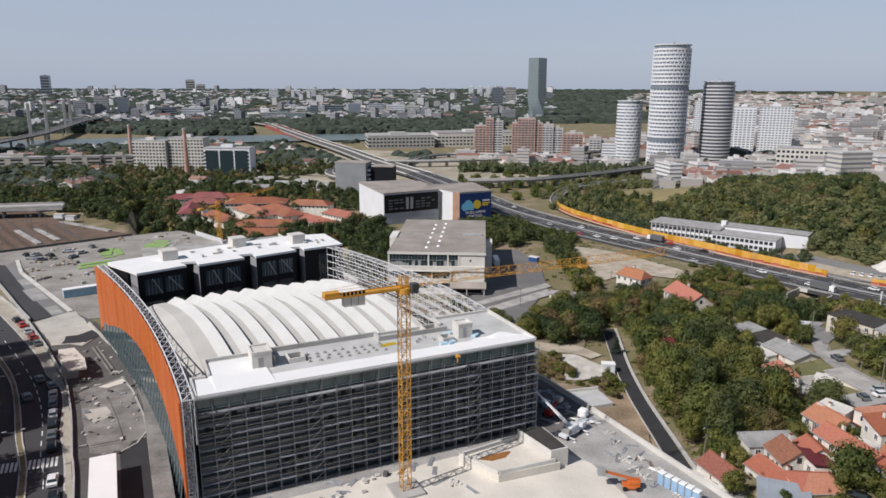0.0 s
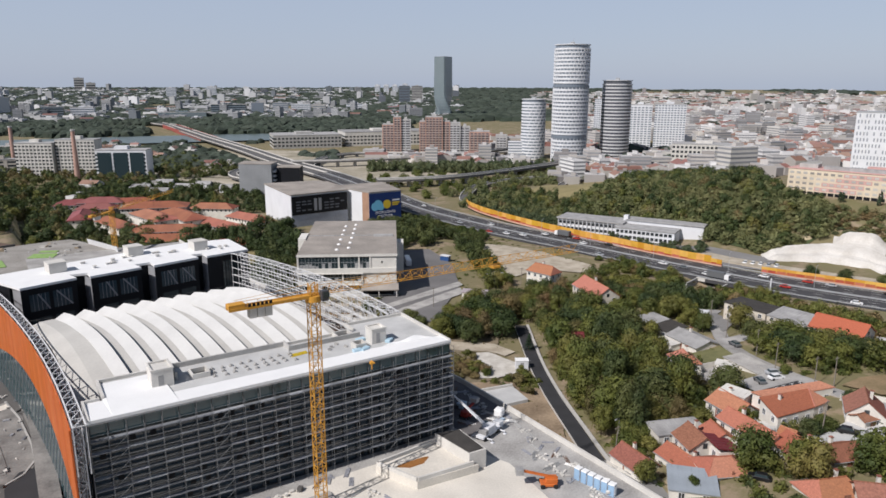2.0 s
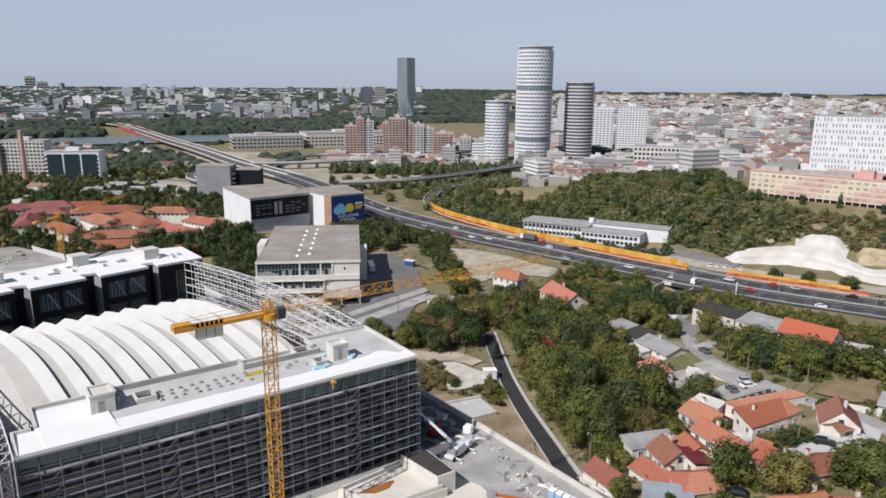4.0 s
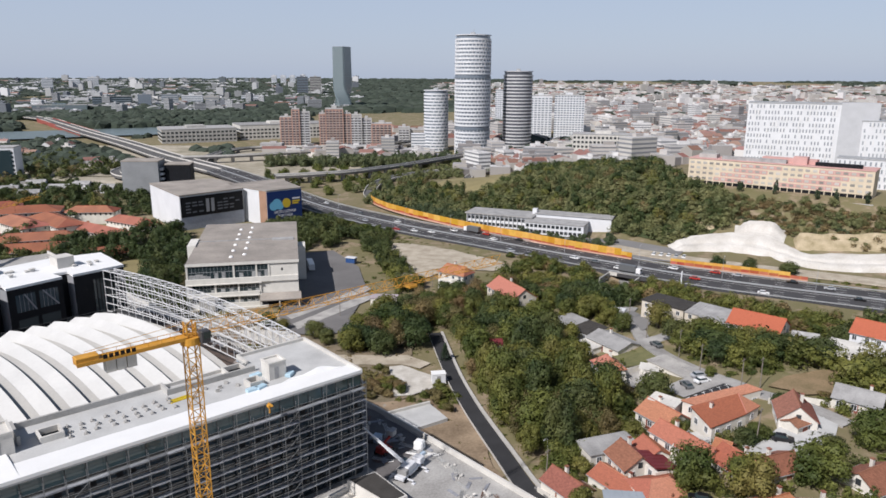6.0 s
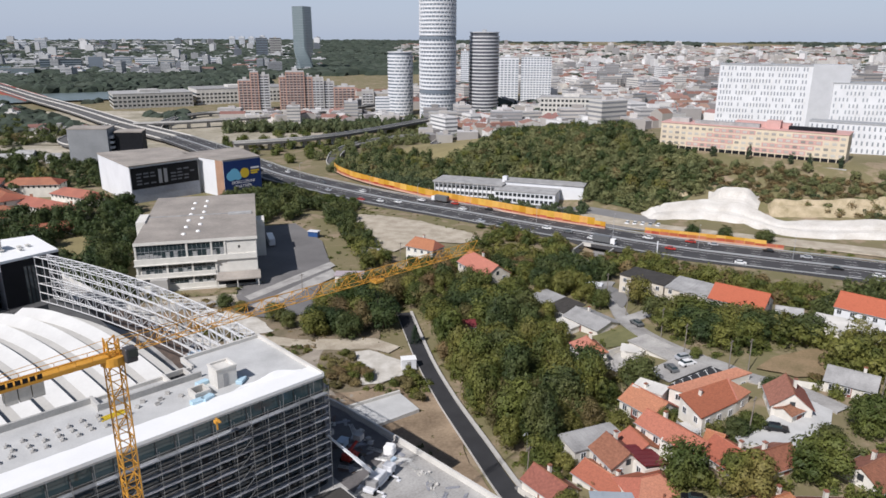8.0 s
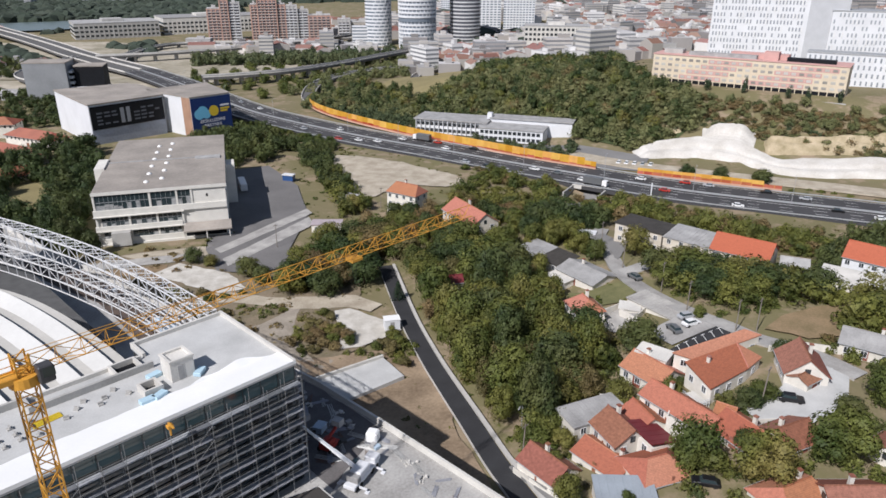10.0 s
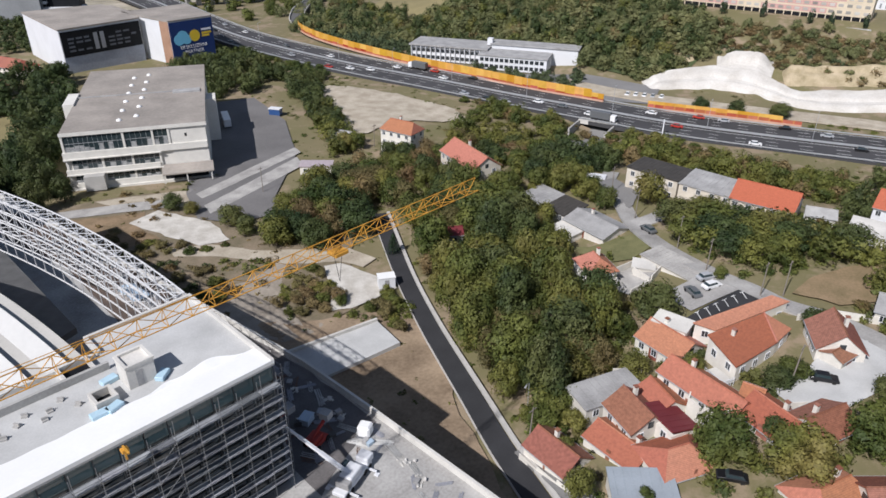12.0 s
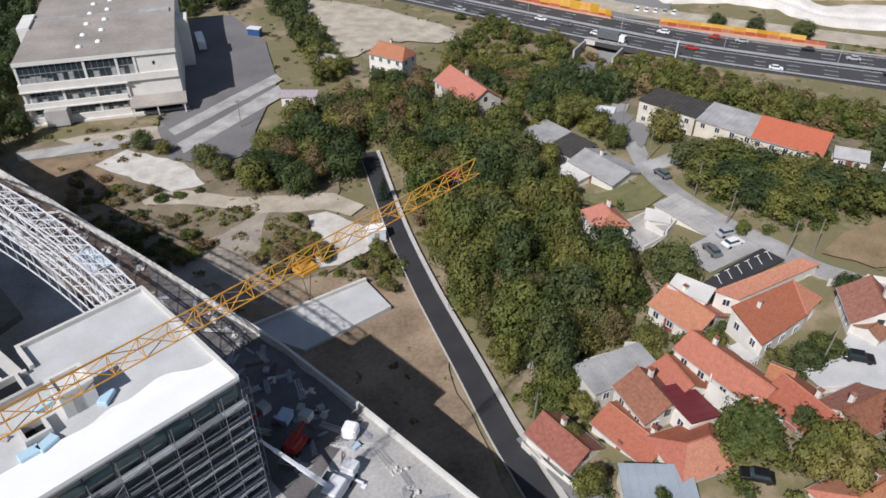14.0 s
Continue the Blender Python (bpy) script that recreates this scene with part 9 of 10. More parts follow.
house(104.8, 28.8, 102.6, 16.0, -6.9, 9.6, 1.5, "low white house with a weathered grey sheet roof", M_GREY_ROOF, storeys=1)
flat_house(99.0, 30.0, 97.6, 23.5, -9.2, 4.0, "lean-to shed with a pale sheet roof beside the low house", M_PALE_CONCRETE, tilt=0.12)
flat_house(133.0, 30.0, 133.6, 15.6, -2.7, 9.5, "long beige building with a dark flat roof", M_BITUMEN_DARK, M_CREAM_WALL := mat("beige render", (0.62, 0.57, 0.49), 0.9, 0.15, 0.4, 3, 0.12, tint=(0.46, 0.41, 0.34)), storeys=2)
flat_house(133.8, 15.2, 134.4, 1.2, -2.7, 9.5, "long beige building with a light grey sheet roof", M_GREY_ROOF, M_CREAM_WALL, 0.1, storeys=2)
house(134.2, 2.2, 136.2, -12.1, 0.2, 10.4, 3.0, "long beige house with a bright orange-red tile roof and skylights", M_NEW_TILE, M_CREAM_WALL, storeys=1, chimney=False)
house(109.4, 76.0, 104.4, 59.0, -1.6, 9.2, 3.0, "long gabled house with a faded orange tile roof", None, M_CREAM_WALL, storeys=2)
house(114.6, 110.2, 116.6, 101.2, -5.0, 7.4, 2.6, "detached white two-storey house with an orange hipped roof", hip=1.4, storeys=3)
flat_house(81.6, 115.0, 88.4, 108.2, -13.0, 4.2, "shack with a faded lilac sheet roof beside the yard", M_LILAC := mat("lilac sheet", (0.42, 0.36, 0.38), 0.6, 0.15), tilt=0.05)
house(107.8, 133.0, 110.3, 125.7, -12.6, 4.0, 1.2, "small shed with a grey-brown pitched roof", M_GREY_ROOF, chimney=False)
flat_house(96.8, 4.0, 94.1, -9.0, -6.0, 6.0, "long low outbuilding with a patched pale grey roof", M_LANE_STRIP, tilt=0.04, name="outbuilding")
flat_house(90.6, 4.6, 92.6, 0.6, -6.8, 3.2, "derelict outbuilding with a pale concrete roof", M_PALE_CONCRETE, tilt=0.08)
sheet("ruin_floor", "pale rubble-strewn floor of a roofless ruin", wobble([(85.6, 6.4), (92.6, 5), (92.9, -0.8), (87.6, -1.7), (81, -0.9), (81.4, 2.4)], 0.3), M_LANE_STRIP, 0.5)
FOOTPRINTS += [(98, 10, 6.0), (94, 18, 4.5), (78.6, 8.5, 3.5), (87, 2, 6.5), (100, -29, 6.0), (108, -31, 6.5), (114, -35, 5.0), (146.5, -29, 5.5), (145, -37, 5.5)]
house(76.4, 47.0, 79.4, 45.0, -8.6, 4.0, 1.2, "small hut with a dark red roof among the trees", M_RED_SHEET, chimney=False)
house(99.8, -39.4, 101.4, -48.4, 1.0, 7.2, 1.8, "white house with a grey sheet roof", M_GREY_ROOF, storeys=1)
house(152.4, -25.0, 153.4, -42.0, 0.4, 9.4, 3.0, "tall pale house with a red tile roof", M_NEW_TILE, M_WHITE_WALL, storeys=3)
flat_house(136, -24, 138, -38, -3.4, 8.0, "low pale building with a light sheet roof", M_PALE_CONCRETE, tilt=0.1)
house(140.0, -13.0, 142.5, -19.0, -4.0, 5.0, 1.2, "grey outbuilding with a sheet roof", M_GREY_ROOF, chimney=False)
house(52.0, -52.0, 58.0, -58.0, -1.2, 7.5, 2.2, "old house with a dark red tile roof", M_OLD_TILE)
house(66.0, -56.0, 74.0, -58.0, 0.0, 7.5, 2.2, "old house with a brown tile roof", M_OLD_TILE)
flat_house(128.5, 42.0, 130.5, 37.6, -8.8, 3.0, "small white kiosk shed", M_WHITE_WALL, M_WHITE_WALL)
# low red-roofed buildings beyond the deck
for ax, ay, bx, by, z, w in ((30, 470, 42, 464, -12, 9), (52, 486, 64, 478, -12, 10), (20, 500, 34, 494, -12, 9), (72, 500, 82, 492, -13, 9), (44, 520, 56, 514, -12, 10), (84, 470, 92, 464, -13, 8)):
    house(ax, ay, bx, by, z, w, 2.0, "small pale house with a grey-brown roof before the viaduct", M_GREY_ROOF, M_WHITE_WALL, chimney=False)
M_VILLA_TILE = mat("weathered red villa tiles", (0.33, 0.125, 0.075), 0.85, 0.35, 0.12, 2.0, 0.3, tint=(0.22, 0.085, 0.06), random_tint=0.2)
M_MAROON = mat("faded maroon roof", (0.235, 0.075, 0.072), 0.8, 0.3, 0.15, 2.0, 0.3, random_tint=0.15)
for ax, ay, bx, by, z, w, maroon in (
        (-34, 404, -24, 401, -4.5, 13, True), (-20, 400, -6, 394, -3.5, 14, True), (-31, 352, -27, 372, -6.0, 12, True), (-24, 384, -12, 379, -5.0, 12, True), (-18, 340, -12, 318, -6.5, 11, False),
        (2, 364, 24, 356, -3.5, 17, False), (4, 342, 9, 318, -4.5, 15, False), (20, 338, 24, 310, -4.5, 15, False), (-6, 296, 18, 287, -6.0, 12, False), (-10, 279, 14, 268, -7.5, 12, False),
        (28, 316, 42, 270, -6.5, 10, False), (17, 249, 34, 245, -8.0, 8, False), (38, 350, 52, 340, -5.0, 12, False), (-2, 392, 12, 388, -4.5, 11, False), (52, 318, 60, 296, -7.0, 10, False)):
    label = "broad low villa with a faded maroon hipped roof" if maroon else "broad low villa with a weathered red hipped tile roof"
    house(ax, ay, bx, by, z - 2.2, w, 2.6, label, M_MAROON if maroon else M_VILLA_TILE, M_PLASTER, 0.7, w * 0.45, 1, False)


def yard_wall(pts, h=1.4, label="low rough concrete garden wall"):
    g = group("garden_wall", label, "wall")
    for (xa, ya), (xb, yb) in zip(pts, pts[1:]):
        d = Vector((xb - xa, yb - ya, 0))
        ln = d.length
        d.normalize()
        z = min(ground_z(xa, ya), ground_z(xb, yb))
        bm = bmesh.new()
        box(bm, 0, ln, -0.1, 0.1, z - 1, z + h, Matrix.Translation((xa, ya, 0)) @ Matrix(((d.x, -d.y, 0, 0), (d.y, d.x, 0, 0), (0, 0, 1, 0), (0, 0, 0, 1))))
        part("wall_panel", bm, M_PLASTER, g)


yard_wall([(81.4, 2.4), (85.6, 6.4), (92.6, 5.2)], 2.6, "broken white wall of a roofless ruin")
yard_wall([(81.2, -0.6), (87.6, -1.5), (92.8, -0.8)], 1.8, "broken white wall of a roofless ruin")
yard_wall([(87.2, -1.2), (88.4, 3.2)], 2.2, "broken white cross wall of a roofless ruin")
yard_wall([(33.6, -10.6), (32.9, -14.5), (32.4, -18.5), (31.8, -22.6)])
yard_wall([(51, -8.6), (57.5, -11.6), (61, -15.2)], 2.0)
yard_wall([(57.6, -25.4), (55.2, -26.2), (54.0, -30.6), (57.0, -32.8)], 3.4, "whitewashed courtyard wall")
yard_wall([(64, -37.5), (68.5, -41.5), (66.0, -46.0)], 1.3)
yard_wall([(39.6, -27.0), (36.0, -33.6)], 1.2)
yard_wall([(88, -30), (93, -34), (97, -42)], 1.6)


def utility_pole(x, y, h=8.0):
    g = group("utility_pole", "weathered wooden utility pole with a crossarm", "pole", pose(x, y, ground_z(x, y), random.uniform(-2, 2), random.uniform(-2, 2), 0), "utility poles")
    bm = bmesh.new()
    beam(bm, (0, 0, -0.5), (0, 0, h), 0.14, 6, 0.09)
    part("pole", bm, M_WOOD_POLE, g)
    part("crossarm", one_box(-0.8, 0.8, -0.06, 0.06, h - 0.6, h - 0.45), M_WOOD_POLE, g)


M_WOOD_POLE = mat("grey wood", (0.24, 0.21, 0.18), 0.9, 0.3)
for x, y in ((36.8, -9.9), (94.6, -25.0), (91.8, -21.8), (96, -9), (103, 1), (112, 17), (122, 30), (99, -50), (70, -36), (112, 116), (64.6, 110)):
    utility_pole(x, y)

# quarry cut and white retaining bank across the motorway
def along(line, u):
    k = u * (len(line) - 1)
    i = min(int(k), len(line) - 2)
    return [a + (b - a) * (k - i) for a, b in zip(line[i], line[i + 1])]


def rock_face(name, front, back, height, material, parent, nx=60, ny=16, crest=0.3, seed=0, label="", soft=0.06):
    """A cut face that rises from its front line in ledges and runs into the hill at its back line."""
    bm = bmesh.new()
    rows = []
    for j in range(ny + 1):
        v = j / ny
        row = []
        for i in range(nx + 1):
            u = i / nx
            (xa, ya), (xb, yb) = along(front, u), along(back, u)
            w = v + (0.10 if soft < 0.1 else 0.03) * noise.noise((u * 14, v * 3, seed))
            x, y = xa + (xb - xa) * w, ya + (yb - ya) * w
            end = smooth(0, soft, u) * (1 - smooth(1 - soft, 1, u))
            z = ground_z(x, y) + height * end * (0.6 * smooth(0.0, crest, v) + 0.4 * smooth(crest + 0.1, crest + 0.25, v)) * (1 - smooth(0.75, 1.0, v))
            z += end * (0.7 * noise.noise((x * 0.09, y * 0.09, seed)) + 0.25 * abs(noise.noise((x * 0.3, y * 0.3, seed + 3)))) + 0.25
            if v in (0, 1) or u in (0, 1):
                z = ground_z(x, y) - 1.0
            row.append(bm.verts.new((x, y, z)))
        rows.append(row)
    for r0, r1 in zip(rows, rows[1:]):
        for i in range(nx):
            bm.faces.new((r0[i], r0[i + 1], r1[i + 1], r1[i]))
    bmesh.ops.recalc_face_normals(bm, faces=bm.faces)
    return part(name, bm, material, parent, label)


def limestone_bank():
    g = group("limestone_bank", "low bank of bare white cut limestone with a higher ledge", "rock face")
    front = [(240, 86), (249, 77), (257, 65), (262, 50), (261, 41), (259, 31), (266, 18), (282, -3), (301, -28)]
    back = [(247, 95), (260, 91), (272, 77), (279, 58), (275, 44), (273, 36), (282, 25), (297, 2), (317, -22)]
    rock_face("bank", front, back, 3.0, M_LIMESTONE, g, 90, 14, 0.22, 1)
    rock_face("ledge", [(263, 68), (266, 60), (272, 48)], [(280, 77), (286, 66), (289, 53)], 5.0, M_LIMESTONE, g, 34, 16, 0.35, 5, "", 0.28)
    rock_face("scree", [(275, 44), (284, 29), (296, 10), (304, -2)], [(285, 50), (293, 36), (304, 17), (313, 5)], 3.4, M_SCREE, g, 36, 12, 0.4, 8, "sandy loose scree")
    rock_face("scree", [(250, 95), (262, 91), (272, 82)], [(258, 101), (270, 97), (280, 87)], 2.4, M_SCREE, g, 30, 10, 0.4, 9, "sandy loose scree")


limestone_bank()
road("access_road", "pale dusty access road beside the motorway", [(268, -30), (256, 5), (246, 30), (236, 55), (228, 78), (224, 96), (222, 120)], 11, M_PALE_DIRT, 0.9)
sheet("depot_yard", "grey asphalt yard beside the depot", [(212, 92), (222, 74), (246, 84), (240, 118), (222, 140), (206, 138)], M_OLD_ASPHALT, 0.35)
sheet("bare_field", "bare brown field with dry weeds beside the lane", wobble([(96, -26), (103.4, -26.5), (115.1, -31), (121, -35), (118, -44), (104, -38.5), (97.5, -34)], 0.8), M_FIELD := mat("brown field", (0.27, 0.19, 0.115), 0.95, 0.3, 0.25, 2, 0.7, tint=(0.15, 0.12, 0.06)), 0.5, "field")


# ---- trees ----
def leaf_material(name, dark, light, autumn, amount):
    """Foliage: clump-sized light and dark greens, patches that begin to turn, small change from leaf to leaf."""
    m = bpy.data.materials.new(name)
    m.use_nodes = True
    nt = m.node_tree
    bs = nt.nodes["Principled BSDF"]
    bs.inputs["Roughness"].default_value = 0.65
    bs.inputs["Specular IOR Level"].default_value = 0.3
    geo = nt.nodes.new("ShaderNodeNewGeometry")
    info = nt.nodes.new("ShaderNodeObjectInfo")
    facs = []
    for scale, detail, lo, hi in ((0.16, 3, 0.34, 0.66), (0.075, 2, 0.50, 0.72)):
        n = nt.nodes.new("ShaderNodeTexNoise")
        n.inputs["Scale"].default_value, n.inputs["Detail"].default_value = scale, detail
        nt.links.new(geo.outputs["Position"], n.inputs["Vector"])
        mr = nt.nodes.new("ShaderNodeMapRange")
        mr.inputs["From Min"].default_value, mr.inputs["From Max"].default_value = lo, hi
        nt.links.new(n.outputs["Fac"], mr.inputs["Value"])
        facs.append(mr)
    facs[1].inputs["To Max"].default_value = amount
    mix = nt.nodes.new("ShaderNodeMix")
    mix.data_type = "RGBA"
    mix.inputs[6].default_value, mix.inputs[7].default_value = (*dark, 1), (*light, 1)
    nt.links.new(facs[0].outputs["Result"], mix.inputs[0])
    turn = nt.nodes.new("ShaderNodeMix")
    turn.data_type = "RGBA"
    turn.inputs[7].default_value = (*autumn, 1)
    nt.links.new(facs[1].outputs["Result"], turn.inputs[0])
    nt.links.new(mix.outputs[2], turn.inputs[6])
    hsv = nt.nodes.new("ShaderNodeHueSaturation")
    hue = nt.nodes.new("ShaderNodeMapRange")
    hue.inputs["To Min"].default_value, hue.inputs["To Max"].default_value = 0.465, 0.515
    nt.links.new(info.outputs["Random"], hue.inputs["Value"])
    nt.links.new(hue.outputs["Result"], hsv.inputs["Hue"])
    leaf = nt.nodes.new("ShaderNodeMapRange")
    leaf.inputs["To Min"].default_value, leaf.inputs["To Max"].default_value = 0.9, 1.1
    nt.links.new(geo.outputs["Random Per Island"], leaf.inputs["Value"])
    own = nt.nodes.new("ShaderNodeMapRange")
    own.inputs["To Min"].default_value, own.inputs["To Max"].default_value = 1.22, 0.78
    nt.links.new(info.outputs["Random"], own.inputs["Value"])
    both = nt.nodes.new("ShaderNodeMath")
    both.operation = "MULTIPLY"
    nt.links.new(leaf.outputs["Result"], both.inputs[0])
    nt.links.new(own.outputs["Result"], both.inputs[1])
    nt.links.new(both.outputs[0], hsv.inputs["Value"])
    nt.links.new(turn.outputs[2], hsv.inputs["Color"])
    # single leaves within a spray: light and dark specks of a hand's width, and ragged gaps between them
    speck = nt.nodes.new("ShaderNodeTexNoise")
    speck.inputs["Scale"].default_value, speck.inputs["Detail"].default_value = 2.4, 2
    nt.links.new(geo.outputs["Position"], speck.inputs["Vector"])
    tone = nt.nodes.new("ShaderNodeMapRange")
    tone.inputs["From Min"].default_value, tone.inputs["From Max"].default_value = 0.3, 0.7
    tone.inputs["To Min"].default_value, tone.inputs["To Max"].default_value = 0.7, 1.3
    nt.links.new(speck.outputs["Fac"], tone.inputs["Value"])
    leafy = nt.nodes.new("ShaderNodeMix")
    leafy.data_type, leafy.blend_type = "RGBA", "MULTIPLY"
    leafy.inputs[0].default_value = 1.0
    nt.links.new(hsv.outputs["Color"], leafy.inputs[6])
    nt.links.new(tone.outputs["Result"], leafy.inputs[7])
    nt.links.new(leafy.outputs[2], bs.inputs["Base Color"])
    tr = nt.nodes.new("ShaderNodeBsdfTranslucent")
    nt.links.new(leafy.outputs[2], tr.inputs["Color"])
    ms = nt.nodes.new("ShaderNodeMixShader")
    ms.inputs[0].default_value = 0.24
    nt.links.new(bs.outputs[0], ms.inputs[1])
    nt.links.new(tr.outputs[0], ms.inputs[2])
    gap = nt.nodes.new("ShaderNodeTexNoise")
    gap.inputs["Scale"].default_value, gap.inputs["Detail"].default_value = 3.1, 1
    nt.links.new(geo.outputs["Position"], gap.inputs["Vector"])
    cut = nt.nodes.new("ShaderNodeMath")
    cut.operation, cut.inputs[1].default_value = "GREATER_THAN", 0.44
    nt.links.new(gap.outputs["Fac"], cut.inputs[0])
    clear = nt.nodes.new("ShaderNodeBsdfTransparent")
    ragged = nt.nodes.new("ShaderNodeMixShader")
    nt.links.new(cut.outputs[0], ragged.inputs[0])
    nt.links.new(clear.outputs[0], ragged.inputs[1])
    nt.links.new(ms.outputs[0], ragged.inputs[2])
    nt.links.new(ragged.outputs[0], nt.nodes["Material Output"].inputs["Surface"])
    return m


M_LEAF = leaf_material("green leaves", (0.050, 0.076, 0.018), (0.158, 0.176, 0.042), (0.20, 0.175, 0.05), 0.5)
M_LEAF_DARK = leaf_material("dark green leaves", (0.034, 0.057, 0.020), (0.088, 0.116, 0.036), (0.13, 0.13, 0.043), 0.4)
M_LEAF_DRY = leaf_material("drying leaves", (0.110, 0.096, 0.038), (0.215, 0.185, 0.074), (0.21, 0.135, 0.055), 0.45)
M_LEAF_LIGHT = leaf_material("yellow-green leaves", (0.095, 0.118, 0.026), (0.195, 0.195, 0.05), (0.25, 0.20, 0.066), 0.6)
# leaf colours for distant trees, paled so that they carry the haze
M_LEAF_HAZED = leaf_material("hazed green leaves", (0.085, 0.112, 0.046), (0.175, 0.195, 0.082), (0.22, 0.205, 0.09), 0.45)
M_LEAF_HAZED_DARK = leaf_material("hazed dark green leaves", (0.060, 0.088, 0.042), (0.125, 0.152, 0.070), (0.16, 0.16, 0.075), 0.3)
M_NEEDLE = leaf_material("conifer needles", (0.024, 0.046, 0.026), (0.05, 0.078, 0.038), (0.055, 0.075, 0.038), 0.3)


def crown_arrays(seed, n_lumps, leaves, leaf, conical=False, full=1.0):
    """Three-cornered leaf sprays gathered in uneven lumps round a crown of unit height and about unit width; arrays of corners."""
    r = np.random.default_rng(seed)
    cen, rad = [], []
    for i in range(n_lumps):
        if conical:
            h = (i + 0.5) / n_lumps
            a = i * 2.4
            q = 0.42 * (1 - h) * r.uniform(0.4, 0.9)
            cen.append((q * math.cos(a), q * math.sin(a), 0.12 + 0.8 * h))
            rad.append(0.30 * (1 - h) + 0.07)
        else:
            a, h = i * 2.39996 + r.uniform(-0.4, 0.4), r.uniform(0.2, 0.82)
            prof = math.sin(math.pi * min(0.95, max(0.08, h * 0.86 + 0.12))) ** 0.7
            q = 0.36 * prof * math.sqrt(r.uniform(0.1, 1.0))
            cen.append((q * math.cos(a), q * math.sin(a), h))
            rad.append(r.uniform(0.15, 0.25) * full)
    cen, rad = np.array(cen), np.array(rad)
    pick = r.integers(0, n_lumps, leaves)
    d = r.normal(size=(leaves, 3))
    d[:, 2] = d[:, 2] * 0.8 + 0.25
    d /= np.linalg.norm(d, axis=1)[:, None]
    p = cen[pick] + d * (rad[pick] * r.uniform(0.84, 1.04, leaves))[:, None]
    nrm = d + r.normal(scale=0.24, size=(leaves, 3))
    nrm /= np.linalg.norm(nrm, axis=1)[:, None]
    t = np.cross(nrm, r.normal(size=(leaves, 3)))
    t /= np.linalg.norm(t, axis=1)[:, None]
    b = np.cross(nrm, t)
    s = (leaf * r.uniform(0.6, 1.3, leaves))[:, None]
    inner = r.random(leaves) < 0.14  # larger leaves deeper inside close the crown
    p[inner] = cen[pick][inner] + d[inner] * (rad[pick][inner] * 0.55)[:, None]
    s[inner] *= 2.2
    bend = nrm * s * 0.12
    quad = np.stack([p - t * s - b * s * 0.6 - bend, p + t * s - b * s * 0.6 - bend, p + b * s * 1.15], 1)
    soft = d * 0.75 + nrm * 0.35
    soft[:, 2] += 0.1
    soft /= np.linalg.norm(soft, axis=1)[:, None]
    return quad, soft


def quads_mesh(name, quad, soft, material):
    me = bpy.data.meshes.new(name)
    n = len(quad)
    v = quad.reshape(-1, 3)
    me.vertices.add(n * 3)
    me.vertices.foreach_set("co", v.ravel())
    me.loops.add(n * 3)
    me.loops.foreach_set("vertex_index", np.arange(n * 3, dtype=np.int32))
    me.polygons.add(n)
    me.polygons.foreach_set("loop_start", np.arange(0, n * 3, 3, dtype=np.int32))
    me.materials.append(material)
    me.update()
    me.validate()
    me.normals_split_custom_set_from_vertices(np.repeat(soft, 3, 0).tolist())
    return me


def trunk_mesh(seed, conical=False):
    r = random.Random(seed)
    bm = bmesh.new()
    beam(bm, (0, 0, -0.12), (0.01, 0.0, 0.3), 0.034, 7, 0.024)
    top = Vector((0.01, 0, 0.3))
    beam(bm, top, (r.uniform(-0.05, 0.05), r.uniform(-0.05, 0.05), 0.75 if not conical else 0.9), 0.024, 6, 0.006)
    for i in range(5):
        a = i * 2.2 + r.random()
        z = 0.24 + 0.07 * i
        beam(bm, (0.01, 0, z), (0.28 * math.cos(a), 0.28 * math.sin(a), z + 0.25), 0.014, 5, 0.004)
    return share("trunk", bm, M_BARK)


TREE_KINDS = []
for seed, lumps, leaves, leaf, material, word, conical in (
        (1, 26, 3200, 0.0285, M_LEAF, "broad green deciduous tree", False), (2, 22, 3100, 0.029, M_LEAF, "full green deciduous tree", False), (3, 30, 3300, 0.0285, M_LEAF_DARK, "dense dark green tree", False),
        (4, 18, 2900, 0.028, M_LEAF_LIGHT, "loose green tree with gaps in its crown", False), (5, 24, 3200, 0.0285, M_LEAF_DARK, "tall dark green tree", False), (6, 20, 2500, 0.026, M_LEAF_DRY, "dry brownish autumn tree", False),
        (7, 24, 2600, 0.022, M_NEEDLE, "slender dark conifer", True), (8, 16, 1300, 0.042, M_LEAF, "low rounded green shrub", False), (9, 14, 1100, 0.042, M_LEAF_DRY, "low dry olive shrub", False)):
    me = quads_mesh("crown", *crown_arrays(seed, lumps, leaves, leaf, conical, 1.1), material)
    TREE_KINDS.append((me, trunk_mesh(seed, conical), word))
TREES = []


def tree(x, y, height, spread, kind, z=None, shrub=False):
    me, tm, word = TREE_KINDS[kind]
    if len(TREES) >= 300 and not shrub:
        return None
    r = random.Random(int(x * 13 + y * 7))
    g = group("shrub" if shrub else "tree", word + (" beside bare ground" if shrub else " on the grassy slope"), "shrub" if shrub else "tree", None, "shrubs" if shrub else "trees")
    g.matrix_basis = Matrix.LocRotScale((x, y, ground_z(x, y) - 0.1 if z is None else z), Euler((radians(r.uniform(-4, 4)), radians(r.uniform(-4, 4)), r.uniform(0, 6.28))), (spread, spread * r.uniform(0.85, 1.15), height))
    if not shrub:
        piece("trunk", tm, g)
    piece("crown", me, g)
    TREES.append((x, y, spread * 0.5))
    return g


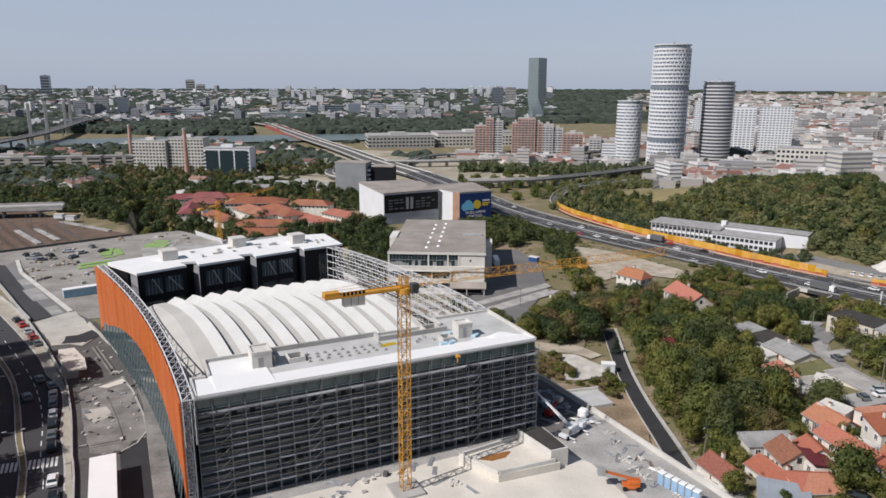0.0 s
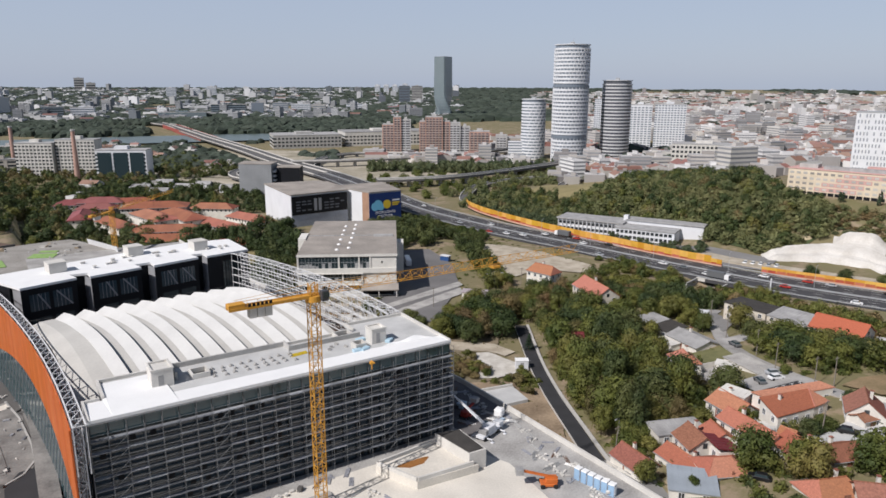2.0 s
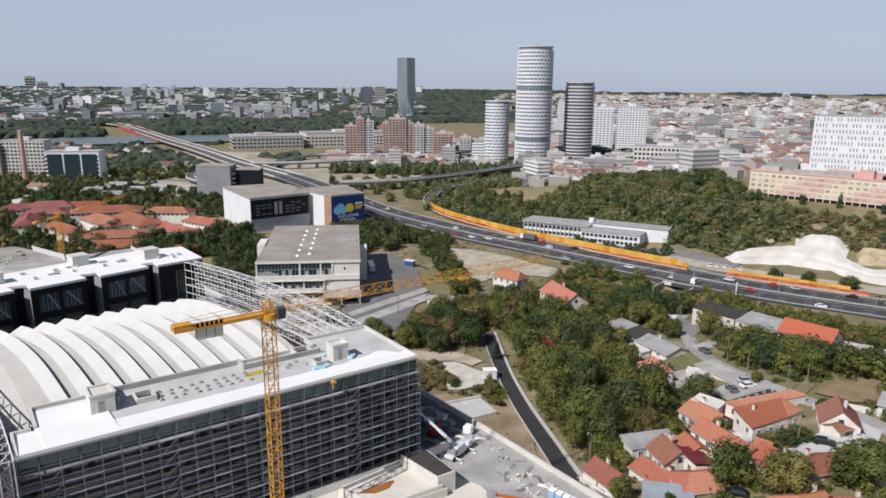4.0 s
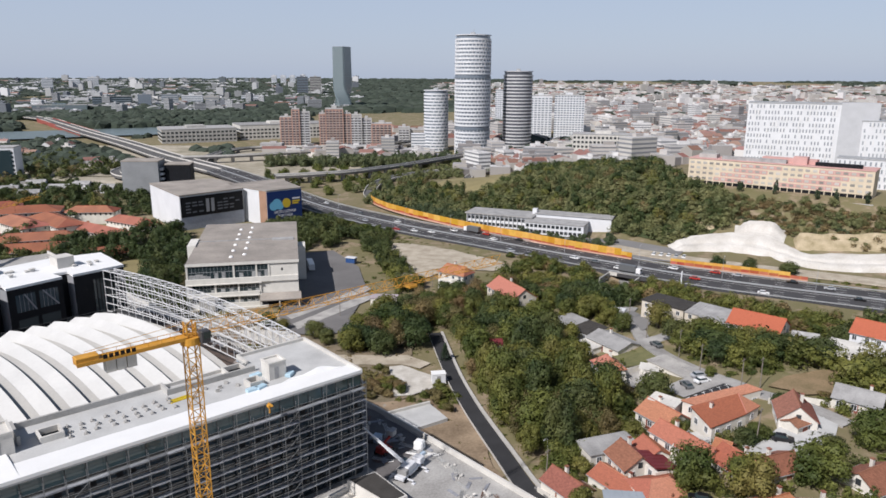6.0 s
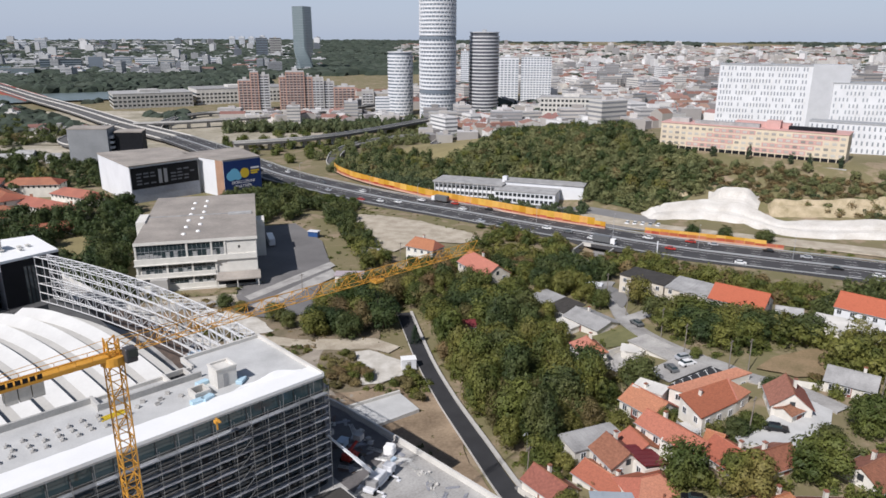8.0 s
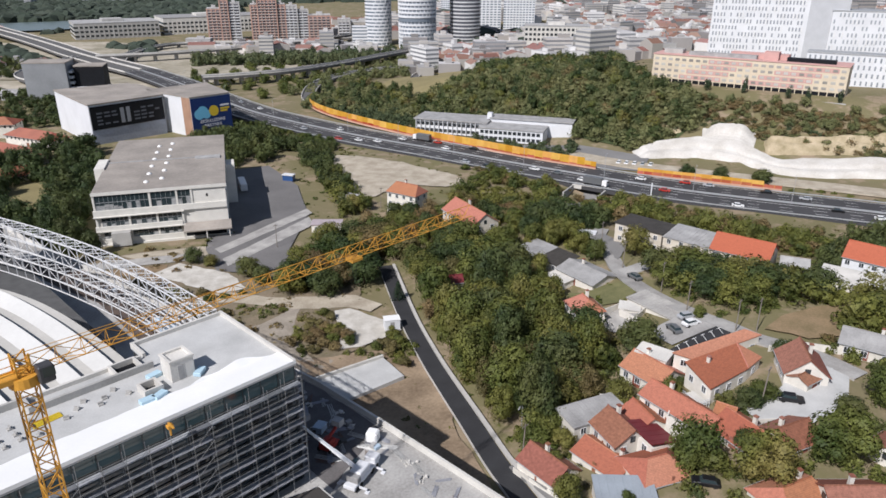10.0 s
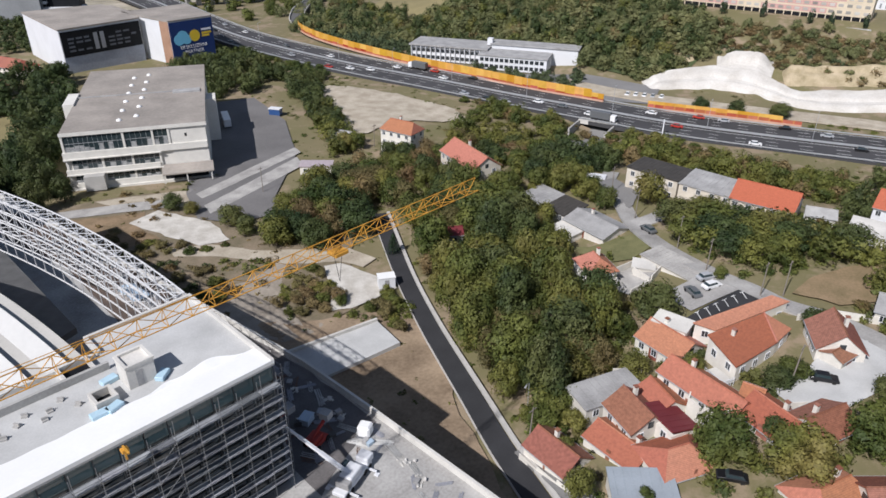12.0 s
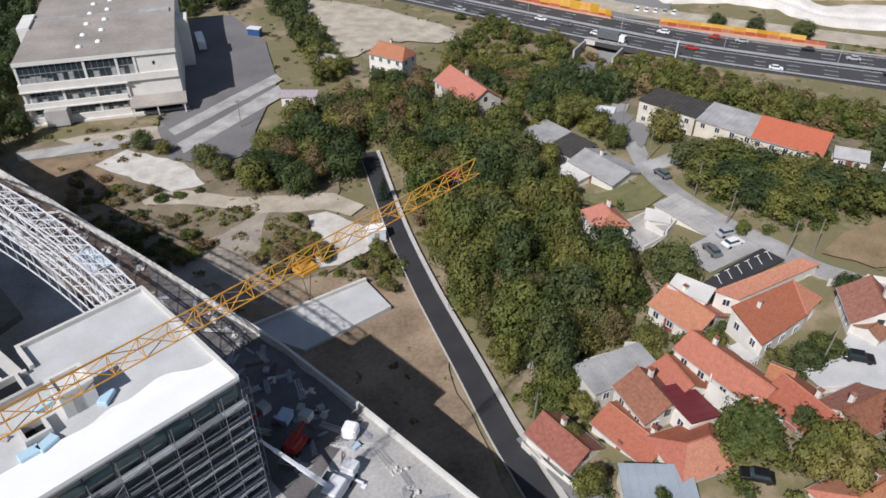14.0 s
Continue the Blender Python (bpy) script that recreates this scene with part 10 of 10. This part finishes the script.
def inside(x, y, poly):
    c, j = False, len(poly) - 1
    for i in range(len(poly)):
        (xi, yi), (xj, yj) = poly[i], poly[j]
        if (yi > y) != (yj > y) and x < (xj - xi) * (y - yi) / (yj - yi) + xi:
            c = not c
        j = i
    return c


ROAD_CLEAR = [(NEW_ROAD, 4.0), (MOTORWAY, 16.5), (LANE, 3.2)]


def is_clear(x, y, s):
    if any(math.hypot(x - a, y - b) < c + s * 0.42 for a, b, c in FOOTPRINTS):
        return False
    return not any(math.hypot(x - a, y - b) < w + s * 0.2 for line, w in ROAD_CLEAR for a, b in line)


def wood(poly, gap, seed, hs, ss, kinds, shrub=False, limit=400):
    r = random.Random(seed)
    xs, ys = [p[0] for p in poly], [p[1] for p in poly]
    placed = []
    for _ in range(limit * 12):
        x, y = r.uniform(min(xs), max(xs)), r.uniform(min(ys), max(ys))
        s = r.uniform(*ss)
        if not inside(x, y, poly) or not is_clear(x, y, s) or any(math.hypot(x - a, y - b) < gap * (0.75 + 0.5 * r.random()) for a, b in placed):
            continue
        placed.append((x, y))
        tree(x, y, r.uniform(*hs), s, r.choice(kinds), None, shrub)
        if len(placed) >= limit:
            break


W1 = [(69, 50), (86, 47), (97, 44), (89, 25), (77, 8), (72, -1), (67, -7), (60, -8), (51, -11), (43, -8), (42.5, 0), (49.5, 13), (58, 28)]
W2 = [(66, 92), (75, 101), (90, 101), (106, 92), (120, 80), (112, 62), (103, 47), (88, 49), (80, 56), (76, 62), (66, 66), (57, 69), (48, 78), (50, 87), (60, 86)]
W4 = [(112, 12), (117, 2), (120, -14), (122, -26), (118, -36), (98, -30), (97, -10), (102, 2)]
# gardens and single trees
for x, y, h, s, k in ((49.0, -34.5, 9.5, 9.0, 0), (51.5, -43.5, 9.5, 9.5, 1), (32.4, -22.4, 6.5, 5.0, 1), (63.6, -22.6, 5.5, 4.2, 1), (60.0, -14.4, 4.5, 5.5, 0), (75.4, -9.0, 8.5, 9.0, 4), (72.0, -35.6, 4.0, 5.5, 1), (68.6, -34.2, 4.0, 5.0, 2), (40.8, 117.0, 5.5, 6.0, 2), (43.0, 111.2, 4.0, 4.6, 0), (121.5, 19.0, 8.5, 9.5, 0), (63.0, -51.0, 9.5, 10.0, 1), (57, -38.5, 4, 4, 2), (76.5, 42.5, 6.0, 3.0, 6), (90.6, 62.5, 8, 5, 6), (66.2, 55.4, 6.5, 3.6, 6), (94.6, -12.6, 3.4, 3.0, 1), (88, -33, 4, 5, 2), (103.5, 120, 7, 6, 3), (47.5, -10.0, 5, 5, 0), (44.0, -9.0, 5, 6, 1), (40.6, -9.8, 5, 6, 0), (43.5, -13.8, 4, 5, 3), (38.2, -15.4, 3.5, 3.5, 0), (240.5, 31, 6.5, 9, 2), (233, 45, 6, 7, 4), (228, 57, 6, 7, 2), (84.5, -52, 8, 9, 1), (93, -55, 8, 8, 0), (76, -48, 4, 5, 2), (36.5, -30.5, 3, 3, 1), (98, 60, 10, 9, 0), (100, 68, 9, 8, 2), (96, 53, 9, 9, 1), (103, 80, 8, 8, 5), (93, 60, 9, 9, 0), (110, 98, 7, 7, 1), (108, 104, 6, 6, 4), (47.0, 97.5, 6.5, 7, 2), (47.0, 90, 5.5, 6.5, 4), (50.5, 82.5, 5.5, 6.5, 2), (60.5, 90.5, 8, 8.5, 3), (66.5, 87.5, 7.5, 8, 3), (72, 79, 6.5, 7, 5), (17, 163, 13, 10, 4), (18.5, 151, 12, 9, 2), (21.5, 143.5, 8, 7, 4), (24.5, 172, 13, 10, 4), (13, 141, 10, 9, 2), (9, 152, 11, 10, 4)):
    tree(x, y, h, s, k)
# a row of tall trees along the far kerb of the street
for x, y, h, s, k in ((-110.5, 80, 23, 14, 4), (-109, 70, 26, 14, 2), (-108, 61, 27, 14, 4), (-107, 52, 26, 13, 2), (-106, 45, 20, 11, 4), (-104, 27, 19, 11, 4), (-103.5, 18, 16, 11, 2), (-102, 6, 13, 9, 4), (-113, 93, 18, 12, 4), (-105, 66, 18, 8, 2)):
    tree(x, y, h, s, k, -0.5)
wood(W1, 7.2, 1, (10, 14.5), (8.5, 12.5), (0, 1, 2, 1, 4))
wood(W1, 5.0, 71, (5, 8.5), (5.5, 8.5), (0, 1, 3, 5, 1))
wood(W2, 5.8, 2, (6.5, 10), (8, 11.5), (0, 1, 3, 5, 5, 2, 4))
wood(W4, 5.6, 4, (5.5, 8.5), (8.5, 12), (0, 1, 2, 4, 3))
wood([(86, 50), (100, 50), (97, 28), (90, 18), (84, 18), (84, 30)], 5.0, 12, (6, 9), (6, 9), (0, 1, 3, 4))
wood([(112, 52), (120, 66), (124, 92), (132, 96), (138, 70), (126, 48), (118, 38), (112, 40)], 5.0, 13, (6, 9), (6, 9), (0, 1, 3, 5, 4, 2))
wood([(108, 30), (114, 36), (122, 34), (114, 20), (108, 14)], 4.6, 14, (4, 7), (5, 7), (0, 1, 3))
wood([(20, 66), (30, 66), (30, 72), (36, 76), (25, 86), (15, 92), (12, 74)], 2.6, 20, (1.6, 3.0), (3, 4.8), (7, 8), True, 22)
wood([(40, 60), (48, 64), (48, 54), (44, 47), (36, 48), (30, 54)], 2.4, 21, (1.5, 2.8), (2.6, 4.2), (7, 8, 8), True, 22)
wood([(46, 42), (56, 44), (58, 38), (53, 30), (47, 24), (46, 32)], 2.2, 22, (1.5, 3.0), (2.6, 4.4), (7, 8), True, 24)
wood([(36, -4), (43, -4), (47, -14), (40, -17), (35, -9)], 2.6, 23, (1.5, 2.6), (2.6, 4), (7, 8), True, 14)
wood([(14, 100), (24, 118), (28, 104), (40, 88), (34, 88), (24, 96)], 3.0, 24, (1.2, 2.2), (2.6, 4.2), (8, 8, 7), True, 20)
wood([(96, -22), (120, -36), (150, -46), (120, -60), (98, -50)], 6.0, 25, (1.5, 3), (3, 5), (7, 8), True, 25)
wood([(180, 20), (196, 40), (188, 60), (182, 110), (176, 140), (168, 130), (176, 60)], 4.0, 26, (1.5, 3.2), (3, 5.5), (7, 8), True, 50)


DEPOT_CLEAR = [(204 + 6 * i, 190 - 12 * i, 13) for i in range(6)] + [(222 + 4 * i, 185 - 12 * i, 12) for i in range(5)] + [(177, 74, 12), (167, 69, 10), (159, 64, 8)]


# ---- the wooded hill across the motorway, one mass of many crowns ----
def hill_wood(name, label, poly, gap, seed, hs, ss, material, leaves=260, limit=900):
    r = random.Random(seed)
    leaves = int(leaves * 1.8)
    temps = [crown_arrays(40 + i, 13, leaves, 0.078 * (260 / leaves) ** 0.45, False, 1.22) for i in range(5)]
    xs, ys = [p[0] for p in poly], [p[1] for p in poly]
    out, softs, placed = [], [], []
    for _ in range(limit * 8):
        x, y = r.uniform(min(xs), max(xs)), r.uniform(min(ys), max(ys))
        if not inside(x, y, poly) or any(abs(x - a) < gap and abs(y - b) < gap and math.hypot(x - a, y - b) < gap for a, b in placed):
            continue
        if any(math.hypot(x - fx, y - fy) < fr for fx, fy, fr in FOOTPRINTS + DEPOT_CLEAR):
            continue
        placed.append((x, y))
        a, h, s = r.uniform(0, 6.28), r.uniform(*hs), r.uniform(*ss)
        q, sf = temps[r.randrange(5)]
        c, sn = math.cos(a), math.sin(a)
        qx, qy = q[..., 0] * c - q[..., 1] * sn, q[..., 0] * sn + q[..., 1] * c
        out.append(np.stack([qx * s + x, qy * s + y, q[..., 2] * h + ground_z(x, y) - 1.0], -1))
        softs.append(np.stack([sf[:, 0] * c - sf[:, 1] * sn, sf[:, 0] * sn + sf[:, 1] * c, sf[:, 2]], -1))
        if len(placed) >= limit:
            break
    me = quads_mesh(name, np.concatenate(out), np.concatenate(softs), material)
    return tagged(new(name, me), label, "trees", kind="stuff")


MID = [(140, 104), (168, 106), (158, 74), (150, 54), (152, 32), (160, 18), (172, -14), (196, -8), (178, 26), (178, 45), (170, 78), (172, 118)]
hill_wood("motorway_trees", "mixed trees along the motorway bank", MID, 4.6, 41, (5, 8.5), (6, 9), M_LEAF, 520, 120)
hill_wood("motorway_trees", "dry-leaved trees along the motorway bank", MID, 9, 42, (5, 7.5), (6, 8), M_LEAF_DRY, 420, 30)
hill_wood("lane_trees", "trees between the lane and the motorway", [(149, 67), (138, 62), (130, 50), (136, 42), (146, 44)], 4.8, 43, (6, 9), (6.5, 9), M_LEAF_DARK, 520, 60)
hill_wood("lot_trees", "trees between the yard and the dirt lot", [(100, 122), (104, 128), (118, 160), (128, 188), (140, 202), (152, 198), (141, 190), (125, 158), (112, 128)], 4.4, 44, (6, 9), (6.5, 9.5), M_LEAF_DARK, 520, 60)
hill_wood("lot_trees", "lighter trees beside the dirt lot", [(98, 118), (104, 128), (118, 160), (125, 158), (112, 126), (104, 112)], 5.5, 45, (5, 8), (6, 8), M_LEAF, 520, 30)
hill_wood("slope_trees", "trees on the slope towards the motorway", [(150, -20), (172, -16), (200, -12), (222, -30), (230, -70), (190, -80), (160, -50)], 5.5, 46, (6, 9), (7, 10), M_LEAF_DARK, 300, 130)
hill_wood("slope_trees", "lighter trees on the slope behind the houses", [(104, -4), (113, 8), (119, -8), (121, -24), (130, -44), (146, -48), (118, -62), (104, -52), (110, -34)], 6.0, 47, (6, 9), (7, 10), M_LEAF, 420, 60)
hill_wood("barrier_trees", "trees and bushes behind the noise barrier", [(199, 250), (204, 300), (214, 300), (222, 250), (228, 210), (238, 190), (230, 160), (240, 120), (214, 108), (207, 140), (203, 180)], 5.0, 48, (4, 7), (5.5, 8), M_LEAF_HAZED_DARK, 300, 150)
hill_wood("bank_trees", "bushes on the motorway bank", [(150, 200), (160, 200), (158, 250), (152, 300), (140, 300), (146, 250)], 4.0, 49, (2.5, 4.5), (4, 6.5), M_LEAF, 300, 60)
HILL = [(216, 246), (205, 300), (240, 318), (262, 300), (250, 240), (300, 236), (352, 285), (420, 262), (400, 200), (330, 150), (304, 120), (300, 92), (282, 80), (268, 84), (250, 92), (248, 124), (240, 170), (226, 214)]
sheet("hill_floor", "dark green undergrowth below the hill wood", wobble(HILL, 3, 14), mat("leafy undergrowth", (0.075, 0.095, 0.04), 0.95, 0.4, 0.2, 1.2, 0.8, tint=(0.045, 0.06, 0.025)), 0.5, "undergrowth", None, 9.0)
hill_wood("hill_wood", "dense mixed green wood on the hospital hill", HILL, 4.4, 31, (6, 9), (8.5, 11.5), M_LEAF_HAZED, 260, 620)
hill_wood("hill_wood", "darker crowns within the hill wood", HILL, 8.5, 32, (8, 11.5), (7, 11), M_LEAF_DARK, 260, 170)
hill_wood("hill_wood", "lighter yellow-green crowns within the hill wood", HILL, 12, 57, (8, 11.5), (7, 10), M_LEAF_LIGHT, 340, 60)
hill_wood("hill_wood", "brown drying crowns within the hill wood", HILL, 17, 58, (7, 10.5), (6, 9), M_LEAF_DRY, 340, 34)
hill_wood("roadside_trees", "trees around the interchange", [(118, 345), (140, 345), (148, 440), (110, 500), (60, 400), (62, 350)], 9, 33, (5, 8), (8, 11), M_LEAF_DARK, 240, 120)
hill_wood("park_trees", "loose park trees below the towers", [(215, 330), (300, 330), (420, 300), (470, 380), (400, 440), (280, 400)], 10, 34, (6, 10), (8, 11), M_LEAF_HAZED, 240, 160)
VILLAS = [(-64, 300), (-10, 296), (60, 345), (66, 430), (60, 540), (-60, 560), (-170, 520), (-170, 380), (-100, 362)]
hill_wood("yard_trees", "dark trees between the railway and the red-roofed villas", VILLAS, 8.5, 35, (8, 11), (9, 12), M_LEAF_DARK, 150, 230)
hill_wood("yard_trees", "reddish and dry trees among the red-roofed villas", VILLAS, 14, 50, (7, 10), (8, 11), M_LEAF_DRY, 150, 50)
hill_wood("yard_trees", "lighter trees among the red-roofed villas", VILLAS, 12, 51, (7, 10), (8, 11), M_LEAF, 150, 70)
hill_wood("yard_trees", "trees among the small houses before the viaduct", [(-10, 430), (60, 440), (92, 456), (84, 520), (40, 560), (-10, 540)], 8.0, 93, (6, 9), (8, 11), M_LEAF_DARK, 150, 70)
hill_wood("tower_trees", "row of trees below the round towers", [(330, 500), (400, 470), (470, 440), (540, 400), (555, 420), (480, 480), (410, 520), (340, 540)], 8, 52, (8, 12), (9, 12), M_LEAF_HAZED_DARK, 150, 110)
hill_wood("interchange_trees", "loose trees on the interchange banks", [(200, 330), (300, 380), (330, 440), (300, 500), (220, 480), (196, 420)], 14, 53, (5, 9), (7, 10), M_LEAF, 150, 60)
hill_wood("riverside_trees", "dark trees among the blocks before the river", [(-190, 560), (-60, 560), (60, 545), (150, 600), (120, 760), (20, 900), (-200, 900)], 14, 59, (8, 12), (10, 15), M_LEAF_DARK, 90, 240)
hill_wood("riverside_trees", "brownish trees among the blocks before the river", [(-190, 540), (-60, 540), (60, 545), (120, 640), (-200, 700)], 18, 60, (7, 11), (9, 13), M_LEAF_DRY, 90, 60)
hill_wood("row_trees", "dense row of dark trees between the ramps and the towers", [(255, 540), (300, 500), (350, 455), (390, 440), (400, 462), (360, 486), (310, 530), (270, 566)], 6.5, 54, (9, 13), (9, 13), M_LEAF_HAZED_DARK, 150, 130)
TERRACE = [(286, 84), (300, 92), (306, 70), (313, 40), (324, 8), (318, -30), (304, -14), (292, 20), (286, 50)]
hill_wood("slope_scrub", "olive and brown scrub on the slope above the limestone", TERRACE, 3.8, 91, (2.0, 4.5), (4, 7), M_LEAF_DRY, 200, 150)
hill_wood("slope_scrub", "green bushes above the limestone, coloured paler as in haze", TERRACE, 5.0, 92, (2.5, 5.0), (4, 7), M_LEAF_HAZED, 220, 90)
hill_wood("lawn_trees", "trees and bushes on the slope below the pink block", [(296, 112), (304, 84), (312, 56), (322, 32), (334, 6), (326, -16), (306, 0), (298, 40), (292, 80)], 7.5, 55, (4, 6.5), (5, 8), M_LEAF_HAZED, 260, 45)
hill_wood("terrace_conifers", "dark conifers along the terrace of the pink block", [(308, 118), (312, 92), (320, 60), (330, 28), (327, 26), (316, 60), (308, 92), (304, 118)], 7.5, 56, (5, 8.5), (2.6, 4), M_NEEDLE, 260, 26)
hill_wood("hall_trees", "dark trees behind the hall", [(97, 206), (112, 198), (140, 206), (146, 250), (120, 262), (100, 240)], 6.0, 36, (7, 10), (7, 10), M_LEAF_DARK, 300, 60)
DEPOT_CLEAR += [(24, 214, 11), (29, 230, 9), (20, 200, 7)]
sheet("dry_meadow", "brown dry meadow among the trees beside the hall", wobble([(8, 192), (20, 184), (31, 198), (38, 222), (39, 242), (24, 245), (10, 222)], 1.5), M_DRY, 0.4, "grass")
hill_wood("hall_trees", "green trees on the bank beside the hall", [(14, 150), (22, 156), (44, 205), (62, 240), (70, 278), (40, 300), (10, 270), (-4, 215), (6, 170)], 6.2, 37, (8, 12), (8, 12), M_LEAF_DARK, 340, 120)
hill_wood("deck_trees", "trees behind the station deck", [(-60, 215), (-8, 212), (20, 285), (-10, 296), (-40, 290), (-62, 262)], 7.0, 38, (7, 10), (8, 11), M_LEAF_DARK, 300, 90)


# ---- undergrowth on the open ground ----
SCRUB = [
    ("thicket", "dry yellow-green bushes beside the gravel pad", [(38.7, 67), (45, 68), (50, 64.6), (47.6, 57.4), (42.2, 51.6), (38, 59.5)], 2.4, 81, (1.2, 3.0), (2.4, 4.0), M_LEAF_LIGHT, 150, 34),
    ("thicket", "olive bushes between pad and slab", [(39.4, 44.4), (49, 42.8), (56.6, 42), (53, 34), (46.6, 32.6), (41.6, 40)], 2.4, 82, (1.2, 3.2), (2.4, 4.2), M_LEAF, 150, 36),
    ("thicket", "low green bushes beside the track", [(35.8, 82), (43.0, 73), (40.4, 70.6), (36.0, 72), (33.0, 77)], 2.0, 83, (1.4, 3.0), (2.2, 3.8), M_LEAF, 150, 30),
    ("thicket", "dark scrub in the shade of the deck", [(22, 93), (30.3, 85.6), (32, 78), (20, 72), (15, 84)], 2.6, 84, (1.2, 3.0), (2.4, 4.2), M_LEAF_DARK, 150, 40),
    ("thicket", "brown dry grass tussocks below the hall", [(15, 127), (28.9, 119), (29.6, 108), (33, 95), (25.3, 100), (14, 112)], 1.7, 85, (0.5, 1.3), (1.6, 3.0), M_LEAF_DRY, 60, 120),
    ("thicket", "dry weeds among the white crushed stone", [(29.6, 113), (33, 108), (36, 99), (33, 96), (30, 103)], 1.8, 86, (0.5, 1.2), (1.6, 2.6), M_LEAF_DRY, 60, 26),
]
for row in SCRUB:
    hill_wood(*row)
SHEETS_CLEAR = [(52, 52, 8), (35, 105, 8), (42, 97, 6), (31, 30, 9), (75, 150, 22), (95, 185, 18), (62, 115, 14), (80, 122, 10), (54, 98, 9), (98, 158, 12), (135, 145, 22), (150, 130, 12), (148, 165, 14), (76, -42, 11), (84, -12, 9), (35, 84, 4), (48, 70, 5), (28, 64, 5)]
DEPOT_CLEAR += SHEETS_CLEAR + [(x, y, 3.3) for x, y in NEW_ROAD] + [(x, y, 4.0) for x, y in ROAD_CLEAR[2][0]] + [(x, y, 15.5) for x, y in MOTORWAY]
OPEN = [(16, -34), (16, 120), (30, 150), (60, 128), (98, 206), (112, 200), (128, 195), (165, 200), (172, 150), (190, 60), (230, -40), (190, -80), (60, -64)]
hill_wood("undergrowth", "low green scrub and weeds on open ground", OPEN, 2.6, 61, (0.7, 1.8), (1.6, 3.4), M_LEAF, 36, 1100)
hill_wood("undergrowth", "low dry scrub and weeds on open ground", OPEN, 3.4, 62, (0.5, 1.4), (1.4, 3.2), M_LEAF_DRY, 40, 600)
VILLAGE = [(40, -16), (52, -8), (70, -2), (86, 22), (100, 10), (104, -2), (112, -30), (120, -56), (60, -60), (40, -44)]
hill_wood("garden_shrubs", "garden hedges and small trees between the houses", VILLAGE, 3.6, 65, (1.8, 4.2), (2.4, 4.8), M_LEAF, 150, 150)
hill_wood("garden_shrubs", "dark garden bushes between the houses", VILLAGE, 5, 66, (1.4, 3.6), (2, 4), M_LEAF_DARK, 130, 70)
hill_wood("thicket", "low thicket of young trees and bushes", [(84, 50), (120, 92), (160, 110), (150, 60), (124, 34), (100, 48)], 4.4, 67, (2, 5), (3.5, 6.5), M_LEAF, 190, 170)
hill_wood("thicket", "dry thicket beside the hall", [(15, 60), (20, 120), (36, 142), (46, 98), (60, 66), (40, 60)], 3.4, 68, (1, 2.6), (2, 4.4), M_LEAF_DRY, 110, 110)
hill_wood("bank_scrub", "scrub along the top of the cut limestone bank", [(262, 100), (284, 84), (294, 62), (298, 40), (304, 8), (300, 0), (292, 24), (290, 52), (282, 76), (262, 94)], 3.6, 63, (1.5, 4), (3, 5.5), M_LEAF_HAZED_DARK, 120, 110)
hill_wood("bank_scrub", "olive weeds on the terrace of the limestone cut", [(249, 74), (257, 63), (262, 48), (258, 46), (251, 60)], 3.0, 69, (0.6, 1.6), (2, 3.6), M_LEAF_DRY, 60, 40)
hill_wood("bank_scrub", "scrub on the motorway verge", [(228, 60), (240, 30), (252, -4), (262, -34), (256, -34), (246, -4), (234, 28), (224, 54)], 3.6, 64, (1, 2.6), (2.4, 4.4), M_LEAF, 90, 60)
